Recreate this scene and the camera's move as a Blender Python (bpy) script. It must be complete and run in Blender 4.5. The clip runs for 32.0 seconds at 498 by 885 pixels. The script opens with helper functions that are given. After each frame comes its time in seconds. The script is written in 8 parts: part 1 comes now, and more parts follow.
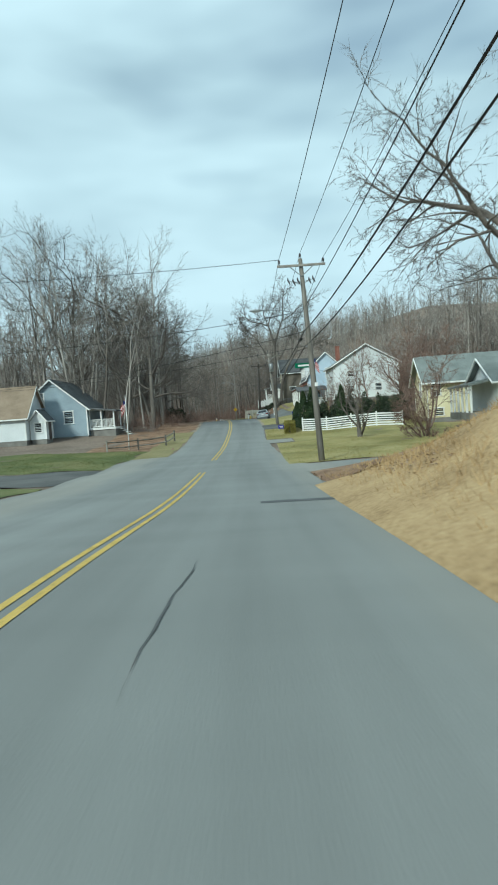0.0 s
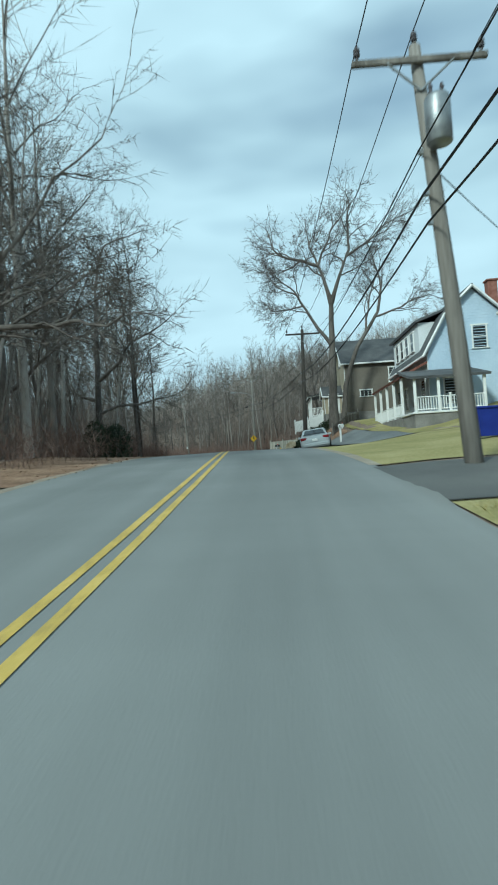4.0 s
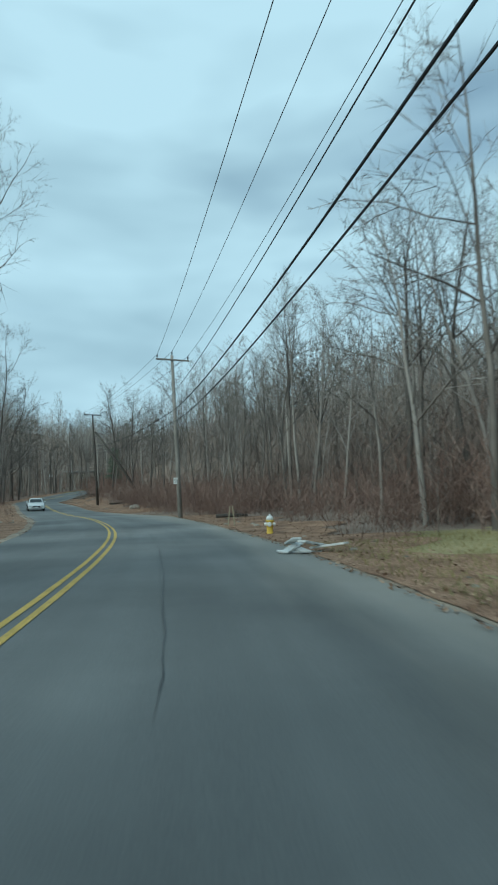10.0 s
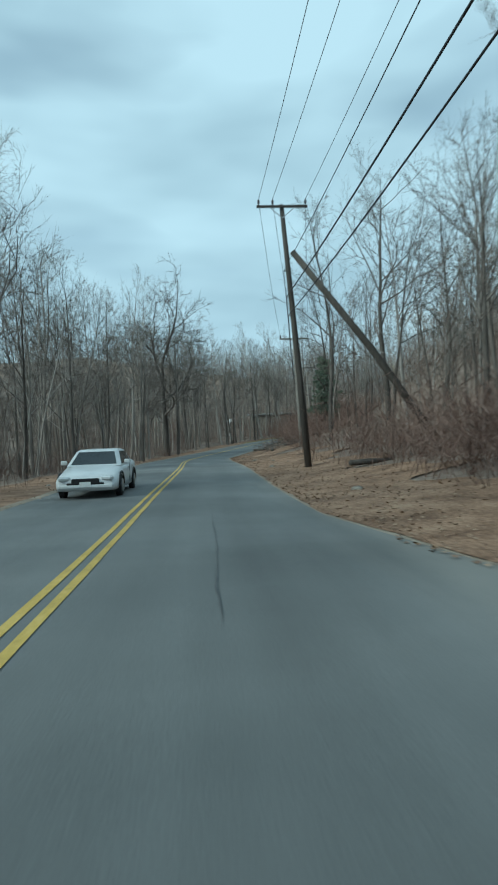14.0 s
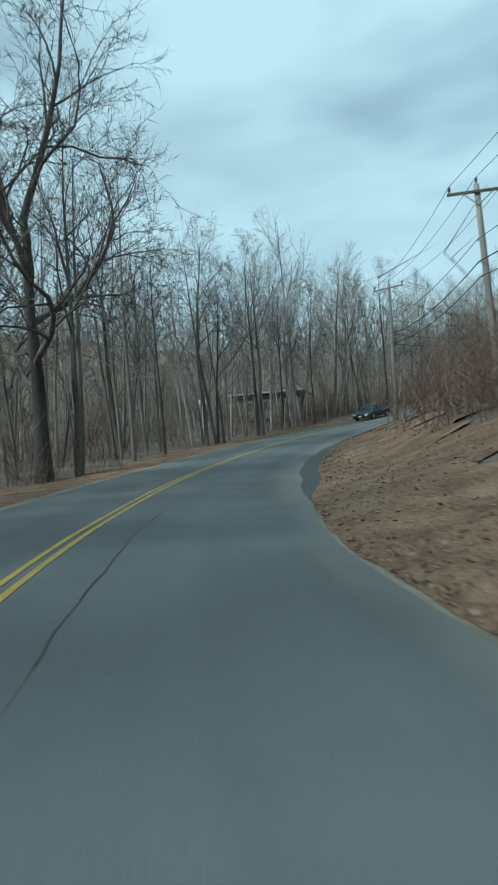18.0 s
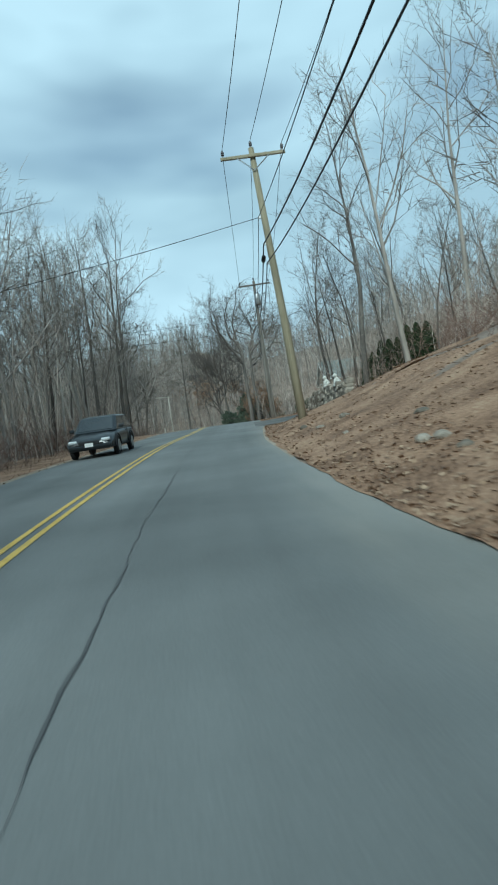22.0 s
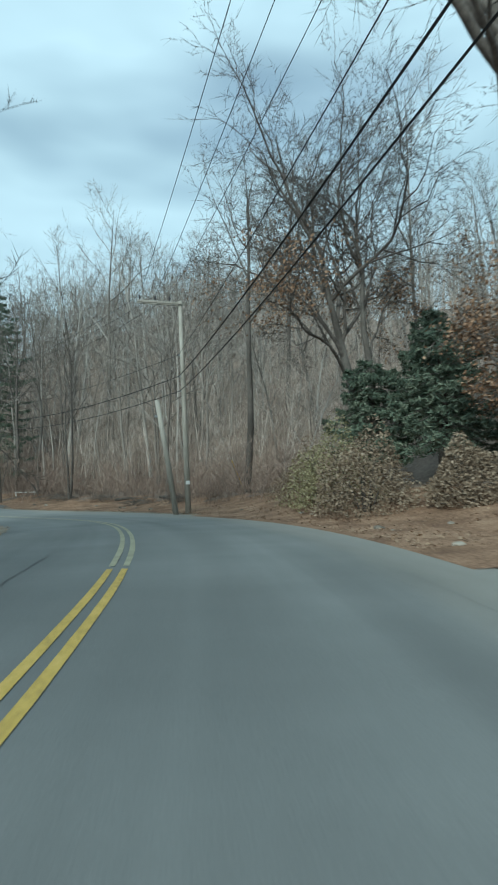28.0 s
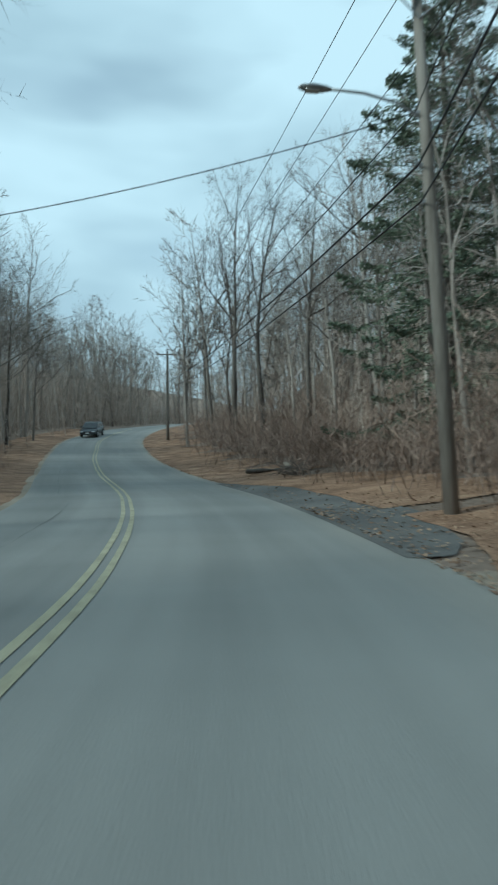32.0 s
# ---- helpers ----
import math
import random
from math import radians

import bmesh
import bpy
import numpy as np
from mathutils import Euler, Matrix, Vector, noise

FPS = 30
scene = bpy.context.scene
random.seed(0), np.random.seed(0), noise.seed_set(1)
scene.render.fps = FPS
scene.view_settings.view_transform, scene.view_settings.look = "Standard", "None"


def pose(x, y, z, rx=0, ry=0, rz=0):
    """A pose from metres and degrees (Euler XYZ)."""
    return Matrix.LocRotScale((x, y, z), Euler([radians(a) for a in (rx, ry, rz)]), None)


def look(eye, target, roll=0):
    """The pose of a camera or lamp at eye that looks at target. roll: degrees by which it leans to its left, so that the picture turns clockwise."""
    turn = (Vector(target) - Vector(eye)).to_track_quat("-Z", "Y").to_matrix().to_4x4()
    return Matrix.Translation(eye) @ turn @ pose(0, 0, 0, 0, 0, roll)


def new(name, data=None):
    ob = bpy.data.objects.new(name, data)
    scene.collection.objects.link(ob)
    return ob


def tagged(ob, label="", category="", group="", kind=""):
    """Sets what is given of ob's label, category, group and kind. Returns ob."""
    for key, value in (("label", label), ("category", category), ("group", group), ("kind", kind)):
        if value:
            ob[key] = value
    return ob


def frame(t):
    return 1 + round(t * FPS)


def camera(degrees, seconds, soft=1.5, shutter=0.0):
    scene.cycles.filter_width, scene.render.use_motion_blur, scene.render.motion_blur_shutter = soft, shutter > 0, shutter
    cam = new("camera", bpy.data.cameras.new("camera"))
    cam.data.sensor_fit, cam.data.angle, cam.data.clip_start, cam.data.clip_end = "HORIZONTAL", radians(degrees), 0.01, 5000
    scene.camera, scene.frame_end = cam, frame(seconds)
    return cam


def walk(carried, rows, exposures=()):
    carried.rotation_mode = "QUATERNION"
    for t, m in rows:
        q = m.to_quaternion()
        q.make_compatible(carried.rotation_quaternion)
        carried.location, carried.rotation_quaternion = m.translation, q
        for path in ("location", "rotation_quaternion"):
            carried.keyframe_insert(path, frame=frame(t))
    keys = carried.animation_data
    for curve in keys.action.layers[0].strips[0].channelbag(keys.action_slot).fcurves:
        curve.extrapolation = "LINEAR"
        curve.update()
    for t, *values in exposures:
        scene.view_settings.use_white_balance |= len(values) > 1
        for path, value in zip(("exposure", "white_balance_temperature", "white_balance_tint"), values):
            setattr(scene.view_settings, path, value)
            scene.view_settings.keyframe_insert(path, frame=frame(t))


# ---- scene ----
cam = camera(47.3, 32.0, soft=1.9, shutter=0.25)
PATH = [
    (0, (0.003, -0.000, 0.002), (-0.007, 1.997, -0.095), -4.0),
    (0.5, (-0.006, 6.433, -0.390), (-0.005, 8.430, -0.503), -3.4),
    (1, (-0.069, 12.881, -0.708), (-0.097, 14.872, -0.892), -2.3),
    (1.5, (-0.139, 19.350, -0.996), (-0.209, 21.332, -1.253), -0.6),
    (2, (-0.493, 25.738, -1.156), (-0.581, 27.715, -1.445), 1.2),
    (2.5, (-0.588, 32.049, -1.330), (-0.680, 34.035, -1.544), -0.5),
    (3, (-0.593, 38.286, -1.295), (-0.675, 40.283, -1.371), -2.7),
    (3.5, (-0.649, 44.406, -1.280), (-0.734, 46.404, -1.240), -3.2),
    (5.5, (-0.996, 68.072, 0.790), (-1.052, 70.070, 0.855), -4.6),
    (6, (-1.374, 73.456, 0.769), (-1.440, 75.452, 0.864), -3.7),
    (6.5, (-1.635, 78.849, 0.758), (-1.693, 80.846, 0.856), -2.7),
    (7, (-1.872, 84.257, 0.729), (-1.925, 86.254, 0.818), -4.2),
    (7.5, (-2.214, 89.756, 0.684), (-2.269, 91.752, 0.783), -4.5),
    (8, (-2.668, 95.327, 0.625), (-2.714, 97.324, 0.718), -4.1),
    (8.5, (-3.053, 100.848, 0.523), (-3.133, 102.844, 0.620), -4.3),
    (9, (-3.743, 106.328, 0.429), (-3.878, 108.320, 0.556), -5.1),
    (9.5, (-4.531, 112.010, 0.466), (-4.721, 113.993, 0.635), -4.1),
    (10, (-5.788, 118.110, 0.449), (-6.082, 120.079, 0.632), -1.0),
    (10.5, (-7.255, 124.527, 0.419), (-7.882, 126.418, 0.591), 0.6),
    (11, (-9.332, 131.020, 0.381), (-10.147, 132.838, 0.555), 0.3),
    (11.5, (-11.816, 137.461, 0.345), (-12.609, 139.291, 0.489), 0.2),
    (12, (-14.594, 143.675, 0.351), (-15.372, 145.516, 0.428), -0.1),
    (12.5, (-17.887, 149.591, 0.328), (-18.671, 151.431, 0.368), -1.6),
    (13, (-21.107, 155.528, 0.327), (-21.903, 157.363, 0.355), -2.2),
    (13.5, (-24.516, 161.375, 0.315), (-25.342, 163.196, 0.348), -2.6),
    (14, (-27.985, 167.205, 0.205), (-28.906, 168.980, 0.237), -2.1),
    (14.5, (-31.535, 172.949, 0.087), (-32.548, 174.674, 0.101), -1.9),
    (16.5, (-45.560, 195.447, 0.702), (-46.411, 197.257, 0.715), -0.2),
    (17, (-48.857, 201.063, 0.784), (-49.656, 202.896, 0.803), -0.6),
    (17.5, (-52.347, 206.583, 0.875), (-53.116, 208.429, 0.895), -1.3),
    (18, (-55.725, 212.259, 0.920), (-56.504, 214.101, 0.951), -3.4),
    (18.5, (-58.545, 218.196, 0.907), (-59.304, 220.046, 0.926), -5.0),
    (19, (-61.050, 224.278, 0.984), (-61.728, 226.160, 0.994), -6.5),
    (19.5, (-63.275, 230.544, 1.272), (-63.824, 232.467, 1.294), -8.3),
    (20, (-64.932, 237.014, 1.628), (-65.336, 238.971, 1.695), -9.4),
    (20.5, (-66.038, 243.536, 2.095), (-66.208, 245.527, 2.186), -9.9),
    (21, (-65.883, 250.031, 2.859), (-65.688, 252.022, 2.852), -7.9),
    (21.5, (-65.114, 256.413, 3.513), (-64.493, 258.314, 3.525), -7.8),
    (22, (-63.810, 262.593, 4.143), (-63.010, 264.422, 4.262), -8.1),
    (22.5, (-62.184, 268.410, 4.879), (-61.460, 270.265, 5.057), -5.9),
    (23, (-60.147, 273.921, 5.572), (-59.457, 275.786, 5.791), -4.3),
    (23.5, (-58.117, 279.391, 6.499), (-57.405, 281.249, 6.701), -4.1),
    (24, (-55.745, 284.696, 7.331), (-54.967, 286.530, 7.506), -4.3),
    (24.5, (-53.365, 289.948, 7.961), (-52.538, 291.763, 8.113), -4.4),
    (26.5, (-44.166, 311.291, 10.544), (-43.405, 313.133, 10.705), -2.8),
    (27, (-42.220, 316.730, 10.567), (-41.527, 318.601, 10.708), -1.5),
    (27.5, (-40.476, 322.126, 10.716), (-39.876, 324.032, 10.801), -1.0),
    (28, (-39.325, 327.653, 10.769), (-38.871, 329.599, 10.857), -1.2),
    (28.5, (-38.573, 333.238, 10.767), (-38.257, 335.209, 10.893), -2.6),
    (29, (-38.120, 338.848, 10.590), (-37.908, 340.834, 10.704), -3.4),
    (29.5, (-38.155, 344.540, 10.414), (-38.074, 346.536, 10.513), -3.1),
    (30, (-38.783, 350.228, 10.093), (-38.864, 352.224, 10.179), -1.6),
    (30.5, (-39.911, 355.826, 9.731), (-40.162, 357.809, 9.795), -0.3),
    (31, (-41.682, 361.249, 9.412), (-42.162, 363.190, 9.454), -0.2),
    (31.5, (-43.818, 366.533, 9.152), (-44.612, 368.368, 9.210), -1.0),
    (32, (-46.654, 371.519, 9.091), (-47.764, 373.181, 9.171), -0.7),
]
EXPOSURES = [(0, 0.12, 5350, -9), (3.5, 0.1, 5100, -12), (6, -0.08, 5100, -12), (9, -0.1, 5020, -12), (12, -0.05, 5020, -12), (17.5, -0.05, 5050, -12), (19, 0.07, 5020, -12), (21, 0.17, 5030, -12), (22.5, -0.08, 4980, -11), (24, -0.16, 4960, -11), (27, -0.15, 5030, -10), (28.2, 0.15, 5130, -10), (31, 0.15, 5150, -10), (32, 0.06, 5100, -10)]
walk(cam, [(t, look(eye, target, roll)) for t, eye, target, roll in PATH], EXPOSURES)

# ---------------------------------------------------------------- sky and sun
world = bpy.data.worlds.new("world")
scene.world = world
world.use_nodes = True
wn, wl = world.node_tree.nodes, world.node_tree.links.new
sky = wn.new("ShaderNodeTexSky")
sky.sky_type, sky.sun_disc = "NISHITA", False
SUN_UP, SUN_TURN = radians(32), radians(215)
sky.sun_elevation, sky.sun_rotation = SUN_UP, SUN_TURN
cloud_map = wn.new("ShaderNodeMapping")
cloud_map.inputs["Scale"].default_value = (1.0, 1.0, 3.2)
wl(wn.new("ShaderNodeTexCoord").outputs["Generated"], cloud_map.inputs["Vector"])
cloud = wn.new("ShaderNodeTexNoise")
cloud.inputs["Scale"].default_value, cloud.inputs["Detail"].default_value, cloud.inputs["Roughness"].default_value = 1.5, 3.5, 0.45
wl(cloud_map.outputs["Vector"], cloud.inputs["Vector"])
cover = wn.new("ShaderNodeValToRGB")
cover.color_ramp.elements[0].position, cover.color_ramp.elements[1].position = 0.22, 0.5
wl(cloud.outputs["Fac"], cover.inputs["Fac"])
shade = wn.new("ShaderNodeTexNoise")
shade.inputs["Scale"].default_value, shade.inputs["Detail"].default_value = 2.2, 3
wl(cloud_map.outputs["Vector"], shade.inputs["Vector"])
tone = wn.new("ShaderNodeValToRGB")
tone.color_ramp.elements[0].position, tone.color_ramp.elements[1].position = 0.36, 0.62
tone.color_ramp.elements[0].color, tone.color_ramp.elements[1].color = (6.4, 7.2, 7.5, 1), (9.0, 9.8, 9.9, 1)
wl(shade.outputs["Fac"], tone.inputs["Fac"])
skymix = wn.new("ShaderNodeMix")
skymix.data_type = "RGBA"
wl(cover.outputs["Color"], skymix.inputs["Factor"])
wl(sky.outputs["Color"], skymix.inputs["A"])
wl(tone.outputs["Color"], skymix.inputs["B"])
wl(skymix.outputs["Result"], wn["Background"].inputs["Color"])
wn["Background"].inputs["Strength"].default_value = 0.08

sun = new("sun", bpy.data.lights.new("sun", "SUN"))
sun.data.energy, sun.data.angle, sun.data.color = 3.0, radians(10), (1.0, 0.9, 0.76)
sun.matrix_basis = look((0, 0, 0), (-math.cos(SUN_UP) * math.sin(SUN_TURN), -math.cos(SUN_UP) * math.cos(SUN_TURN), -math.sin(SUN_UP)))

# ---------------------------------------------------------------- mesh tools


class Mesh:
    """Collects vertices and faces of one part."""

    def __init__(self):
        self.v, self.f = [], []

    def add(self, verts, faces):
        n = len(self.v)
        self.v.extend([tuple(p) for p in verts])
        self.f.extend([tuple(i + n for i in q) for q in faces])
        return self

    def box(self, c, s, rz=0.0, m=None, bevel=0.0):
        x, y, z = s[0] / 2, s[1] / 2, s[2] / 2
        b = min(bevel, x * 0.9, y * 0.9, z * 0.9)
        if b > 0:
            vs, idx = [], {}
            for sx in (-1, 1):
                for sy in (-1, 1):
                    for sz in (-1, 1):
                        for k, p in enumerate(((x, y - b, z - b), (x - b, y, z - b), (x - b, y - b, z))):
                            idx[sx, sy, sz, k] = len(vs)
                            vs.append((p[0] * sx, p[1] * sy, p[2] * sz))
            fs = []
            for a in (-1, 1):
                fs.append([idx[a, -1, -1, 0], idx[a, 1, -1, 0], idx[a, 1, 1, 0], idx[a, -1, 1, 0]][:: a])
                fs.append([idx[-1, a, -1, 1], idx[-1, a, 1, 1], idx[1, a, 1, 1], idx[1, a, -1, 1]][:: a])
                fs.append([idx[-1, -1, a, 2], idx[1, -1, a, 2], idx[1, 1, a, 2], idx[-1, 1, a, 2]][:: a])
            for a in (-1, 1):
                for c2 in (-1, 1):
                    fs.append([idx[-1, a, c2, 1], idx[1, a, c2, 1], idx[1, a, c2, 2], idx[-1, a, c2, 2]])
                    fs.append([idx[a, -1, c2, 0], idx[a, 1, c2, 0], idx[a, 1, c2, 2], idx[a, -1, c2, 2]])
                    fs.append([idx[a, c2, -1, 0], idx[a, c2, 1, 0], idx[a, c2, 1, 1], idx[a, c2, -1, 1]])
            for sx in (-1, 1):
                for sy in (-1, 1):
                    for sz in (-1, 1):
                        fs.append([idx[sx, sy, sz, k] for k in (0, 1, 2)])
        else:
            vs = [(-x, -y, -z), (x, -y, -z), (x, y, -z), (-x, y, -z), (-x, -y, z), (x, -y, z), (x, y, z), (-x, y, z)]
            fs = [(3, 2, 1, 0), (4, 5, 6, 7), (0, 1, 5, 4), (1, 2, 6, 5), (2, 3, 7, 6), (3, 0, 4, 7)]
        t = Matrix.Translation(c) @ (m if m is not None else Matrix.Rotation(rz, 4, "Z"))
        return self.add([t @ Vector(p) for p in vs], fs)

    def tube(self, pts, radii, sides=6, cap=True):
        pts = [Vector(p) for p in pts]
        if not hasattr(radii, "__len__"):
            radii = [radii] * len(pts)
        n0 = len(self.v)
        ref = Vector((0.31, 0.87, 0.38))
        for i, p in enumerate(pts):
            d = (pts[min(i + 1, len(pts) - 1)] - pts[max(i - 1, 0)]).normalized()
            a = d.cross(ref)
            if a.length < 0.15:
                a = d.cross(Vector((1, 0, 0)))
            a.normalize()
            b = d.cross(a)
            for k in range(sides):
                w = 2 * math.pi * k / sides
                self.v.append(tuple(p + radii[i] * (math.cos(w) * a + math.sin(w) * b)))
        for i in range(len(pts) - 1):
            for k in range(sides):
                k2 = (k + 1) % sides
                self.f.append((n0 + i * sides + k, n0 + i * sides + k2, n0 + (i + 1) * sides + k2, n0 + (i + 1) * sides + k))
        if cap:
            self.f.append(tuple(n0 + k for k in range(sides))[::-1])
            self.f.append(tuple(n0 + (len(pts) - 1) * sides + k for k in range(sides)))
        return self

    def extrude(self, outline, axis, a, b, m=None):
        """A closed outline of (u, v) pushed from a to b along an axis: x, y or z."""
        put = {"x": lambda u, v, w: (w, u, v), "y": lambda u, v, w: (u, w, v), "z": lambda u, v, w: (u, v, w)}[axis]
        n = len(outline)
        vs = [put(u, v, a) for u, v in outline] + [put(u, v, b) for u, v in outline]
        if m is not None:
            vs = [m @ Vector(p) for p in vs]
        fs = [tuple(range(n))[::-1], tuple(range(n, 2 * n))] + [(i, (i + 1) % n, n + (i + 1) % n, n + i) for i in range(n)]
        return self.add(vs, fs)

    def lathe(self, prof, sides=12, m=None):
        """(radius, height) pairs turned round z."""
        vs = [(r * math.cos(2 * math.pi * k / sides), r * math.sin(2 * math.pi * k / sides), z) for r, z in prof for k in range(sides)]
        if m is not None:
            vs = [m @ Vector(p) for p in vs]
        fs = [(i * sides + k, i * sides + (k + 1) % sides, (i + 1) * sides + (k + 1) % sides, (i + 1) * sides + k) for i in range(len(prof) - 1) for k in range(sides)]
        fs += [tuple(range(sides))[::-1], tuple(range((len(prof) - 1) * sides, len(prof) * sides))]
        return self.add(vs, fs)

    def data(self, name, smooth=False):
        me = bpy.data.meshes.new(name)
        me.from_pydata(self.v, [], self.f)
        bm = bmesh.new()
        bm.from_mesh(me)
        bmesh.ops.recalc_face_normals(bm, faces=bm.faces)
        bm.to_mesh(me)
        bm.free()
        if smooth:
            me.polygons.foreach_set("use_smooth", [True] * len(me.polygons))
        return me


def part(name, mesh, material, parent=None, label="", smooth=False):
    """Links a Mesh (or mesh data) as one object, under a thing or a part."""
    me = mesh.data(name, smooth) if isinstance(mesh, Mesh) else mesh
    if material is not None and not me.materials:
        me.materials.append(material)
    ob = new(name, me)
    if parent is not None:
        ob.parent = parent
    return tagged(ob, label) if label else ob


def thing(name, place, label, category, group="", kind=""):
    """An Empty at the base of a thing that parents its parts."""
    ob = new(name)
    ob.empty_display_size = 0.2
    ob.matrix_basis = place if isinstance(place, Matrix) else Matrix.Translation(place)
    return tagged(ob, label, category, group, kind)


def array_mesh(name, verts, faces, smooth=False):
    """A mesh out of numpy arrays; all faces have the same number of corners."""
    verts, faces = np.asarray(verts, np.float32), np.asarray(faces, np.int32)
    me = bpy.data.meshes.new(name)
    me.vertices.add(len(verts))
    me.vertices.foreach_set("co", verts.ravel())
    me.loops.add(faces.size)
    me.loops.foreach_set("vertex_index", faces.ravel())
    me.polygons.add(len(faces))
    me.polygons.foreach_set("loop_start", np.arange(0, faces.size, faces.shape[1], dtype=np.int32))
    if smooth:
        me.polygons.foreach_set("use_smooth", np.ones(len(faces), bool))
    me.update(calc_edges=True)
    me.validate()
    return me


def scatter(protos, rows):
    """Many copies of (verts, quads) in one array pair. rows: index, x, y, z, turn, scale, height scale, lean x, lean y."""
    vs, fs, n = [], [], 0
    for k, x, y, z, turn, sc, hs, lx, ly in rows:
        v, f = protos[int(k)]
        c, s = math.cos(turn) * sc, math.sin(turn) * sc
        w = np.empty_like(v)
        w[:, 2] = v[:, 2] * sc * hs + z
        w[:, 0] = v[:, 0] * c - v[:, 1] * s + x + v[:, 2] * sc * hs * lx
        w[:, 1] = v[:, 0] * s + v[:, 1] * c + y + v[:, 2] * sc * hs * ly
        vs.append(w)
        fs.append(f + n)
        n += len(v)
    return np.concatenate(vs), np.concatenate(fs)


# ---------------------------------------------------------------- materials
def material(name, colours, scale=4.0, rough=0.8, bump=0.3, fine=40.0, metal=0.0, vary=0.0, stretch=(1, 1, 1), spec=0.3, local=True, island=0.0, fine_mix=0.35):
    """A surface with variation at two scales. colours: two to four, from dark to light. vary: by Object Info's Random; island: per island."""
    m = bpy.data.materials.new(name)
    m.use_nodes = True
    t = m.node_tree
    n, link = t.nodes, t.links.new
    bsdf = n["Principled BSDF"]
    bsdf.inputs["Roughness"].default_value, bsdf.inputs["Metallic"].default_value = rough, metal
    bsdf.inputs["Specular IOR Level"].default_value = spec
    if local:
        vec = n.new("ShaderNodeTexCoord").outputs["Object"]
    else:
        vec = n.new("ShaderNodeNewGeometry").outputs["Position"]
    mp = n.new("ShaderNodeMapping")
    mp.inputs["Scale"].default_value = stretch
    link(vec, mp.inputs["Vector"])
    big, small = n.new("ShaderNodeTexNoise"), n.new("ShaderNodeTexNoise")
    big.inputs["Scale"].default_value, big.inputs["Detail"].default_value = scale, 4
    small.inputs["Scale"].default_value, small.inputs["Detail"].default_value = fine, 3
    for q in (big, small):
        link(mp.outputs["Vector"], q.inputs["Vector"])
    mix = n.new("ShaderNodeMix")
    mix.inputs["Factor"].default_value = fine_mix
    link(big.outputs["Fac"], mix.inputs["A"])
    link(small.outputs["Fac"], mix.inputs["B"])
    value = mix.outputs["Result"]
    for amount, source in ((vary, "ShaderNodeObjectInfo"), (island, "ShaderNodeNewGeometry")):
        if amount:
            info = n.new(source)
            out = info.outputs["Random"] if source == "ShaderNodeObjectInfo" else info.outputs["Random Per Island"]
            ma = n.new("ShaderNodeMath")
            ma.operation = "MULTIPLY_ADD"
            ma.inputs[1].default_value = amount
            ma.inputs[2].default_value = -amount / 2
            link(out, ma.inputs[0])
            ad = n.new("ShaderNodeMath")
            link(value, ad.inputs[0])
            link(ma.outputs[0], ad.inputs[1])
            value = ad.outputs[0]
    ramp = n.new("ShaderNodeValToRGB")
    el = ramp.color_ramp.elements
    while len(el) < len(colours):
        el.new(0.5)
    for i, c in enumerate(colours):
        el[i].position = 0.3 + 0.4 * i / (len(colours) - 1)
        el[i].color = (*c, 1)
    link(value, ramp.inputs["Fac"])
    link(ramp.outputs["Color"], bsdf.inputs["Base Color"])
    if bump:
        b = n.new("ShaderNodeBump")
        b.inputs["Strength"].default_value, b.inputs["Distance"].default_value = bump, 0.02
        link(small.outputs["Fac"], b.inputs["Height"])
        link(b.outputs["Normal"], bsdf.inputs["Normal"])
    return m


def grey(v, warm=0.0):
    return (v * (1 + warm), v, v * (1 - warm))

ASPHALT = material("asphalt", [(0.106, 0.11, 0.108), (0.157, 0.161, 0.158), (0.212, 0.214, 0.208)], 0.25, 0.85, 0.2, 60, local=False, stretch=(1, 1, 1))
def dust(m, pale):
    """Pale road dust that thickens towards both ends of the road, in ragged patches."""
    t = m.node_tree
    n, link = t.nodes, t.links.new
    sep = n.new("ShaderNodeSeparateXYZ")
    link(n.new("ShaderNodeNewGeometry").outputs["Position"], sep.inputs[0])
    total = None
    for lo, hi in ((318, 368), (82, 48)):
        r = n.new("ShaderNodeMapRange")
        r.inputs["From Min"].default_value, r.inputs["From Max"].default_value = lo, hi
        link(sep.outputs["Y"], r.inputs["Value"])
        if total is None:
            total = r.outputs["Result"]
        else:
            add = n.new("ShaderNodeMath")
            link(total, add.inputs[0])
            link(r.outputs["Result"], add.inputs[1])
            total = add.outputs[0]
    patch = n.new("ShaderNodeTexNoise")
    patch.inputs["Scale"].default_value = 0.35
    ma = n.new("ShaderNodeMath")
    ma.operation = "MULTIPLY_ADD"
    ma.use_clamp = True
    ma.inputs[1].default_value = 0.6
    link(patch.outputs["Fac"], ma.inputs[0])
    sub = n.new("ShaderNodeMath")
    sub.operation = "SUBTRACT"
    sub.inputs[1].default_value = 0.3
    link(total, sub.inputs[0])
    link(sub.outputs[0], ma.inputs[2])
    mix = n.new("ShaderNodeMix")
    mix.data_type = "RGBA"
    link(ma.outputs[0], mix.inputs["Factor"])
    bsdf = n["Principled BSDF"]
    link(bsdf.inputs["Base Color"].links[0].from_socket, mix.inputs["A"])
    mix.inputs["B"].default_value = (*pale, 1)
    link(mix.outputs["Result"], bsdf.inputs["Base Color"])




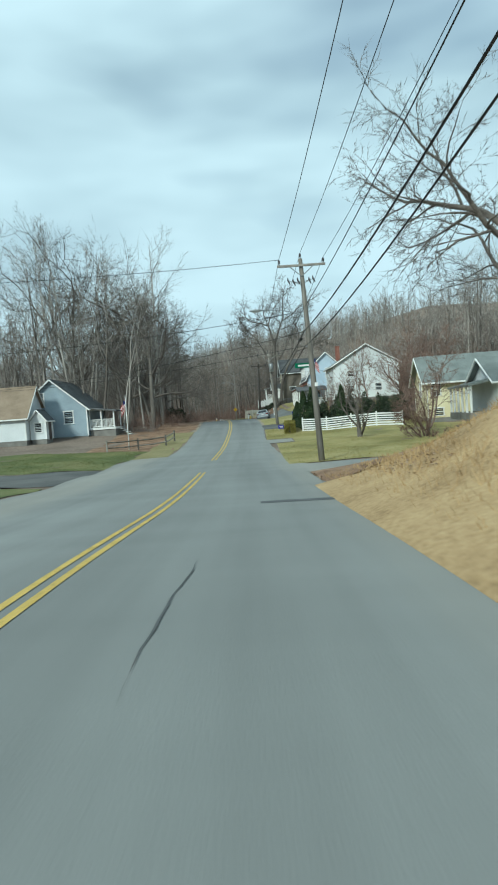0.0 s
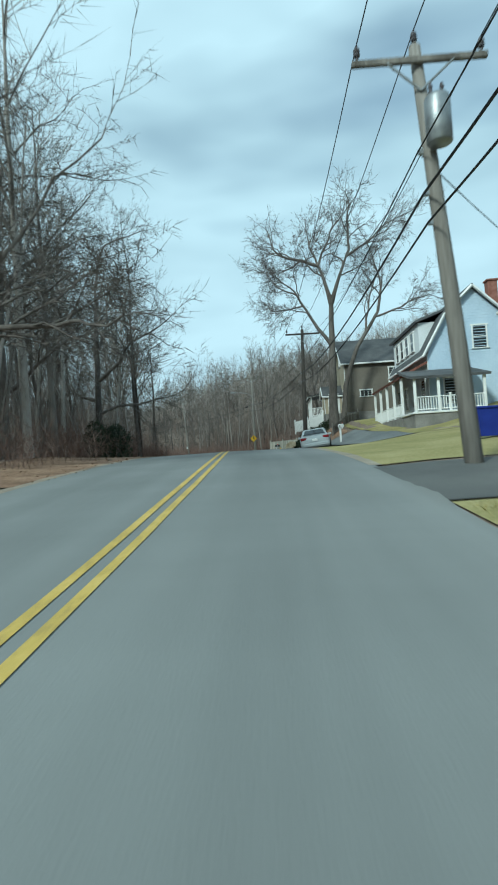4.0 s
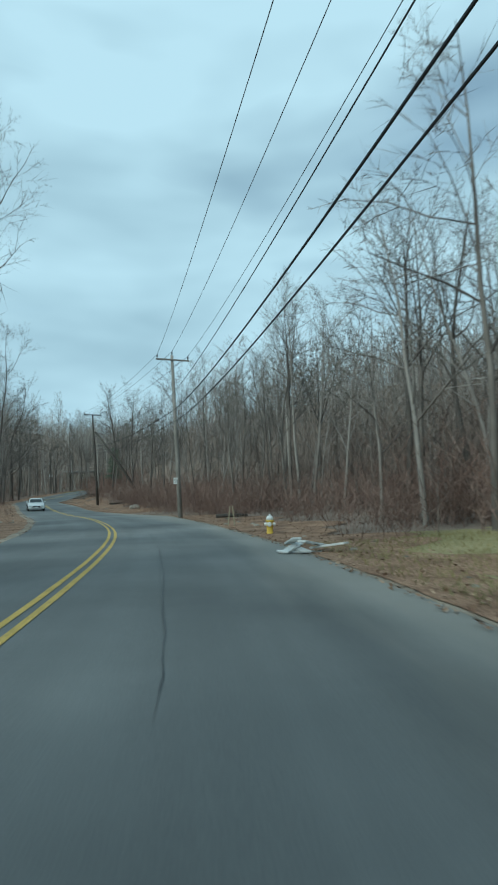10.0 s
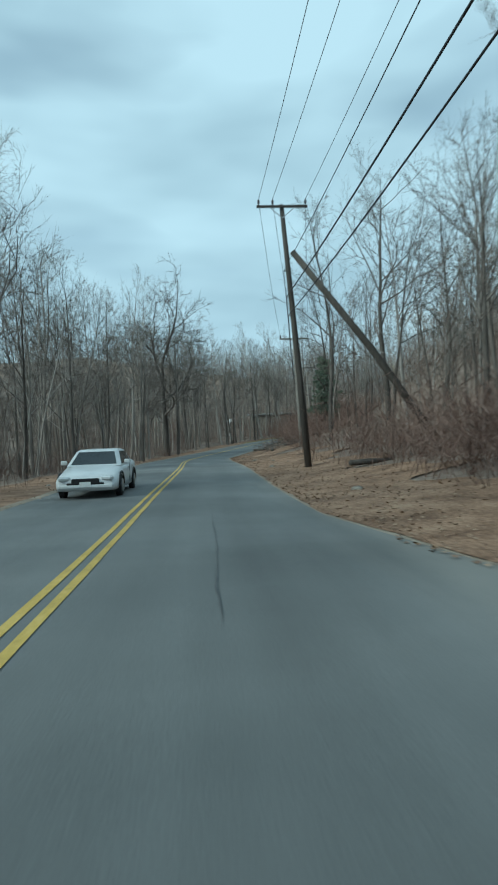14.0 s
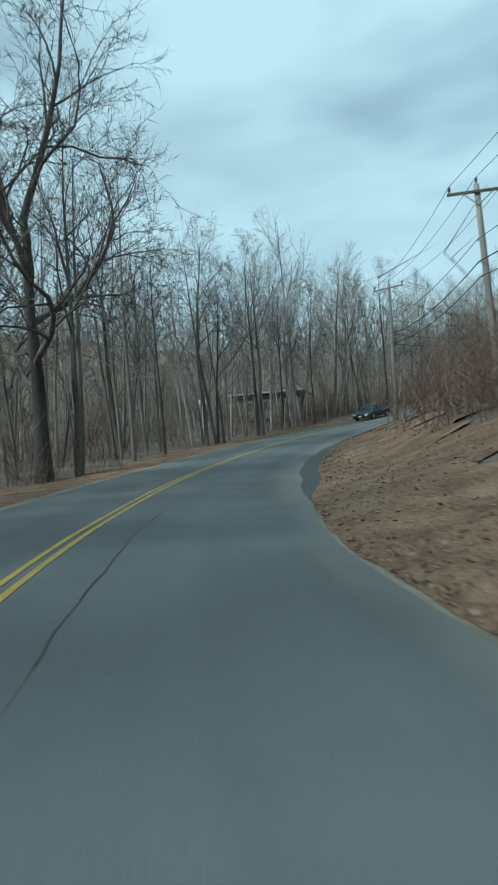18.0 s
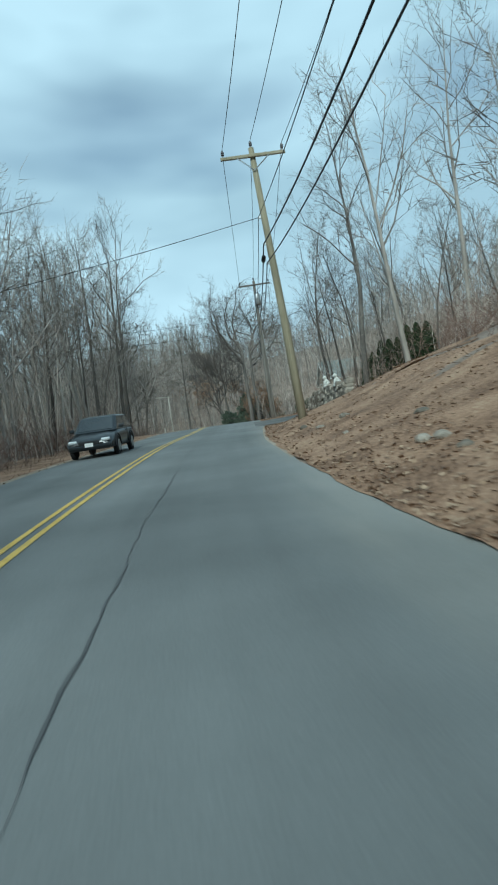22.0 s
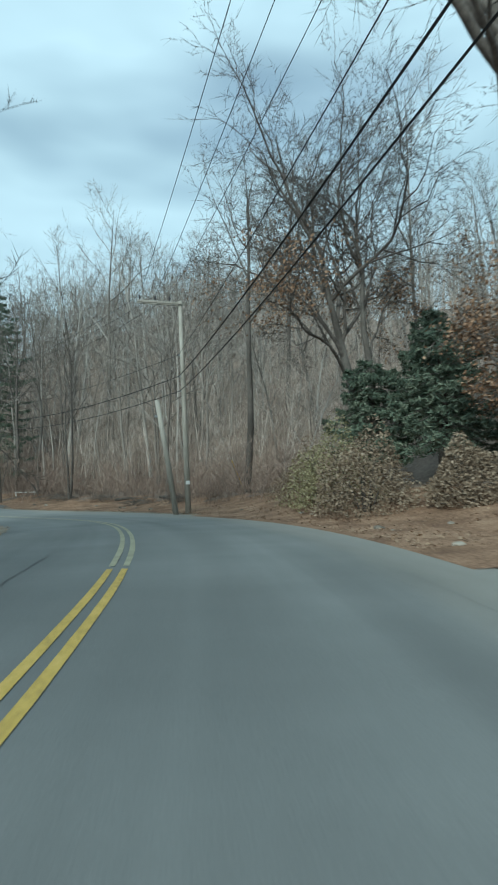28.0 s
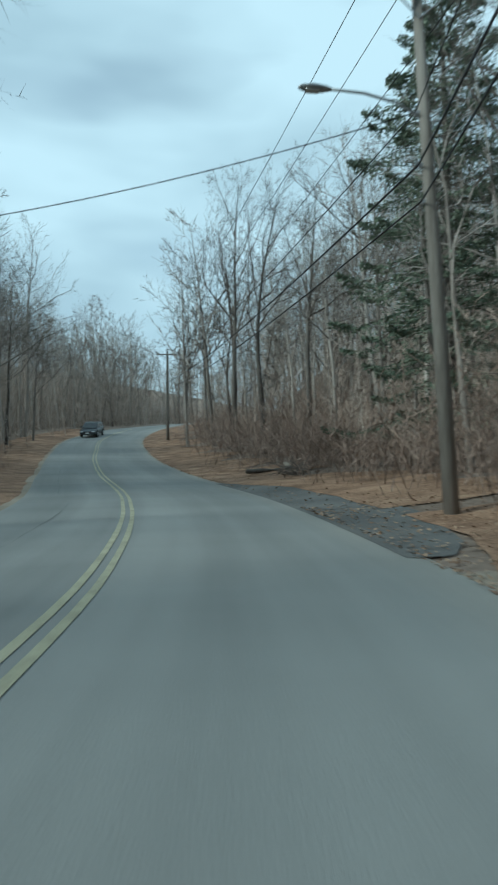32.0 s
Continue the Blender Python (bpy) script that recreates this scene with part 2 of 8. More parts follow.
def lane_wear(m):
    """Tyre-worn lanes and long streaks that follow the road, by its own across and along coordinates."""
    t = m.node_tree
    n, link = t.nodes, t.links.new
    uv = n.new("ShaderNodeUVMap")
    uv.uv_map = "lane"
    grain = None
    for scale, amount in (((1.1, 0.02, 1), 0.55), ((0.12, 0.5, 1), 0.35), ((0.45, 0.06, 1), 0.6)):
        mp = n.new("ShaderNodeMapping")
        mp.inputs["Scale"].default_value = scale
        link(uv.outputs["UV"], mp.inputs["Vector"])
        tex = n.new("ShaderNodeTexNoise")
        tex.inputs["Scale"].default_value, tex.inputs["Detail"].default_value = 1.0, 4
        link(mp.outputs["Vector"], tex.inputs["Vector"])
        ma = n.new("ShaderNodeMath")
        ma.operation = "MULTIPLY_ADD"
        ma.inputs[1].default_value, ma.inputs[2].default_value = amount, -amount / 2
        link(tex.outputs["Fac"], ma.inputs[0])
        if grain is None:
            grain = ma.outputs[0]
        else:
            ad = n.new("ShaderNodeMath")
            link(grain, ad.inputs[0])
            link(ma.outputs[0], ad.inputs[1])
            grain = ad.outputs[0]
    gain = n.new("ShaderNodeMath")
    gain.inputs[1].default_value = 1.0
    link(grain, gain.inputs[0])
    bsdf = n["Principled BSDF"]
    mul = n.new("ShaderNodeMix")
    mul.data_type, mul.blend_type = "RGBA", "MULTIPLY"
    mul.inputs["Factor"].default_value = 1.0
    link(bsdf.inputs["Base Color"].links[0].from_socket, mul.inputs["A"])
    link(gain.outputs[0], mul.inputs["B"])
    link(mul.outputs["Result"], bsdf.inputs["Base Color"])


def dusty_margin(m, pale):
    """Sand and dust that gather on the outer half metre of the asphalt, in ragged drifts."""
    t = m.node_tree
    n, link = t.nodes, t.links.new
    uv = n.new("ShaderNodeUVMap")
    uv.uv_map = "lane"
    sep = n.new("ShaderNodeSeparateXYZ")
    link(uv.outputs["UV"], sep.inputs[0])
    out = n.new("ShaderNodeMath")
    out.operation = "ABSOLUTE"
    link(sep.outputs["X"], out.inputs[0])
    mp = n.new("ShaderNodeMapping")
    mp.inputs["Scale"].default_value = (0.9, 0.16, 1)
    link(uv.outputs["UV"], mp.inputs["Vector"])
    tex = n.new("ShaderNodeTexNoise")
    tex.inputs["Scale"].default_value, tex.inputs["Detail"].default_value = 1.0, 6
    link(mp.outputs["Vector"], tex.inputs["Vector"])
    reach = n.new("ShaderNodeMath")
    reach.operation = "MULTIPLY_ADD"
    reach.inputs[1].default_value = 2.6
    link(tex.outputs["Fac"], reach.inputs[0])
    link(out.outputs[0], reach.inputs[2])
    r = n.new("ShaderNodeMapRange")
    r.interpolation_type = "SMOOTHSTEP"
    for key, value in (("From Min", 4.4), ("From Max", 6.2), ("To Min", 0.0), ("To Max", 0.5)):
        r.inputs[key].default_value = value
    link(reach.outputs[0], r.inputs["Value"])
    off = n.new("ShaderNodeMapRange")
    for key, value in (("From Min", 5.6), ("From Max", 7.2), ("To Min", 1.0), ("To Max", 0.0)):
        off.inputs[key].default_value = value
    link(out.outputs[0], off.inputs["Value"])
    both = n.new("ShaderNodeMath")
    both.operation = "MULTIPLY"
    link(r.outputs["Result"], both.inputs[0])
    link(off.outputs["Result"], both.inputs[1])
    bsdf = n["Principled BSDF"]
    mix = n.new("ShaderNodeMix")
    mix.data_type = "RGBA"
    link(both.outputs[0], mix.inputs["Factor"])
    link(bsdf.inputs["Base Color"].links[0].from_socket, mix.inputs["A"])
    mix.inputs["B"].default_value = (*pale, 1)
    link(mix.outputs["Result"], bsdf.inputs["Base Color"])


dust(ASPHALT, (0.23, 0.232, 0.221))
lane_wear(ASPHALT)
dusty_margin(ASPHALT, (0.33, 0.305, 0.26))
ASPHALT_OLD = material("old_asphalt", [(0.075, 0.075, 0.074), (0.12, 0.118, 0.112), (0.17, 0.165, 0.155)], 0.5, 0.9, 0.5, 45, local=False)
TAR = material("tar", [(0.06, 0.06, 0.06), (0.11, 0.11, 0.109)], 3, 0.6, 0.4, 30, local=False)
YELLOW_PAINT = material("yellow_road_paint", [(0.3, 0.225, 0.08), (0.54, 0.38, 0.09), (0.64, 0.47, 0.15)], 2.5, 0.75, 0.3, 22, local=False, fine_mix=0.55)
YELLOW_WORN = material("worn_road_paint", [(0.25, 0.24, 0.18), (0.36, 0.34, 0.235), (0.43, 0.405, 0.29)], 2.5, 0.8, 0.3, 50, local=False)
LEAVES = material("leaf_litter", [(0.07, 0.042, 0.026), (0.17, 0.1, 0.06), (0.3, 0.19, 0.12), (0.38, 0.275, 0.18)], 0.9, 0.9, 0.6, 15, local=False, fine_mix=0.5)
FOREST_FLOOR = material("forest_floor", [(0.105, 0.078, 0.06), (0.195, 0.15, 0.117), (0.3, 0.238, 0.19)], 0.25, 0.95, 0.6, 5, local=False, fine_mix=0.4)
LAWN = material("winter_lawn", [(0.16, 0.145, 0.05), (0.28, 0.245, 0.095), (0.42, 0.355, 0.175)], 0.35, 0.95, 0.9, 14, local=False, fine_mix=0.4)
GREEN_LAWN = material("green_lawn", [(0.07, 0.085, 0.028), (0.125, 0.14, 0.048), (0.22, 0.2, 0.09)], 0.3, 0.95, 0.9, 14, local=False, fine_mix=0.4)
PATCHY = material("patchy_grass", [(0.14, 0.118, 0.055), (0.235, 0.205, 0.095), (0.35, 0.295, 0.165)], 0.4, 0.95, 0.8, 14, local=False, fine_mix=0.45)
OLIVE_GRASS = material("olive_grass", [(0.1, 0.108, 0.04), (0.18, 0.178, 0.072), (0.29, 0.26, 0.13)], 0.4, 0.95, 0.8, 14, local=False, fine_mix=0.45)
DRY_GRASS = material("dry_grass", [(0.2, 0.13, 0.06), (0.38, 0.26, 0.13), (0.5, 0.37, 0.2)], 0.4, 0.95, 0.9, 9, local=False, fine_mix=0.45)
SAND = material("sandy_shoulder", [(0.18, 0.145, 0.11), (0.29, 0.245, 0.19), (0.4, 0.35, 0.28)], 0.6, 0.95, 0.8, 25, local=False)
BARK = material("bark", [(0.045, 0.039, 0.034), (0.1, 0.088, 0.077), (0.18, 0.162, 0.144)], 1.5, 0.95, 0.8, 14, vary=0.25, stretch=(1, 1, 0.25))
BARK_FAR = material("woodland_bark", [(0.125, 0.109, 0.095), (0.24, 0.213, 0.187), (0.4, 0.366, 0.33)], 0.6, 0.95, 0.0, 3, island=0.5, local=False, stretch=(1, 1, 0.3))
# BARK_FAR at about 0.7: shade painted into the bark of one stretch
BARK_SHADED = material("shaded_woodland_bark", [(0.085, 0.073, 0.064), (0.165, 0.145, 0.127), (0.28, 0.254, 0.228)], 0.6, 0.95, 0.0, 3, island=0.5, local=False, stretch=(1, 1, 0.3))
TWIG = material("twigs", [(0.075, 0.064, 0.056), (0.135, 0.117, 0.103), (0.21, 0.185, 0.163)], 2, 0.95, 0.0, 8, vary=0.2)
# brush colours turned tan and lightened, with haze painted in
BRUSH_HAZY = material("hazy_tan_brush_stems", [(0.17, 0.124, 0.098), (0.275, 0.205, 0.165), (0.39, 0.3, 0.245)], 0.35, 0.95, 0.0, 3, island=0.4, local=False)
BRUSH = material("brush_stems", [(0.107, 0.066, 0.052), (0.187, 0.122, 0.098), (0.285, 0.203, 0.166)], 0.35, 0.95, 0.0, 3, island=0.4, local=False)
UNDERSTORY = material("understory_twigs", [(0.11, 0.09, 0.077), (0.2, 0.168, 0.145), (0.32, 0.278, 0.246)], 0.12, 0.95, 0.0, 2, island=0.45, local=False)
# UNDERSTORY made browner and darker: shade painted into one stretch's saplings
UNDERSTORY_SHADED = material("shaded_understory_twigs", [(0.085, 0.066, 0.055), (0.155, 0.123, 0.103), (0.25, 0.205, 0.175)], 0.12, 0.95, 0.0, 2, island=0.45, local=False)
# UNDERSTORY nearly doubled: haze and brightness painted into the farther saplings
UNDERSTORY_HAZY = material("hazy_understory_twigs", [(0.23, 0.187, 0.155), (0.38, 0.32, 0.273), (0.53, 0.463, 0.408)], 0.12, 0.95, 0.0, 2, island=0.45, local=False)
POLE_WOOD = material("weathered_pole_wood", [(0.09, 0.08, 0.069), (0.19, 0.174, 0.153), (0.31, 0.287, 0.258)], 2, 0.9, 0.6, 18, stretch=(1, 1, 0.08), vary=0.3)
POLE_GREY = material("weathered_pale_grey_wood", [(0.2, 0.185, 0.155), (0.33, 0.305, 0.265), (0.45, 0.425, 0.38)], 2, 0.9, 0.5, 18, stretch=(1, 1, 0.08))
POLE_PALE = material("pale_treated_wood", [(0.17, 0.15, 0.1), (0.27, 0.24, 0.165), (0.34, 0.31, 0.23)], 2, 0.9, 0.5, 18, stretch=(1, 1, 0.08))
STEEL = material("galvanised_steel", [(0.22, 0.23, 0.235), (0.32, 0.33, 0.335), (0.4, 0.41, 0.41)], 5, 0.45, 0.1, 50, metal=0.7)
CERAMIC = material("dark_ceramic", [(0.05, 0.045, 0.05), (0.1, 0.09, 0.095)], 5, 0.3, 0.0, 30)
CABLE = material("black_cable", [(0.012, 0.012, 0.013), (0.025, 0.025, 0.026)], 5, 0.6, 0.0, 30)

# ---------------------------------------------------------------- the road's line
CENTRE = [(-2.0, -75.0, 1.25), (-2.0, -35.0, -0.15), (-2.2, 0.0, -1.35), (-2.2, 15.7, -2.18), (-2.4, 31.4, -2.63), (-2.2, 47.1, -2.36), (-2.2, 62.9, -1.15), (-3.0, 78.6, -0.60), (-4.22, 94.2, -0.72), (-6.18, 109.8, -0.90), (-9.62, 125.16, -0.94), (-14.64, 139.98, -1.00), (-21.65, 153.91, -1.02), (-29.87, 167.38, -1.17), (-38.42, 180.94, -1.03), (-46.6, 194.32, -0.68), (-54.9, 207.35, -0.47), (-62.78, 221.13, -0.37), (-67.7, 236.0, 0.28), (-68.5, 251.7, 1.65), (-64.7, 267.1, 3.29), (-59.05, 281.86, 5.41), (-52.75, 296.3, 7.28), (-46.5, 310.6, 9.08), (-41.2, 325.4, 9.39), (-39.1, 341.0, 9.17), (-41.0, 356.6, 8.33), (-48.0, 370.7, 7.74), (-58.0, 383.0, 7.98), (-70.3, 393.0, 8.7), (-82.7, 403.1, 10.1), (-94.4, 414.7, 12.3), (-102.6, 429.5, 14.6), (-104.3, 446.9, 16.4)]
EDGE_L = 3.7
# the right edge's distance from the middle line, along the road
EDGES = np.array([(-100, 4.3), (13, 4.4), (21.5, 4.6), (24, 5.6), (26, 5.8), (28.4, 4.9), (39, 4.0), (52, 3.4), (79, 3.7), (100, 3.9), (112, 4.8), (123, 5.2), (140, 5.0), (151, 5.4), (162, 6.4), (173, 5.6), (183, 4.0), (216, 3.9), (232, 4.1), (244, 4.8), (259, 4.6), (285, 4.4), (298, 4.0), (318, 4.6), (339, 4.9), (357, 5.4), (374, 5.6), (389, 6.1), (399, 4.4), (433, 4.4), (590, 4.2)])


def spline(points, step=1.0):
    p = np.array(points, float)
    p = np.vstack([2 * p[0] - p[1], p, 2 * p[-1] - p[-2]])
    out = []
    for i in range(1, len(p) - 2):
        n = max(2, int(np.linalg.norm(p[i + 1] - p[i]) / step))
        for u in np.arange(n) / n:
            out.append(0.5 * (2 * p[i] + (p[i + 1] - p[i - 1]) * u + (2 * p[i - 1] - 5 * p[i] + 4 * p[i + 1] - p[i + 2]) * u**2 + (3 * p[i] - p[i - 1] - 3 * p[i + 1] + p[i + 2]) * u**3))
    return np.array(out + [p[-2]])


def smooth_z(line, n=15):
    z = np.pad(line[:, 2], n, mode="edge")
    k = np.hanning(2 * n + 1)
    line[:, 2] = np.convolve(z, k / k.sum(), "valid")
    return line


LINE = smooth_z(spline(CENTRE, 1.0), 9)
# carry the road straight on at both ends
LINE = np.vstack([LINE[0] + (LINE[0] - LINE[1]) * [[k, k, 0] for k in range(120, 0, -4)], LINE, LINE[-1] + (LINE[-1] - LINE[-2]) * [[k, k, 0] for k in range(4, 160, 4)]])
ALONG = np.r_[0, np.cumsum(np.hypot(*np.diff(LINE[:, :2], axis=0).T))]
ALONG -= ALONG[np.hypot(LINE[:, 0] + 2.0, LINE[:, 1]).argmin()]
WAY = np.gradient(LINE[:, :2], axis=0)
WAY /= np.linalg.norm(WAY, axis=1, keepdims=True)
RIGHT = np.stack([WAY[:, 1], -WAY[:, 0]], 1)

# height of the ground over the road, at 2, 6, 14, 30 and 60 m past its edge, along the road
RISE_R = [(-40, 1.0, 3.4, 5.4, 7, 9), (12, 1.0, 3.5, 5.4, 6.5, 8), (19, 0.45, 1.5, 2.3, 3.2, 6), (22.6, 0.12, 0.5, 0.9, 2.2, 5.5), (24, 0, 0.1, 0.3, 1.5, 5), (51, 0.05, 0.2, 0.5, 1.5, 6), (65, 0.1, 0.3, 1.2, 3.5, 5), (75, 0.0, 0.5, 1.6, 3.2, 5), (80, -0.25, 0.45, 2.2, 3.5, 5), (90, -0.2, 1.2, 2.7, 3.7, 5), (96, 0.25, 2.3, 2.9, 4, 5), (103, 0.05, 2.0, 2.9, 4, 5), (111, 0.05, 1.9, 2.8, 3.5, 5), (116, 0, 0.1, 0.5, 2, 5), (162, 0.1, 0.3, 0.8, 2.5, 6), (206, 0.2, 0.9, 2.2, 4, 8)]
RISE_R2 = [(241, 0.5, 1.8, 3.6, 5, 8), (268, 0.5, 1.9, 4.0, 6, 9), (285, 0.6, 2.2, 4.4, 6.5, 9), (303, 0.6, 2.0, 4.0, 6.5, 9), (311, 0.05, 0.25, 3.4, 6, 9), (331, 0.05, 0.3, 3.4, 6, 8), (341, 0.3, 1.4, 3.4, 6.5, 8), (347.5, 0.1, 0.6, 3.0, 6.5, 8), (354, 0.0, 0.5, 2.6, 5.5, 7), (362, 0.1, 0.8, 2.6, 4.5, 6), (371, 0.3, 0.9, 1.6, 2.5, 4), (398, 0.2, 0.7, 1.0, 1.5, 3), (433, 0.2, 0.6, 1.0, 1.5, 4)]
RISE_L = [(-40, 0, 0.1, 0.3, 1, 4), (49, 0, 0.15, 0.4, 1, 4), (69, 0.1, 0.3, 0.5, 1, 4), (157, 0, 0.1, 0.2, 1, 4), (226, -0.1, -0.5, -1, -0.5, 2), (295, 0, 0.1, 0.3, 1, 4), (413, 0.1, 0.3, 0.5, 1, 3)]
RISE_R = np.array(RISE_R + RISE_R2)
RISE_L = np.array(RISE_L)


def edge_r(s):
    return np.interp(s, EDGES[:, 0], EDGES[:, 1])


OUT = np.array([0, 2, 6, 14, 30, 60])


def place(s, d):
    """x and y at s metres along the road and d metres to the right of its middle."""
    return np.array([np.interp(s, ALONG, LINE[:, k]) + d * np.interp(s, ALONG, RIGHT[:, k]) for k in range(2)])


def heading(s):
    """The road's direction there, as a turn round z from +y."""
    return math.atan2(-np.interp(s, ALONG, WAY[:, 0]), np.interp(s, ALONG, WAY[:, 1]))


def rise(s, d):
    """Height of the ground over the road's middle."""
    s, d = np.broadcast_arrays(np.asarray(s, float), np.asarray(d, float))
    total = np.zeros(s.shape)
    for table, sign, edge in ((RISE_R, 1, edge_r(s)), (RISE_L, -1, EDGE_L)):
        out = d * sign - edge
        cols = np.stack([np.zeros(s.shape)] + [np.interp(s, table[:, 0], table[:, k]) for k in range(1, 6)], -1)
        k = np.clip(np.searchsorted(OUT, out, side="right") - 1, 0, 4)
        u = np.clip((out - OUT[k]) / (OUT[k + 1] - OUT[k]), 0, 1)
        u = u * u * (3 - 2 * u) * 0.5 + u * 0.5
        h = np.take_along_axis(cols, k[..., None], -1)[..., 0] * (1 - u) + np.take_along_axis(cols, k[..., None] + 1, -1)[..., 0] * u
        total += np.where(out > 0, h, 0)
    return total


def wobble(x, y):
    return 0.5 * np.sin(x * 0.9 + 1.3 * np.sin(y * 0.53)) * np.sin(y * 0.83 + 0.7 * np.sin(x * 0.61)) + 0.5 * np.sin(x * 0.31 + y * 0.27) * np.sin(y * 0.37 - x * 0.17)


def nearest(x, y):
    x, y = np.atleast_1d(np.asarray(x, float)), np.atleast_1d(np.asarray(y, float))
    best = np.empty(len(x), int)
    for a in range(0, len(x), 4000):
        best[a:a + 4000] = ((x[a:a + 4000, None] - LINE[None, :, 0]) ** 2 + (y[a:a + 4000, None] - LINE[None, :, 1]) ** 2).argmin(1)
    ox, oy = x - LINE[best, 0], y - LINE[best, 1]
    return best, ox * RIGHT[best, 0] + oy * RIGHT[best, 1], np.hypot(ox, oy)


def ground_sd(s, d):
    """The ground's height at places given along and across the road."""
    s, d = np.asarray(s, float), np.asarray(d, float)
    p = place(s, d)
    off = np.maximum(np.where(d > 0, d - edge_r(s), -d - EDGE_L), 0)
    return np.interp(s, ALONG, LINE[:, 2]) + rise(s, d) + wobble(*p) * 0.12 * np.clip(off / 3, 0, 1) - 0.05


def ground_xy(x, y):
    best, d, far = nearest(x, y)
    z = ground_sd(ALONG[best], np.where(far > np.abs(d) + 3, np.sign(d + 1e-9) * far, d))
    x, y = np.asarray(x, float), np.asarray(y, float)
    s = ALONG[best]
    begin = np.where((d < 0) & (s > 262) & (s < 316), 42, np.where((s < 112) | (s > 300) & (s < 372) & (d > 0), 30, np.where((s < 215) & (d > 0), 24, 13)))
    hills = np.clip((far - begin) / 110, 0, 1) ** 0.9
    bumps = 0.9 * np.sin(x * 0.31 + 2 * np.sin(y * 0.11)) * np.sin(y * 0.37) + 0.6 * np.sin(x * 0.83 + y * 0.59)
    low = 1 - (1 - np.interp(x, [-60, -20, 40], [1, 0.6, 0.22])) * np.clip((300 - y) / 60, 0, 1) * (d > 0)
    return z + hills * low * (np.interp(s, [0, 110, 150, 190, 240, 360, 385], [9, 8, 9, 15, 32, 32, 42]) * np.where(d < 0, np.interp(s, [150, 185, 300, 345], [0.55, 0.25, 0.25, 0.55]), 1) + 4 * np.sin(x * 0.011 + 1) * np.sin(y * 0.009)) + 0.45 * bumps * np.clip((far - 20) / 30, 0, 1)


def spot(s, d, sink=0.0):
    x, y = place(s, d)
    return Vector((x, y, float(ground_sd(s, d)) - sink))


LANE = {}


def lane_map(ob):
    """Gives the sheet just made its across and along coordinates."""
    me = ob.data
    idx = np.empty(len(me.loops), np.int32)
    me.loops.foreach_get("vertex_index", idx)
    me.uv_layers.new(name="lane").data.foreach_set("uv", LANE["last"][idx].astype(np.float32).ravel())
    return ob


def ribbon(s, offsets, height):
    """A sheet along the road. offsets: distances from the middle, or rows of them."""
    s = np.asarray(s, float)
    d = np.broadcast_to(np.asarray(offsets, float), (len(s), np.shape(offsets)[-1]))
    S = np.broadcast_to(s[:, None], d.shape)
    p = place(S, d)
    v = np.stack([p[0], p[1], height(S, d)], -1)
    LANE["last"] = np.stack([d, S], -1).reshape(-1, 2)
    n, m = d.shape
    i = np.arange(n - 1)[:, None] * m + np.arange(m - 1)[None]
    f = np.stack([i, i + 1, i + m + 1, i + m], -1).reshape(-1, 4)
    return v.reshape(-1, 3), f


def surface(S, d):
    """The asphalt's height: a slight crown."""
    return np.interp(S, ALONG, LINE[:, 2]) + 0.03 - 0.012 * np.abs(d)


# ground: a fine sheet along the road inside a coarse one that reaches the horizon
stations = np.arange(-110, 540, 1.5)
side = np.array([0.3, 1.0, 1.9, 3.0, 4.2, 6, 8, 10.5, 14, 18, 22])
left_side = np.broadcast_to(np.r_[-(EDGE_L + side[::-1]), -EDGE_L, 0], (len(stations), len(side) + 2))
offsets = np.hstack([left_side, edge_r(stations)[:, None] + np.r_[0, side][None]])
v1, f1 = ribbon(stations, offsets, ground_sd)
gx = np.r_[-3000, -1500, -800, -500, np.arange(-330, 250, 6.0), 450, 800, 1500, 3000]
gy = np.r_[-3000, -1500, -700, -350, np.arange(-200, 640, 6.0), 850, 1200, 2000, 3500]
X, Y = [a.ravel() for a in np.meshgrid(gx, gy, indexing="ij")]
best, dd, far = nearest(X, Y)
Z = ground_xy(X, Y) - np.where(far < 21, 2.5, 0.0)
v2 = np.stack([X, Y, Z], 1)
i = np.arange(len(gx) - 1)[:, None] * len(gy) + np.arange(len(gy) - 1)[None]
f2 = np.stack([i, i + len(gy), i + len(gy) + 1, i + 1], -1).reshape(-1, 4)
ground = part("ground", array_mesh("ground", np.vstack([v1, v2]), np.vstack([f1, f2 + len(v1)]), True), FOREST_FLOOR)
tagged(ground, "brown leaf-strewn woodland ground beside the road", "ground", kind="structure")

s_road = np.arange(-110, 540, 1.0)
ragged = 0.12 * np.sin(s_road * 1.7) * np.sin(s_road * 0.61 + 1) + 0.1 * np.sin(s_road * 0.23)
v, f = ribbon(s_road, np.stack([-EDGE_L - 0.5 * ragged, np.full_like(s_road, -1.9), 0 * s_road, np.full_like(s_road, 2.0), edge_r(s_road) + ragged * 0.5], 1), surface)
road = tagged(lane_map(part("road", array_mesh("road", v, f, True), ASPHALT)), "worn grey asphalt two-lane country road", "road", kind="structure")


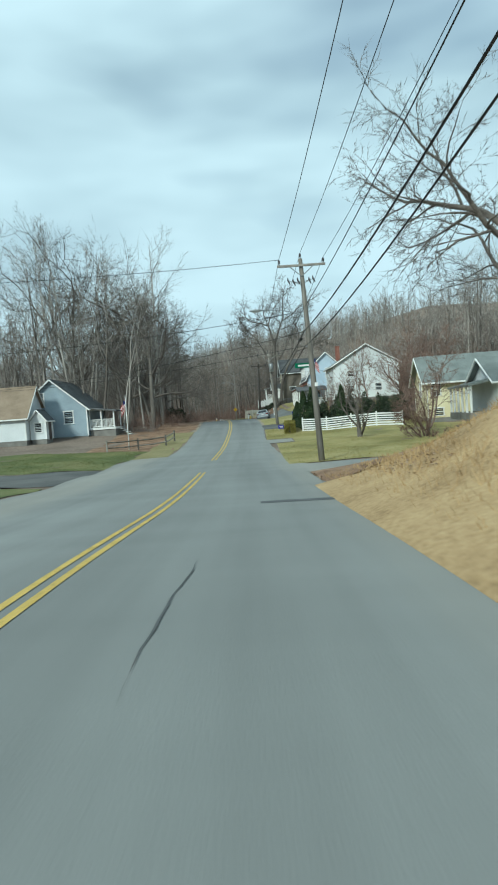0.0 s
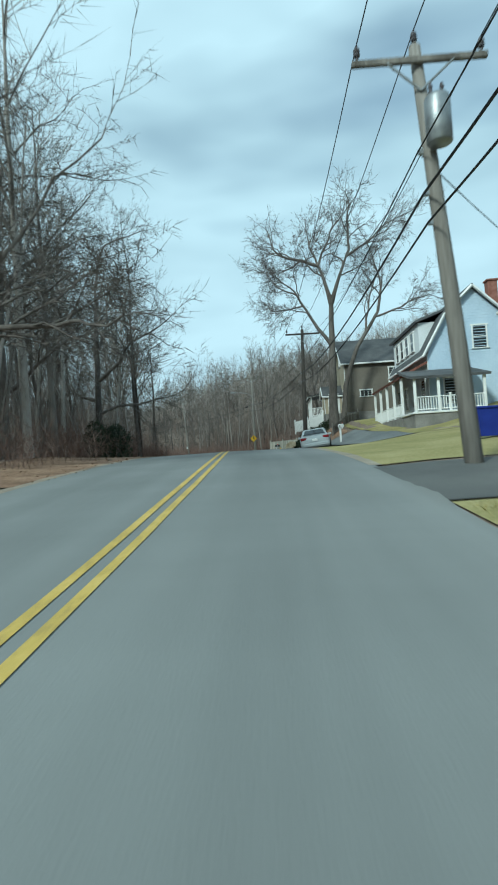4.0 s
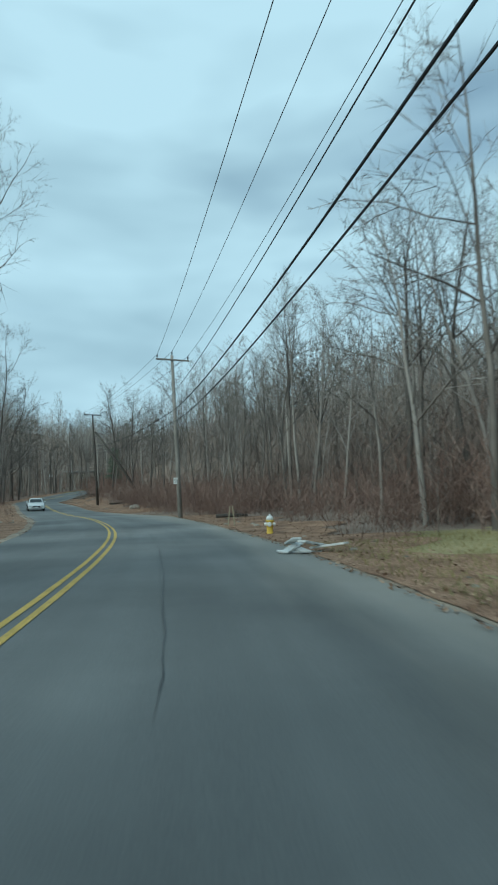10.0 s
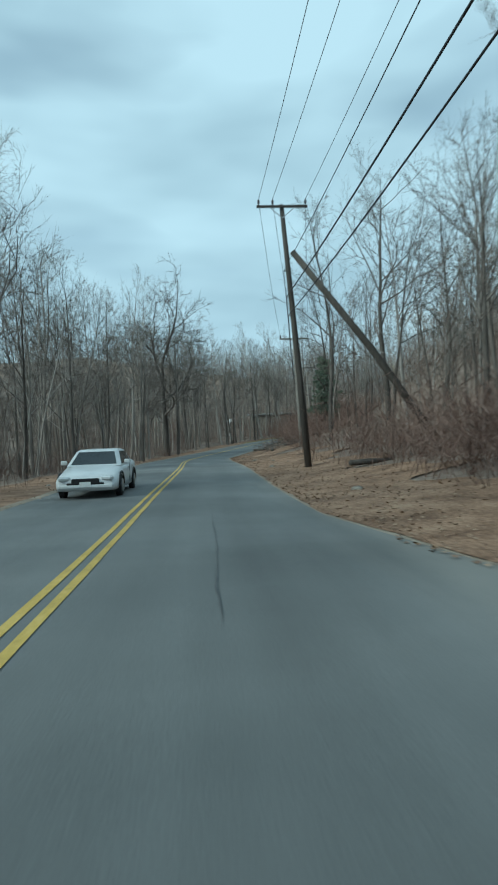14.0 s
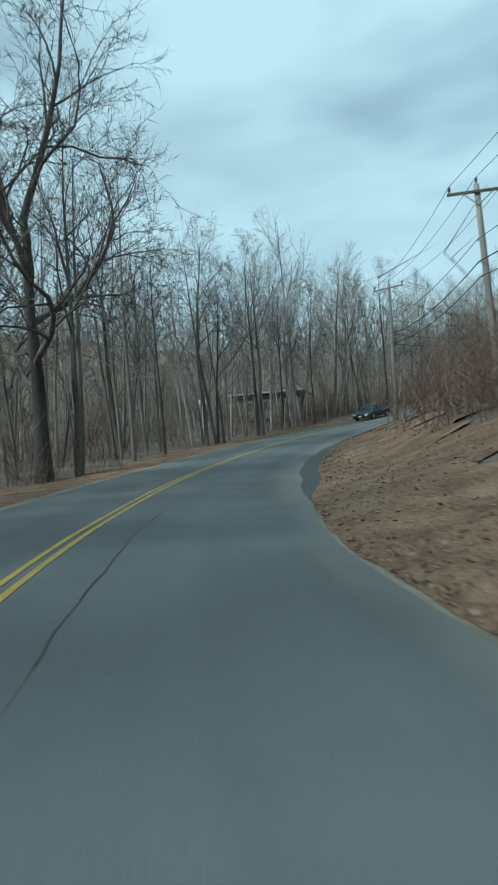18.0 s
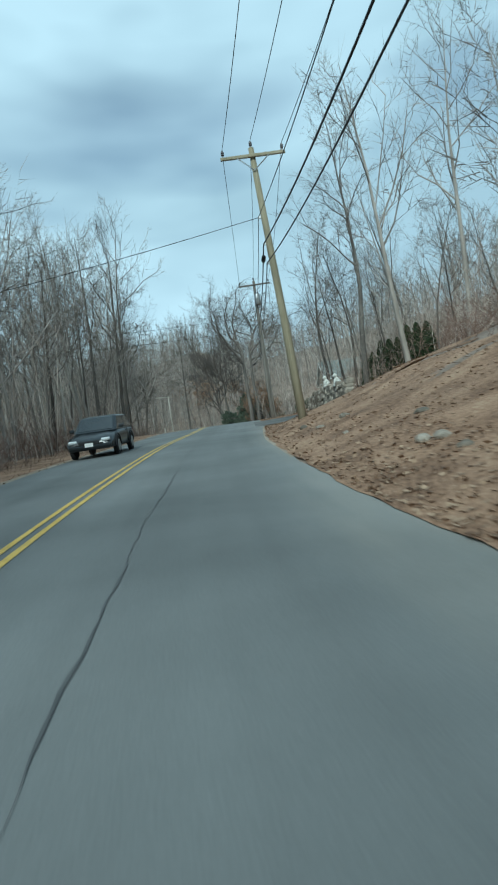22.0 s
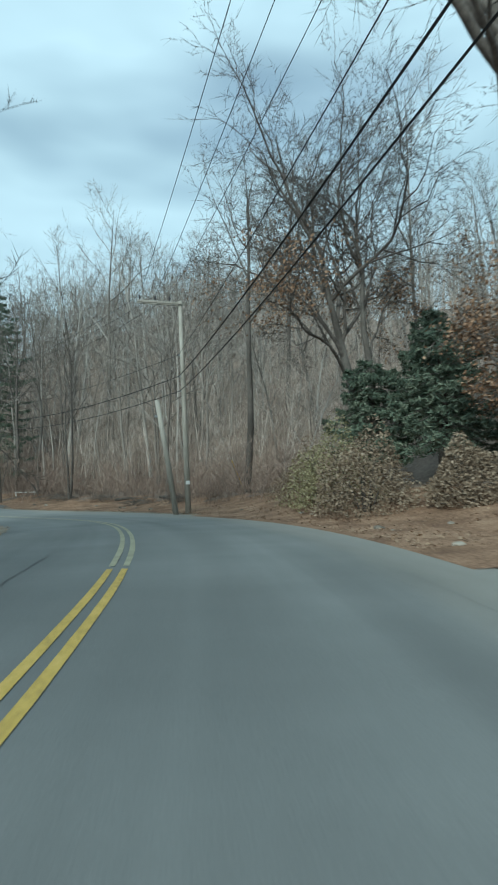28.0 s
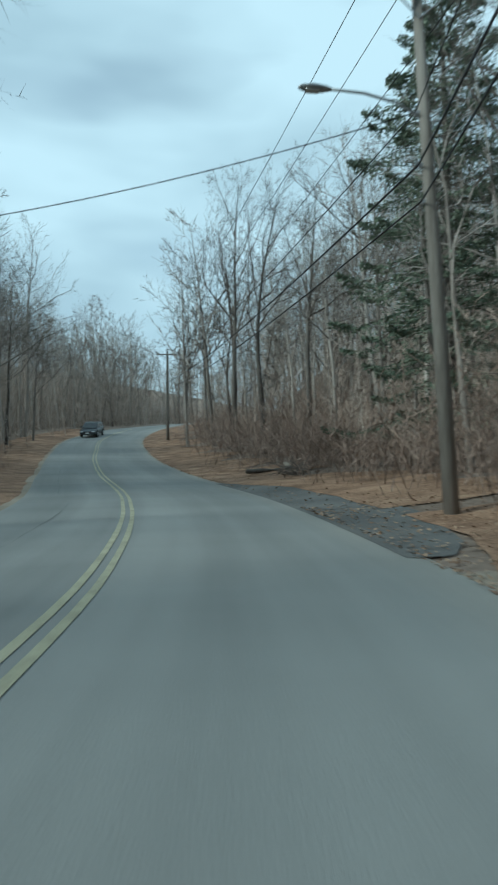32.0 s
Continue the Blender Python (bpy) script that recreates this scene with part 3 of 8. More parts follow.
def strip(name, s0, s1, d0, d1, lift, mat, label, category, step=1.5, kind="structure", ragged=0.0, on=ground_sd, group=""):
    """A sheet of ground cover or paving laid on the ground between two lines along the road."""
    s = np.arange(s0, s1 + step / 2, step)
    n = max(2, int(abs(d1 - d0) / 1.2) + 1)
    base = np.linspace(0, 1, n)
    wob = ragged * (np.sin(s * 1.1 + d0) * 0.6 + np.sin(s * 2.3 + d1) * 0.4)
    d = d0 + (d1 + wob[:, None] - d0) * base[None]
    v, f = ribbon(s, d, lambda S, D: on(S, D) + lift)
    return tagged(lane_map(part(name, array_mesh(name, v, f, True), mat)), label, category, group, kind)


# double yellow line, broken for the side street
for a, b, coat in ((-60, 26.2, YELLOW_PAINT), (34.2, 357.5, YELLOW_PAINT), (357.5, 470, YELLOW_WORN)):
    for k in (-0.11, 0.11):
        s = np.arange(a, b + 0.1, 1.0)
        mid = k + np.interp(s, [399, 410, 428, 445], [0, -0.36, -0.36, 0])
        v, f = ribbon(s, np.stack([mid - 0.05 - 0.004 * np.sin(s), mid + 0.05 + 0.004 * np.sin(1.7 * s)], 1), lambda S, D: surface(S, D) + 0.008)
        tagged(part("yellow_line", array_mesh("yellow_line", v, f), coat), "worn yellow painted centre line on asphalt", "road marking", "double yellow line", "structure")

# ---------------------------------------------------------------- trees
class Wood:
    """Grows branches as tapered tubes into vertex and quad lists."""

    def __init__(self, seed, least=0.005):
        self.r = random.Random(seed)
        self.sets = {"trunk": ([], []), "crown": ([], [])}
        self.tips = []
        self.least = least
        self.hull = None
        self.lift = 0.12

    def tube(self, key, pts, radii, sides):
        v, f = self.sets[key]
        n0 = len(v)
        if sides == 2 and len(pts) == 2:
            # the finest twig tapers to a point
            a = (pts[1] - pts[0]).cross(Vector((self.r.gauss(0, 1), self.r.gauss(0, 1), self.r.gauss(0, 0.5)))).normalized()
            v += [tuple(pts[0] + radii[0] * 1.3 * a), tuple(pts[0] - radii[0] * 1.3 * a), tuple(pts[1])]
            f.append((n0, n0 + 1, n0 + 2))
            return
        for i, p in enumerate(pts):
            d = (pts[min(i + 1, len(pts) - 1)] - pts[max(i - 1, 0)]).normalized()
            a = d.cross(Vector((0.36, 0.81, 0.46)) if sides > 2 else Vector((self.r.gauss(0, 1), self.r.gauss(0, 1), 0.3)) if i == 0 else a)
            if sides == 2 and i:
                a = d.cross(a)
            if a.length < 0.1:
                a = d.cross(Vector((1, 0, 0)))
            a.normalize()
            b = d.cross(a)
            if sides == 2:
                # a fine twig is a narrow strip
                v.append(tuple(p + radii[i] * 1.3 * a))
                v.append(tuple(p - radii[i] * 1.3 * a))
                continue
            for k in range(sides):
                w = 6.2832 * k / sides
                v.append(tuple(p + radii[i] * (math.cos(w) * a + math.sin(w) * b)))
        for i in range(len(pts) - 1):
            for k in range(sides if sides > 2 else 1):
                q = (n0 + i * sides + k, n0 + i * sides + (k + 1) % sides, n0 + (i + 1) * sides + (k + 1) % sides, n0 + (i + 1) * sides + k)
                f += [q[:3], (q[0], q[2], q[3])]

    def inside(self, p, d, length):
        """Shortens a branch that would leave the crown's rounded outline."""
        if self.hull is None:
            return length
        cx, cy, cz, rx, rz = self.hull
        if ((p.x - cx) ** 2 + (p.y - cy) ** 2) / rx ** 2 + (p.z - cz) ** 2 / rz ** 2 > 0.95:
            return length * 0.6
        for k in range(6):
            e = p + d * length
            if ((e.x - cx) ** 2 + (e.y - cy) ** 2) / rx ** 2 + (e.z - cz) ** 2 / rz ** 2 < 1.0:
                break
            length *= 0.8
        return length

    def limb(self, key, p, d, length, r0, r1, segs, sides, bend=0.18, lift=0.05):
        pts, radii = [p.copy()], [r0]
        d = d.normalized()
        for i in range(segs):
            d = (d + Vector((self.r.gauss(0, bend), self.r.gauss(0, bend), self.r.gauss(0, bend) + lift))).normalized()
            pts.append(pts[-1] + d * (length / segs))
            radii.append(r0 + (r1 - r0) * (i + 1) / segs)
        self.tube(key, pts, radii, sides)
        return pts, radii, d

    def side(self, d, angle):
        a = d.cross(Vector((self.r.gauss(0, 1), self.r.gauss(0, 1), self.r.gauss(0, 1)))).normalized()
        return (d * math.cos(angle) + a * math.sin(angle)).normalized()

    def fork(self, p, d, length, r, level, plan):
        """plan: rows of child count, length ratio, angle, segments, sides, for each level."""
        count, ratio, angle, segs, sides = plan[level]
        last = level == len(plan) - 1
        length = self.inside(p, d, length)
        pts, radii, end = self.limb("crown", p, d, length, r, r * (0.25 if last else 0.42), segs, sides, 0.2 + 0.04 * level, self.lift if level < 2 else self.lift * 0.3)
        if last:
            self.tips.append(pts[-1])
            return
        for k in range(count):
            u = 0.28 + 0.72 * (k + self.r.random() * 0.8) / count
            i = min(int(u * segs), segs - 1)
            w = u * segs - i
            at = pts[i].lerp(pts[i + 1], min(w, 1))
            along = (pts[i + 1] - pts[i]).normalized()
            self.fork(at, self.side(along, angle * self.r.uniform(0.6, 1.3)), length * ratio * self.r.uniform(0.7, 1.25) * (1.15 - 0.5 * u), max(radii[i] * 0.55, self.least), level + 1, plan)
        self.fork(pts[-1], end, length * ratio, max(r * 0.42, self.least), level + 1, plan)

    def arrays(self, key=None):
        out = []
        for k in (("trunk", "crown") if key is None else (key,)):
            out.append((np.array(self.sets[k][0], float).reshape(-1, 3), np.array(self.sets[k][1], int).reshape(-1, 3)))
        if key is not None:
            return out[0]
        n = len(out[0][0])
        return np.vstack([out[0][0], out[1][0]]), np.vstack([out[0][1], out[1][1] + n])


def slender(seed, height, radius, branches, plan, clear=0.4, lean=0.03, sides=7, segs=10, twin=False, least=0.005):
    """A tall woodland tree: one leading stem, its branches in the upper part."""
    w = Wood(seed, least)
    w.hull = (0, 0, height * (0.5 + clear * 0.5), height * 0.28, height * (0.56 - clear * 0.5))
    stems = [(Vector((0, 0, -0.3)), Vector((w.r.gauss(0, lean), w.r.gauss(0, lean), 1)), height, radius)]
    if twin:
        stems.append((Vector((0.2, 0.1, -0.3)), Vector((0.16, w.r.gauss(0, 0.1), 1)), height * 0.9, radius * 0.8))
    for p, d, h, r in stems:
        pts, radii, end = w.limb("trunk", p, d, h * 0.95, r, r * 0.08, segs, sides, 0.05, 0.015)
        for k in range(branches):
            u = clear + (1 - clear) * (k + w.r.random()) / branches
            i = min(int(u * segs), segs - 1)
            at = pts[i].lerp(pts[i + 1], u * segs - i)
            up = (pts[i + 1] - pts[i]).normalized()
            w.fork(at, w.side(up, w.r.uniform(0.4, 0.95)), h * (0.32 - 0.2 * (u - clear) / (1 - clear)) * w.r.uniform(0.6, 1.25), max(radii[i] * 0.5, 0.006), 0, plan)
    return w


def spreading(seed, height, radius, limbs, plan, fork_at=0.3, spread=0.55, lean=0.03, droop=0.0):
    """A wide oak or maple: a stout trunk that divides into big limbs."""
    w = Wood(seed, 0.008)
    w.hull = (0, 0, height * 0.52, height * 0.5, height * 0.54)
    pts, radii, end = w.limb("trunk", Vector((0, 0, -0.4)), Vector((w.r.gauss(0, lean), w.r.gauss(0, lean), 1)), height * fork_at + 0.4, radius * 1.25, radius * 0.85, 6, 10, 0.03, 0.02)
    for k in range(limbs):
        a = 6.283 * (k + w.r.uniform(-0.25, 0.25)) / limbs
        tilt = spread * w.r.uniform(0.6, 1.25) * (0.35 if k == 0 else 1)
        d = Vector((math.cos(a) * math.sin(tilt), math.sin(a) * math.sin(tilt), math.cos(tilt) - droop))
        w.fork(pts[-1] - end * 0.25 * k, d, height * (1 - fork_at) * 0.5 * w.r.uniform(0.85, 1.15), radius * w.r.uniform(0.5, 0.7), 0, plan)
    return w


NEAR_PLAN = [(5, 0.52, 0.75, 4, 4), (6, 0.55, 0.75, 3, 2), (6, 0.55, 0.75, 2, 2), (0, 0, 0, 1, 2)]
OAK_PLAN = [(6, 0.6, 0.7, 7, 7), (5, 0.6, 0.65, 4, 4), (5, 0.58, 0.7, 3, 2), (6, 0.55, 0.7, 2, 2), (0, 0, 0, 1, 2)]
YARD_PLAN = [(4, 0.6, 0.6, 4, 4), (4, 0.6, 0.6, 3, 2), (4, 0.55, 0.6, 2, 2), (4, 0.5, 0.6, 1, 2), (0, 0, 0, 1, 2)]
MID_PLAN = [(5, 0.52, 0.7, 3, 3), (7, 0.6, 0.8, 2, 2), (0, 0, 0, 1, 2)]
FAR_PLAN = [(5, 0.55, 0.65, 2, 2), (5, 0.6, 0.75, 1, 2), (0, 0, 0, 1, 2)]

NEAR = [slender(11 + k, h, r, n, NEAR_PLAN, c, tw) for k, (h, r, n, c, tw) in enumerate([(17, 0.17, 11, 0.38, 0.03), (19, 0.21, 12, 0.42, 0.03), (15, 0.13, 10, 0.36, 0.05), (21, 0.24, 12, 0.4, 0.03)])]
MID = [slender(31 + k, h, r, n, MID_PLAN, c, 0.04, 5, 6, least=0.009).arrays() for k, (h, r, n, c) in enumerate([(16, 0.14, 12, 0.3), (18, 0.16, 12, 0.35), (14, 0.1, 11, 0.3), (20, 0.2, 12, 0.38), (12, 0.075, 10, 0.25)])]
FAR = [slender(51 + k, h, r, n, FAR_PLAN, c, 0.05, 3, 4, least=0.015).arrays() for k, (h, r, n, c) in enumerate([(16, 0.16, 14, 0.2), (18, 0.2, 15, 0.25), (14, 0.14, 14, 0.15), (17, 0.15, 14, 0.15)])]


def tree_meshes(w, name):
    return [array_mesh(name + "_" + key, *w.arrays(key), True) for key in ("trunk", "crown")]


def tree(meshes, at, turn=0.0, scale=1.0, height=1.0, lean=(0, 0), label="bare leafless deciduous tree at the edge of the woods", group="roadside trees", name="tree", mats=None):
    m = Matrix.Translation(at) @ Matrix(((1, 0, lean[0], 0), (0, 1, lean[1], 0), (0, 0, 1, 0), (0, 0, 0, 1))) @ Matrix.Rotation(turn, 4, "Z") @ Matrix.Diagonal((scale, scale, scale * height, 1))
    ob = thing(name, Matrix.Identity(4), label, "tree", group)
    ob.matrix_basis = m
    for me, key, mat in zip(meshes, ("trunk", "crown"), mats or (BARK, TWIG)):
        part(key, me, mat, ob)
    return ob


NEAR_MESH = [tree_meshes(w, "near_tree") for w in NEAR]


def rows_of(n, s0, s1, d0, d1, seed, kinds, size=(0.8, 1.15), lean=0.04, clear=()):
    """Scatter rows between two lines along the road. clear: boxes s0, s1, d0, d1 to keep free."""
    r = np.random.RandomState(seed)
    s, d = r.uniform(s0, s1, n), r.uniform(d0, d1, n)
    for a, b, c, e in clear:
        keep = ~((s > a) & (s < b) & (d > c) & (d < e))
        s, d = s[keep], d[keep]
    x, y = place(s, d)
    z = ground_xy(x, y) if abs(d0) > 20 or abs(d1) > 20 else ground_sd(s, d)
    # nothing within reach of another bend of the road
    _, _, far = nearest(x, y)
    keep = far > (min(abs(d0), abs(d1)) - 0.5 if d0 * d1 > 0 else 7.5)
    m = len(s)
    rows = np.stack([r.randint(0, kinds, m), x, y, z - 0.1, r.uniform(0, 6.28, m), r.uniform(*size, m), r.uniform(0.9, 1.12, m), r.normal(0, lean, m), r.normal(0, lean, m)], 1)
    return rows[keep]


OPEN = [(-60, 64, -40, 0), (-60, 112, 0, 26), (114, 134, 0, 16), (306, 345, 0, 13), (345, 370, 0, 17), (346, 376, 0, 42), (284, 300, -31, -17), (222, 274, 0, 24), (274, 312, 0, 24)]
mid_rows = np.vstack([rows_of(190, 60, 470, -22, -8.0, 1, 5, (0.85, 1.25), clear=OPEN), rows_of(90, 222, 350, -15, -7.2, 11, 5, clear=OPEN), rows_of(140, 134, 460, 12, 24, 3, 5, clear=OPEN), rows_of(75, 415, 500, -40, -8, 14, 5), rows_of(70, 105, 262, -20, -7.5, 18, 5, (0.85, 1.25)), rows_of(60, 362, 420, 13, 50, 19, 5), rows_of(70, 222, 300, -45, -9, 20, 5, clear=OPEN), rows_of(34, 64, 112, -22, -9, 62, 5, (1.0, 1.35)), rows_of(26, 300, 346, -20, -8, 67, 5, (0.8, 1.15)), rows_of(36, 343, 378, 38, 75, 68, 5, (0.8, 1.1)), rows_of(14, 280, 304, -16.5, -9.5, 69, 5, (0.7, 1.1)), rows_of(70, 408, 485, -32, -8, 71, 5, (0.85, 1.15)), rows_of(45, 384, 428, 15, 42, 83, 5, (1.1, 1.45)), rows_of(60, 134, 205, 11, 26, 73, 5, (0.75, 1.1), clear=OPEN)])
# lower growth along three stretches
near_mid, side_mid, _ = nearest(mid_rows[:, 1], mid_rows[:, 2])
s_mid = ALONG[near_mid]
mid_rows[:, 5] *= np.where(side_mid < 0, np.where((s_mid > 120) & (s_mid < 210), 0.86, np.where((s_mid > 262) & (s_mid < 340), 0.88, 1.0)), np.where((s_mid > 138) & (s_mid < 228), 0.8, 1.0))
# trees here get the bark colours with shade painted in
brown = (s_mid > 112) & (s_mid < np.where(side_mid > 0, 262, 205))
for pick, coat, text in ((~brown, BARK_FAR, "dense bare grey-brown winter woodland behind the road"), (brown, BARK_SHADED, "dense bare woodland on the slope, its bark in shaded tones")):
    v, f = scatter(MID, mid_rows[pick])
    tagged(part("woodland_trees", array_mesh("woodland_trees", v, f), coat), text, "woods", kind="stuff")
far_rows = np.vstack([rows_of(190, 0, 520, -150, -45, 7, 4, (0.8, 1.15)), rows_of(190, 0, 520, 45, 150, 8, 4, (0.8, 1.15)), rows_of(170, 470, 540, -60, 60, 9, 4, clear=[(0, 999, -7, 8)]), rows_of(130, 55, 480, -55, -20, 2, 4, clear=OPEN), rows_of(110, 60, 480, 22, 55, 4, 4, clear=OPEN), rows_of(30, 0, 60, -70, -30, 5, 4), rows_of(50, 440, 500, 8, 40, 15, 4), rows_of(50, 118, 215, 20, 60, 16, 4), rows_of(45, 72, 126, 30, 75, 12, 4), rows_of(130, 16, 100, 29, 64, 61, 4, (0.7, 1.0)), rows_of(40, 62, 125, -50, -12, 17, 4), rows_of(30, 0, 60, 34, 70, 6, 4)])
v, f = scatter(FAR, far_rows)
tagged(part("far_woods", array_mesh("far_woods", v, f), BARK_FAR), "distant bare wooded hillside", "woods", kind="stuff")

# the skyline's trees
RIDGE = [slender(61 + k, h, r, 11, [(5, 0.5, 0.65, 2, 2), (0, 0, 0, 1, 2)], c, 0.06, 3, 3, least=0.03).arrays() for k, (h, r, c) in enumerate([(13, 0.16, 0.15), (15, 0.2, 0.2), (11, 0.14, 0.1), (14, 0.15, 0.15)])]
ridge_rows = np.vstack([rows_of(340, 0, 520, -165, -80, 41, 4, (0.8, 1.2)), rows_of(360, 0, 520, 80, 165, 42, 4, (0.8, 1.2)), rows_of(330, -10, 110, 40, 120, 43, 4, (0.8, 1.2)), rows_of(320, 505, 610, -170, 170, 44, 4, (0.8, 1.2)), rows_of(190, 105, 240, 45, 130, 47, 4, (0.8, 1.2)), rows_of(340, 280, 410, 42, 125, 48, 4, (0.8, 1.2)), rows_of(300, 330, 480, 55, 150, 74, 4, (0.8, 1.2))])
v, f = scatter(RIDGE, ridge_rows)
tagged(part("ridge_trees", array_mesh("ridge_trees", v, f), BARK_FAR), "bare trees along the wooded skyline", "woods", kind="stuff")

# saplings: thin upright stems that fill the woods
def saplings(seed, n, spread):
    w = Wood(seed)
    for k in range(n):
        p = Vector((w.r.uniform(-spread, spread), w.r.uniform(-spread, spread), -0.3))
        h = w.r.uniform(2.5, 8.5)
        pts, _, _ = w.limb("crown", p, Vector((w.r.gauss(0, 0.12), w.r.gauss(0, 0.12), 1)), h, 0.028, 0.01, 3, 2, 0.06, 0.0)
        for i in range(16):
            w.limb("crown", pts[1 + i % 3].lerp(pts[i % 3], w.r.random() * 0.8), w.side(Vector((0, 0, 1)), w.r.uniform(0.3, 1.1)), h * w.r.uniform(0.15, 0.4), 0.012, 0.006, 1, 2, 0.1, 0.0)
    return w.arrays("crown")


CLUMP = [saplings(90 + k, 12, 3.2) for k in range(4)]
clump_rows = np.vstack([rows_of(36, 298, 348, -22, -8.5, 65, 4, (0.6, 1.1), 0.05), rows_of(16, 324, 344, 14, 26, 66, 4, (0.5, 0.8), 0.05), rows_of(60, 63, 112, -32, -9, 63, 4, (0.6, 1.0), 0.05), rows_of(50, 274, 312, 20, 36, 64, 4, (0.7, 1.1), 0.05), rows_of(340, 60, 500, -34, -11, 31, 4, (0.7, 1.2), 0.05, OPEN), rows_of(320, 70, 500, 14, 36, 32, 4, (0.7, 1.2), 0.05, OPEN), rows_of(160, 0, 520, -90, -34, 33, 4, (1.0, 1.5), 0.05, OPEN), rows_of(160, 0, 520, 36, 90, 34, 4, (1.0, 1.5), 0.05, OPEN), rows_of(70, 66, 126, 30, 85, 50, 4, (1.0, 1.5), 0.05), rows_of(150, 104, 190, 20, 80, 38, 4, (0.9, 1.4), 0.05), rows_of(120, 415, 510, -45, -9, 39, 4, (0.9, 1.4), 0.05), rows_of(60, 430, 510, 12, 45, 40, 4, (0.9, 1.4), 0.05), rows_of(80, 356, 420, 13, 40, 49, 4, (0.7, 1.2), 0.05), rows_of(120, 330, 480, 40, 110, 37, 4, (1.0, 1.6), 0.05), rows_of(80, 408, 490, -30, -9, 75, 4, (0.7, 1.2), 0.05), rows_of(150, 245, 345, -80, -14, 79, 4, (0.7, 1.2), 0.05, [(282, 298, -34, -20)]), rows_of(60, 126, 170, 13, 34, 80, 4, (0.7, 1.1), 0.05, OPEN), rows_of(90, 0, 520, -150, -85, 35, 4, (1.3, 1.9), 0.05), rows_of(90, 0, 520, 85, 150, 36, 4, (1.3, 1.9), 0.05)])
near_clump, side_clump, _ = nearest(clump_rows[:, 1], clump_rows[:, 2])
# the farther stands take the copy lightened to look hazy
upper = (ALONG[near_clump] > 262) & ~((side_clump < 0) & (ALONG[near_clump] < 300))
# these saplings take the copy with shade painted into its colour
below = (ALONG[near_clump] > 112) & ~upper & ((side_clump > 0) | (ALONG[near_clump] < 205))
for pick, coat, text in ((~upper & ~below, UNDERSTORY, "thin grey-brown bare saplings filling the woods"), (below, UNDERSTORY_SHADED, "brown bare saplings filling the woods, in shaded tones"), (upper, UNDERSTORY_HAZY, "tan bare saplings filling the woods at the bend, paled as by haze")):
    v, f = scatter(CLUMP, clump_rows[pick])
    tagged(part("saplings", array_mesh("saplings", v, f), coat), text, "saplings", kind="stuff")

# single trees along the verge
r = random.Random(5)
for k in range(84):
    left = k % 2 == 0
    if left:
        s, d = 62 + (k // 2) * 9.6 + r.uniform(-4, 4), -r.uniform(5.8, 9.5)
    else:
        s = 138 + (k // 2) * 7.8 + r.uniform(-4, 4)
        d = float(edge_r(s)) + r.uniform(7.0, 11.0)
    if any(a < s < b and c < d < e for a, b, c, e in OPEN) or s > 470 or (left and s < 82) or (not left and 386 < s < 404):
        continue
    low = 0.72 if not left and s < 226 else 0.84 if left and (120 < s < 210 or 262 < s < 340) else 1.0
    tree(NEAR_MESH[k % 4], spot(s, d, 0.1), r.uniform(0, 6.28), low * r.uniform(0.85, 1.25), r.uniform(0.9, 1.1), (r.gauss(0, 0.035), r.gauss(0, 0.035)))

# a pair of pale stems by the last bend, and trees on the slope inside the long bend
for k, (s, d, sc, h) in enumerate(((398.6, 9.4, 0.6, 1.3), (399.0, 9.8, 0.56, 1.35))):
    tree(NEAR_MESH[(k * 2 + 1) % 4], spot(s, d, 0.1), 2.1 * k, sc, h, (0.01, 0.02 * k), "slim pale grey bare tree beside a leafy bank", "pale twin trees", mats=(BARK_FAR, TWIG))
for k, (s, d, sc) in enumerate(((229.5, 12.0, 0.75), (234, 14.5, 0.9), (241, 17.5, 0.85), (247, 16, 0.7), (238, 20, 0.95))):
    tree(NEAR_MESH[k % 4], spot(s, d, 0.1), k * 1.9, sc, 1.0, (0.03, -0.02), "bare grey tree on a brushy slope", "slope trees")

for k, (s, d, sc) in enumerate(((267, -7.6, 0.95), (269.5, -8.6, 1.05), (275, -8.2, 0.82), (279.5, -9.4, 0.85))):
    tree(NEAR_MESH[(k + 1) % 4], spot(s, d, 0.1), k * 2.3, sc, 1.0, (0.05, 0.03 - 0.02 * k), "tall bare dark tree beyond a strip of grass")
for k, (s, d, sc) in enumerate(((127, 18, 0.75), (130.5, 20.5, 0.85), (134, 17.5, 0.8), (138, 21, 0.9))):
    tree(NEAR_MESH[(k + 2) % 4], spot(s, d, 0.1), k * 1.7, sc, 0.9, (0.04 - 0.03 * k, 0.0), "bare grey tree behind a board fence", "fence trees")

# leaning young trees on the slope behind the stone wall
for k, (s, d, sc) in enumerate(((325, 15.5, 0.6), (328.5, 13.5, 0.7), (331, 17, 0.75), (334, 13.8, 0.65), (337, 16.5, 0.8), (340, 14, 0.6), (322, 20, 0.75), (335, 21, 0.85))):
    tree(NEAR_MESH[k % 4], spot(s, d, 0.1), k * 1.3, sc, 1.0, (-0.16 + 0.03 * (k % 3), 0.05), "slender bare tree leaning over a stone wall", "slope trees")


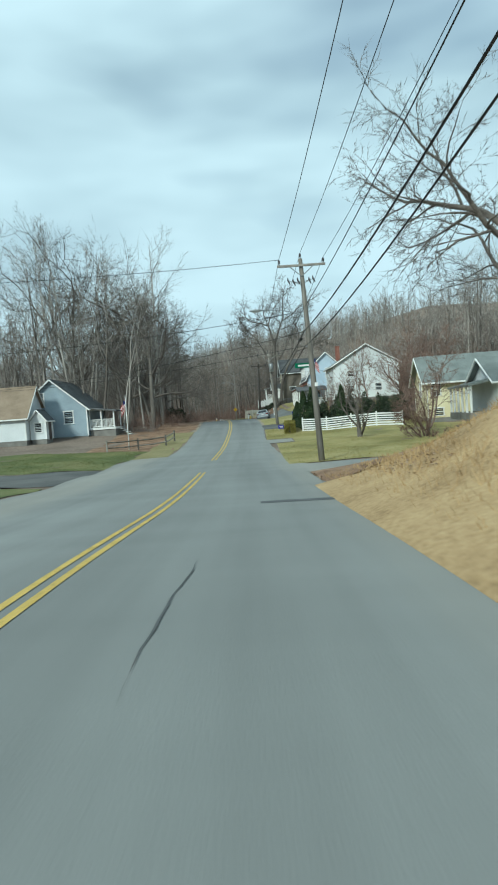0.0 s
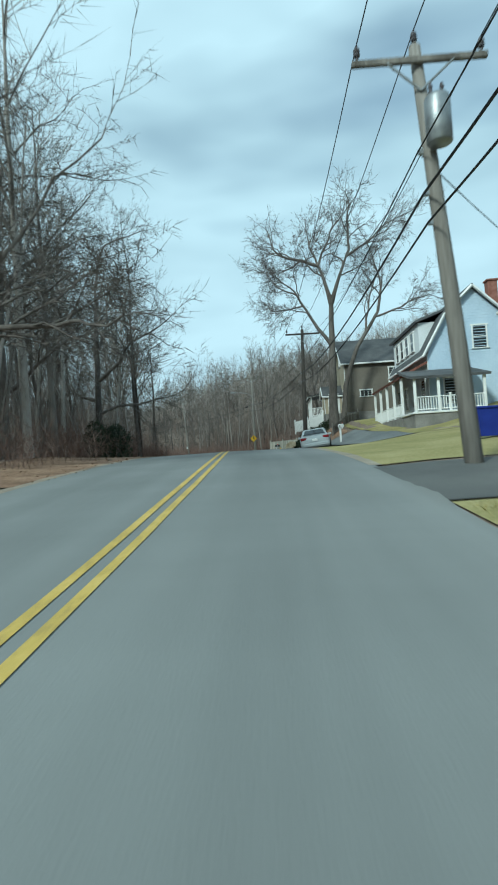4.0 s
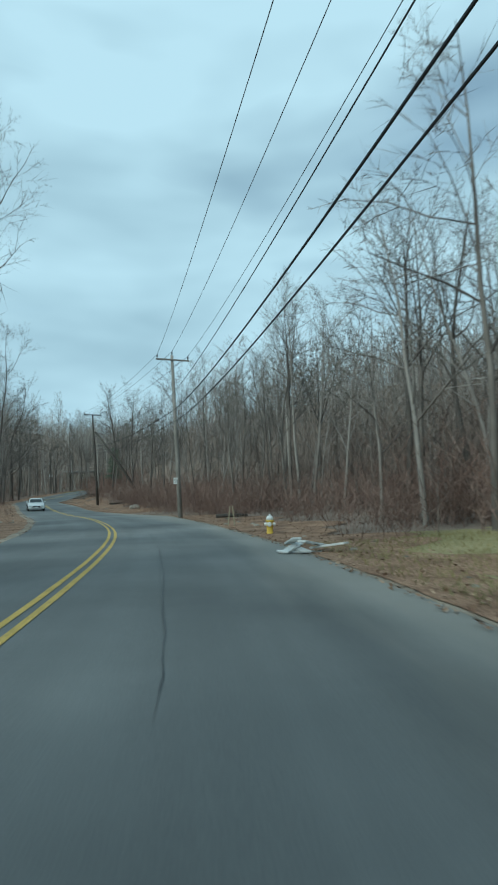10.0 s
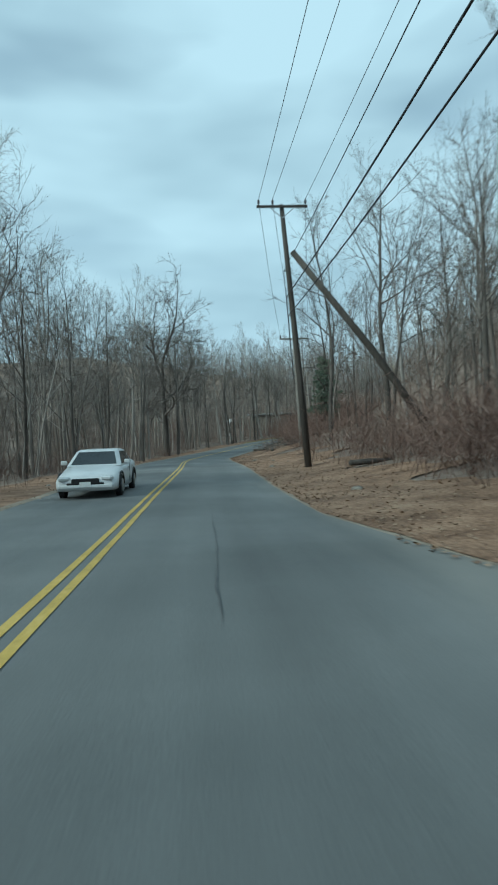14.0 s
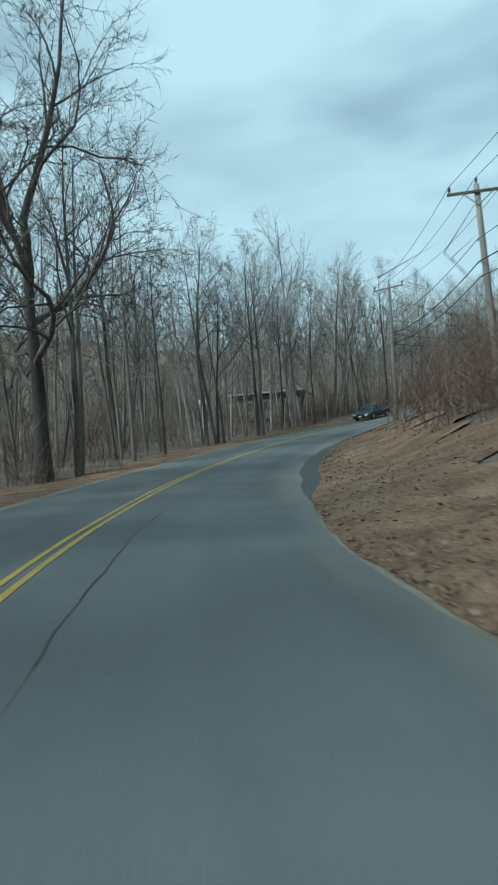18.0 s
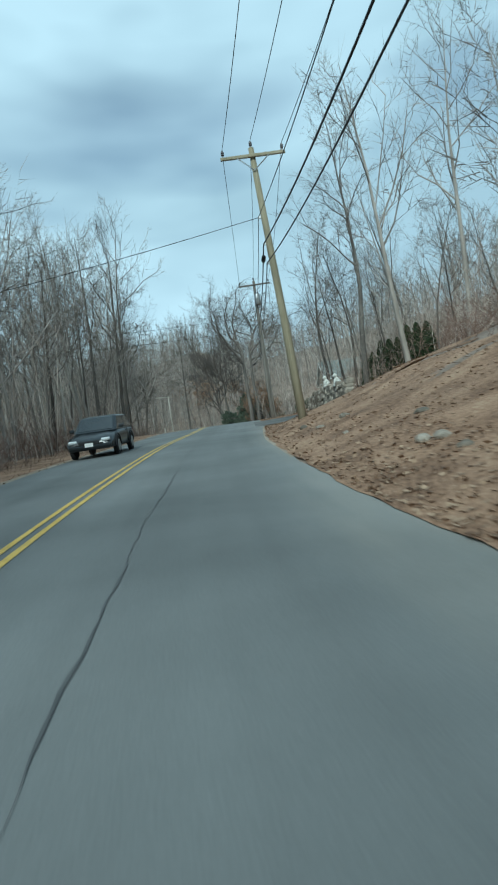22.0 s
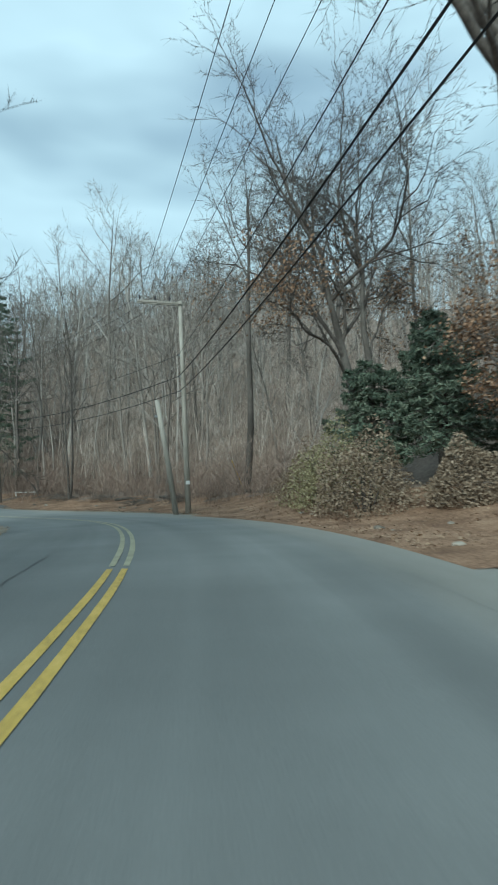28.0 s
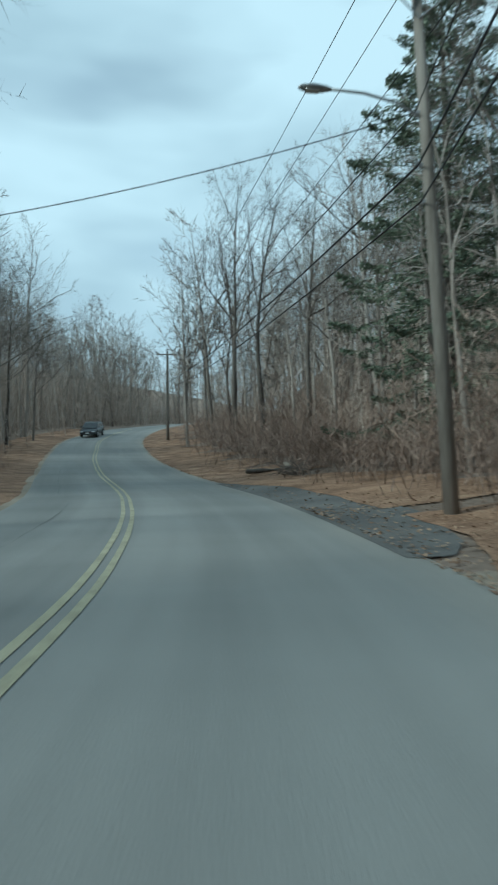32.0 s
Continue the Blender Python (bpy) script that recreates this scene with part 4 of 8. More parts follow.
# brush: thickets of thin stems
def thicket(seed, stems, height, spread):
    w = Wood(seed)
    for k in range(stems):
        a, q = w.r.uniform(0, 6.28), spread * math.sqrt(w.r.random())
        d = Vector((w.r.gauss(0, 0.3), w.r.gauss(0, 0.3), 1))
        h = height * w.r.uniform(0.5, 1.15)
        pts, _, _ = w.limb("crown", Vector((q * math.cos(a), q * math.sin(a), -0.1)), d, h, 0.01, 0.0045, 3, 2, 0.18, 0.0)
        for i in range(5):
            p = pts[1 + i % 3]
            w.limb("crown", p, w.side(Vector((0, 0, 1)), w.r.uniform(0.5, 1.2)), h * 0.36, 0.0058, 0.0035, 1, 2, 0.1, 0.0)
    return w.arrays("crown")


THICKET = [thicket(70 + k, 21, h, 1.5) for k, h in enumerate((1.5, 2.0, 2.6))]
brush_rows = np.vstack([rows_of(40, 276, 304, -17, -9, 58, 3, (0.9, 1.4), 0.1), rows_of(60, 86, 132, -10, -6, 55, 3, (0.8, 1.3), 0.1), rows_of(45, 298, 346, -13, -6.5, 56, 3, (0.8, 1.3), 0.1), rows_of(40, 322, 344, 11, 19, 57, 3, (0.7, 1.1), 0.1), rows_of(70, 60, 110, -13, -6.5, 53, 3, (0.8, 1.3), 0.1), rows_of(60, 278, 306, 12, 20, 54, 3, (0.7, 1.2), 0.1), rows_of(130, 62, 470, -9.5, -5.4, 21, 3, (0.6, 1.0), 0.1, OPEN), rows_of(100, 158, 200, 8.8, 15, 51, 3, (1.0, 1.6), 0.1), rows_of(120, 224, 270, 9.5, 18, 52, 3, (0.9, 1.5), 0.1), rows_of(110, 126, 200, 8.4, 13, 28, 3, (0.9, 1.3), 0.1, OPEN), rows_of(60, 312, 346, 13, 24, 29, 3, (1.0, 1.5), 0.1), rows_of(110, 200, 305, 8.0, 13, 22, 3, (0.8, 1.25), 0.1, OPEN), rows_of(100, 372, 470, 9.5, 14, 23, 3, (0.8, 1.2), 0.1, OPEN), rows_of(110, 400, 450, 8.5, 17, 45, 3, (1.2, 2.0), 0.1), rows_of(60, 376, 402, 10.5, 18, 46, 3, (1.2, 1.9), 0.1), rows_of(120, 60, 470, -18, -9, 24, 3, (0.9, 1.5), 0.1, OPEN), rows_of(150, 130, 470, 13, 22, 25, 3, (1.0, 1.6), 0.1, OPEN), rows_of(110, 60, 480, -50, -18, 26, 3, (1.6, 2.6), 0.1, OPEN), rows_of(110, 60, 480, 22, 55, 27, 3, (1.6, 2.6), 0.1, OPEN), rows_of(45, 127, 144, 12, 19, 72, 3, (1.2, 1.8), 0.1), rows_of(30, 408, 440, 8.6, 15, 76, 3, (1.3, 2.0), 0.1), rows_of(40, 156, 190, 8.2, 11, 77, 3, (0.8, 1.2), 0.1), rows_of(70, 228, 262, 10.5, 19, 78, 3, (1.0, 1.7), 0.1), rows_of(160, 250, 335, -60, -12, 81, 3, (1.2, 2.2), 0.1), rows_of(60, 126, 165, 13, 26, 82, 3, (1.1, 1.8), 0.1)])
# brush from here on gets the colours lightened for haze
tan = ALONG[nearest(brush_rows[:, 1], brush_rows[:, 2])[0]] > 318
for pick, coat, text in ((~tan, BRUSH, "reddish-brown leafless brush thickets along the verge"), (tan, BRUSH_HAZY, "tan leafless brush thickets round the last bend, paled as by haze")):
    v, f = scatter(THICKET, brush_rows[pick])
    tagged(part("brush", array_mesh("brush", v, f), coat), text, "brush", kind="stuff")

# ---------------------------------------------------------------- utility poles and wires
def insulator_mesh():
    return Mesh().lathe([(0.025, 0), (0.025, 0.08), (0.06, 0.09), (0.065, 0.13), (0.045, 0.15), (0.06, 0.17), (0.06, 0.21), (0.035, 0.26), (0.02, 0.28)], 10)


POLES = {}


def utility_pole(key, x, y, arm_z, lean=(0.0, 0.0), arm=True, arm_drop=0.35, lamp=None, lamp_at=0.77, transformer=False, cutouts=False, pale=False, one_sided=False, mat=None, turn=None, plate=False, label="weathered brown wooden utility pole with a crossarm beside the road"):
    """A wooden pole. lean: shift of the top. lamp: length of the street light's bracket. Wires meet it at POLES[key]."""
    z0 = float(ground_xy(x, y)[0])
    height = arm_z + arm_drop - z0
    j = int(nearest(x, y)[0][0])
    if turn is None:
        turn = math.atan2(RIGHT[j, 1], RIGHT[j, 0])
    ob = thing("utility_pole", Matrix.Translation((x, y, z0)), label, "utility pole", "utility poles along the road")
    wood = mat or (POLE_PALE if pale else POLE_WOOD)
    top = Vector((lean[0], lean[1], height))
    at = lambda h: Vector((0, 0, 0)).lerp(top, h / height)
    part("shaft", Mesh().tube([(0, 0, -0.5), at(height * 0.33), at(height * 0.66), at(height)], [0.17, 0.15, 0.13, 0.105], 14), wood, ob, smooth=True)
    part("pole_cap", Mesh().lathe([(0.107, 0), (0.1, 0.02), (0.05, 0.035)], 14, Matrix.Translation(top)), wood, ob)
    R = Matrix.Rotation(turn, 4, "Z")
    ends = {}
    if arm:
        ha = height - arm_drop
        c = at(ha)
        mid = -1.15 if one_sided else 0.0
        part("crossarm", Mesh().box(c + (R @ Vector((mid, -0.16, 0))), (2.44, 0.09, 0.115), m=R, bevel=0.01), wood, ob)
        if one_sided:
            part("crossarm", Mesh().box(c + (R @ Vector((mid, 0.16, 0))), (2.44, 0.09, 0.115), m=R, bevel=0.01), wood, ob)
            xs = (-2.25, -1.4, -0.6)
            braces = [(-1.6, -0.75)]
        else:
            xs = (-1.12, 0.0 if arm_drop > 0.2 else -0.45, 1.12)
            braces = [(-0.6, -0.6), (0.6, -0.6)]
        for bx, bz in braces:
            part("arm_brace", Mesh().tube([c + (R @ Vector((bx, -0.2, -0.05))), c + Vector((0, 0, -0.55 - (0.6 if one_sided else 0))) + (R @ Vector((0, -0.14, 0)))], 0.022, 6), STEEL if not one_sided else wood, ob)
        for n, bx in enumerate(xs):
            foot = c + (R @ Vector((bx, -0.16, 0.055)))
            if bx == 0.0:
                foot = top + Vector((0, 0, 0.03))
            part("insulator", Mesh().add([Matrix.Translation(foot) @ Vector(q) for q in INSULATOR.v], INSULATOR.f), CERAMIC, ob, "dark ceramic pin insulator")
            ends["abc"[n]] = Vector((x, y, z0)) + foot + Vector((0, 0, 0.28))
    for n, h in (("n", 0.745), ("t", 0.645), ("u", 0.575)):
        hp = at(height * h) + (R @ Vector((-0.16, 0, 0)))
        part("cable_bracket", Mesh().box(hp, (0.12, 0.06, 0.1), m=R, bevel=0.01), STEEL, ob)
        ends[n] = Vector((x, y, z0)) + hp + (R @ Vector((-0.06, 0, 0)))
    if lamp:
        p0 = at(height * lamp_at)
        tip = R @ Vector((-lamp, 0, 0.55))
        part("lamp_arm", Mesh().tube([p0, p0 + (R @ Vector((-lamp * 0.3, 0, 0.36))), p0 + (R @ Vector((-lamp * 0.65, 0, 0.52))), p0 + tip], 0.03, 8), STEEL, ob, smooth=True)
        head = Mesh()
        prof = [(0.0, 0.05, 0.035), (0.15, 0.1, 0.06), (0.4, 0.13, 0.07), (0.62, 0.09, 0.045), (0.7, 0.03, 0.02)]
        M = Matrix.Translation(p0 + tip) @ R
        for i, (u, w, h) in enumerate(prof):
            for k in range(8):
                a = 6.2832 * k / 8
                head.v.append(tuple(M @ Vector((-u, w * math.cos(a), h * math.sin(a)))))
        for i in range(4):
            for k in range(8):
                head.f.append((i * 8 + k, i * 8 + (k + 1) % 8, i * 8 + 8 + (k + 1) % 8, i * 8 + 8 + k))
        head.f += [tuple(range(8)), tuple(range(32, 40))]
        hd = part("lamp_head", head, STEEL, ob, "grey cobra-head street light", True)
        part("lens", Mesh().box(M @ Vector((-0.4, 0, -0.065)), (0.3, 0.16, 0.025), m=R, bevel=0.01), LENS, hd)
    if transformer:
        c = at(height - 1.6) + (R @ Vector((0.1, -0.36, 0)))
        part("transformer", Mesh().lathe([(0.2, -0.42), (0.225, -0.4), (0.225, 0.36), (0.2, 0.42), (0.05, 0.45)], 18, Matrix.Translation(c)), STEEL, ob, "grey steel transformer can", True)
        for q in (-0.1, 0.1):
            part("bushing", Mesh().lathe([(0.04, 0), (0.05, 0.06), (0.03, 0.12), (0.045, 0.16), (0.02, 0.24)], 8, Matrix.Translation(c + Vector((q, 0, 0.43)))), CERAMIC, ob)
    if cutouts:
        # a cluster of fuse cutouts on short brackets under the arm
        for n, (bx, by, bz) in enumerate(((-0.75, -0.1, 0.75), (-0.5, -0.25, 0.85), (-0.28, -0.3, 0.8), (0.3, -0.25, 0.8), (0.52, -0.1, 0.7))):
            c = at(height - arm_drop - bz) + (R @ Vector((bx, by, 0)))
            part("bracket", Mesh().tube([at(height - arm_drop - bz - 0.1), c], 0.02, 5), STEEL, ob)
            part("cutout", Mesh().tube([c + Vector((0, 0, 0.16)), c + Vector((0, 0, 0.05)), c + (R @ Vector((0.05, 0, -0.05))), c + (R @ Vector((0.1, 0, -0.18)))], [0.02, 0.045, 0.045, 0.02], 8), CERAMIC, ob, "dark fuse cutout")
    if plate:
        part("pole_plate", Mesh().box(at(1.75) + (R @ Vector((0, -0.17, 0))), (0.22, 0.015, 0.2), m=R, bevel=0.004), WHITE_PAINT, ob, "small white metal plate")
    POLES[key] = ends
    return ob


INSULATOR = insulator_mesh()
POLE_DARK = material("dark_creosote_wood", [(0.03, 0.026, 0.022), (0.06, 0.052, 0.045), (0.1, 0.088, 0.076)], 2, 0.9, 0.6, 18, stretch=(1, 1, 0.08))
LENS = material("lamp_lens", [(0.4, 0.4, 0.38), (0.5, 0.5, 0.48)], 5, 0.2, 0.0, 30)
WHITE_PAINT = material("white_paint", [(0.55, 0.55, 0.53), (0.72, 0.72, 0.7), (0.8, 0.8, 0.78)], 1.2, 0.6, 0.15, 20)

utility_pole("Z", 3.6, -4.0, 8.1)
utility_pole("A", 3.56, 29.2, 7.36, (-0.46, 0.15), lamp=2.2, lamp_at=0.71, cutouts=True)
utility_pole("B", 2.93, 60.87, 6.05, (-0.56, 0.05), transformer=True)
utility_pole("C", 1.63, 90.83, 7.6, (0.3, 0.4), mat=POLE_DARK, label="dark wooden utility pole beside the parked car")
utility_pole("D", -2.88, 120.91, 8.73, (0.1, -0.3), lamp=2.05, lamp_at=0.745, label="grey wooden utility pole with a street light and road sign")
utility_pole("E", -16.3, 156.2, 10.2, (-0.85, 1.0), label="tall grey wooden utility pole with a small notice on it")
utility_pole("F", -37.74, 192.0, 11.8, (-0.95, 0.1), arm_drop=0.12, mat=POLE_DARK, label="dark wooden utility pole propped by a leaning brace pole")
utility_pole("X", -45.4, 210.0, 9.21, (-0.35, 0.0))
utility_pole("G", -55.2, 237.8, 11.0, (-0.4, -0.2))
utility_pole("H", -62.25, 257.25, 12.9, (0.05, 0.05), lamp=2.7, label="grey wooden utility pole with a street light on a leafy bank")
utility_pole("I", -53.33, 281.2, 16.0, (-0.67, -0.25), pale=True, label="pale new wooden utility pole on a leafy bank")
utility_pole("K", -44.53, 301.48, 18.83, (0.13, 0.2), transformer=True)
utility_pole("L", -34.33, 321.5, 21.9, (-0.34, -0.5), lamp=2.6)
utility_pole("M", -35.48, 359.19, 20.0, (-0.3, 0.0), one_sided=True, arm_drop=0.15, mat=POLE_GREY, plate=True, turn=radians(4), label="pale wooden utility pole with an offset crossarm")
utility_pole("N", -49.73, 383.7, 19.3, (-0.5, 0.0), lamp=2.1, lamp_at=0.73, label="grey wooden utility pole with a street light beside a spruce")
utility_pole("O", -85.66, 415.04, 20.5)

# leaning props
z0 = float(ground_xy(-31.7, 193.4)[0])
ob = thing("brace_pole", (-31.7, 193.4, z0), "dark wooden pole leaning against a utility pole", "brace pole")
part("shaft", Mesh().tube([(0, 0, -0.4), (-3.1, -0.9, 4.7), (-6.3, -1.8, 9.3 - z0 + 0.1)], [0.17, 0.16, 0.14], 12), POLE_DARK, ob, smooth=True)
z0 = float(ground_xy(-36.1, 359.3)[0])
ob = thing("stub_pole", (-36.1, 359.3, z0), "short leaning grey wooden stub pole by a taller pole", "utility pole")
part("shaft", Mesh().tube([(0, 0, -0.4), (-0.5, 0.0, 3.1), (-1.02, 0.0, 14.6 - z0)], [0.16, 0.15, 0.14], 12), POLE_GREY, ob, smooth=True)
part("cable_bracket", Mesh().box((-0.95, 0.1, 13.7 - z0), (0.4, 0.3, 0.12), bevel=0.01), STEEL, ob)


def wire(a, b, sag, radius, label, n=14, category="overhead wire"):
    a, b = Vector(a), Vector(b)
    pts = [a.lerp(b, k / n) - Vector((0, 0, 4 * sag * (k / n) * (1 - k / n))) for k in range(n + 1)]
    ob = part("overhead_wire", Mesh().tube([p - a for p in pts], radius, 5), CABLE)
    ob.location = a
    return tagged(ob, label, category, "overhead wires")


chain = "ZABCDEFXGHIKLMNO"
for p, q in zip(chain, chain[1:]):
    P, Q = POLES[p], POLES[q]
    for k in "abc":
        wire(P[k], Q[k], 0.55, 0.011, "thin bare power line strung between poles")
    wire(P["n"], Q["n"], 0.5, 0.014, "thin dark neutral wire strung between poles")
    for k in "tu":
        wire(P[k], Q[k], 0.6, 0.025 if k == "t" else 0.021, "thick black telephone cable strung between poles")
# splice boxes on the cables
for key, u, to in (("D", 0.04, "E"), ("A", 0.05, "B"), ("I", 0.06, "K"), ("M", 0.93, "L"), ("E", 0.95, "D")):
    a, b = POLES[key]["t"], POLES[to]["t"]
    c = a.lerp(b, u) - Vector((0, 0, 4 * 0.6 * u * (1 - u) + 0.06))
    d = (b - a).normalized() * 0.35
    tagged(part("cable_splice", Mesh().tube([c - d, c - d * 0.8, c + d * 0.8, c + d], [0.04, 0.085, 0.085, 0.04], 10), CABLE, smooth=True), "black splice case hanging on a telephone cable", "splice case", "cable splices")
# drops across the road
for key, k, s, d, h in (("A", "n", 38, -30, 7.5), ("A", "a", 30, -40, 10), ("A", "t", 46, -26, 5.5), ("A", "u", 62, -34, 5.0), ("B", "n", 84, 24, 5.5), ("H", "n", 274, -40, 9), ("I", "n", 302, -34, 4.5), ("K", "t", 318, -40, 5), ("K", "n", 318, -41, 5.6), ("D", "n", 129, 30, 7.0)):
    x, y = place(s, d)
    wire(POLES[key][k], (x, y, float(ground_xy(x, y)[0]) + h), 0.9, 0.013, "thin service wire crossing above the road", 18)
wire(POLES["N"]["n"], (-65.9, 376.4, 15.0), 0.5, 0.013, "thin service wire crossing above the road", 18)

# ---------------------------------------------------------------- houses
GLASS = material("dark_window_glass", [(0.02, 0.024, 0.027), (0.045, 0.05, 0.055)], 0.8, 0.06, 0.0, 20, spec=0.6)
ROOF_GREY = material("grey_shingles", [(0.05, 0.052, 0.055), (0.09, 0.092, 0.095), (0.14, 0.14, 0.14)], 0.8, 0.9, 0.7, 12)
ROOF_TAN = material("tan_shingles", [(0.17, 0.125, 0.085), (0.25, 0.19, 0.135), (0.32, 0.25, 0.18)], 0.8, 0.9, 0.7, 12)
ROOF_GREEN = material("grey_green_shingles", [(0.13, 0.145, 0.137), (0.19, 0.208, 0.198), (0.26, 0.28, 0.268)], 0.8, 0.9, 0.7, 12)
SIDING_WHITE = material("white_siding", [(0.5, 0.51, 0.51), (0.62, 0.64, 0.65), (0.7, 0.72, 0.73)], 0.5, 0.7, 0.15, 12)
SIDING_BLUE = material("pale_blue_siding", [(0.36, 0.44, 0.53), (0.45, 0.54, 0.64), (0.53, 0.61, 0.7)], 0.5, 0.7, 0.15, 12)
SIDING_GREY = material("blue_grey_siding", [(0.22, 0.27, 0.31), (0.29, 0.35, 0.4), (0.36, 0.42, 0.47)], 0.5, 0.7, 0.15, 12)
SIDING_BROWN = material("taupe_siding", [(0.09, 0.078, 0.062), (0.14, 0.122, 0.1), (0.19, 0.168, 0.14)], 0.5, 0.75, 0.15, 12)
SIDING_TAN = material("tan_siding", [(0.27, 0.23, 0.165), (0.36, 0.31, 0.225), (0.43, 0.38, 0.29)], 0.5, 0.75, 0.15, 12)
SIDING_CREAM = material("cream_siding", [(0.5, 0.44, 0.27), (0.63, 0.56, 0.35), (0.7, 0.64, 0.44)], 0.5, 0.7, 0.15, 12)
FOUNDATION = material("grey_foundation", [(0.13, 0.125, 0.115), (0.2, 0.19, 0.175), (0.27, 0.26, 0.245)], 1.5, 0.9, 0.5, 15)
BRICK_RED = material("red_brick", [(0.12, 0.05, 0.035), (0.2, 0.085, 0.06), (0.27, 0.13, 0.1)], 4, 0.9, 0.5, 20, vary=0.3)
DOOR_DARK = material("dark_door_paint", [(0.05, 0.035, 0.03), (0.09, 0.06, 0.05)], 2, 0.5, 0.1, 20)


def clapboard(outline, course=0.17, lap=0.018):
    """A wall of lapped boards in the plane y = 0, facing -y, filling an outline: z levels with left and right limits."""
    m = Mesh()
    zs = [o[0] for o in outline]
    lo, hi = min(zs), max(zs)

    def limits(z):
        return np.interp(z, zs, [o[1] for o in outline]), np.interp(z, zs, [o[2] for o in outline])

    rows = []
    z = lo
    while z < hi - 0.01:
        z2 = min(z + course, hi)
        for h, y in ((z, -lap), (z2, -0.003)):
            rows.append((*limits(h), y, h))
        z = z2
    a, b = limits(hi)
    rows += [(a, b, 0.1, hi), (*limits(lo), 0.1, lo)]
    n = len(rows)
    for a, b, y, h in rows:
        m.v += [(a, y, h), (b, y, h)]
    m.f = [(2 * i, 2 * i + 1, 2 * ((i + 1) % n) + 1, 2 * ((i + 1) % n)) for i in range(n)]
    return m


def moved(mesh, m):
    out = Mesh()
    out.v = [tuple(m @ Vector(p)) for p in mesh.v]
    out.f = list(mesh.f)
    return out


def window(parent, m, w, h, mat=None, grid=(1, 2), name="window", label=""):
    """A window in a wall that faces -y in the frame m; m's origin is the middle of its sill."""
    mat = mat or WHITE_PAINT
    f = Mesh()
    for x in (-w / 2, w / 2):
        f.box((x, -0.02, h / 2), (0.09, 0.07, h + 0.09), bevel=0.008)
    f.box((0, -0.02, h + 0.03), (w + 0.2, 0.08, 0.1), bevel=0.008)
    ob = part(name, moved(f, m), mat, parent, label)
    part("sill", moved(Mesh().box((0, -0.05, -0.03), (w + 0.2, 0.12, 0.06), bevel=0.008), m), mat, ob)
    part("pane", moved(Mesh().box((0, 0.0, h / 2), (w - 0.07, 0.03, h - 0.02)), m), GLASS, ob)
    b = Mesh()
    for k in range(1, grid[0]):
        b.box((w * (k / grid[0] - 0.5), -0.018, h / 2), (0.035, 0.03, h))
    for k in range(1, grid[1]):
        b.box((0, -0.018, h * k / grid[1]), (w - 0.08, 0.032, 0.045))
    if b.v:
        part("glazing_bar", moved(b, m), mat, ob)
    return ob


def slab(a, b, c, d, thick=0.14):
    """A roof slope of four corners with thickness."""
    q = [Vector(p) for p in (a, b, c, d)]
    n = (q[1] - q[0]).cross(q[3] - q[0]).normalized()
    if n.z < 0:
        n = -n
    return Mesh().add([tuple(p) for p in q] + [tuple(p - n * thick) for p in q], [(0, 1, 2, 3), (7, 6, 5, 4), (0, 4, 5, 1), (1, 5, 6, 2), (2, 6, 7, 3), (3, 7, 4, 0)])


FACE = {"front": (Vector((0, -0.5, 0)), 0), "right": (Vector((0.5, 0, 0)), 90), "back": (Vector((0, 0.5, 0)), 180), "left": (Vector((-0.5, 0, 0)), -90)}


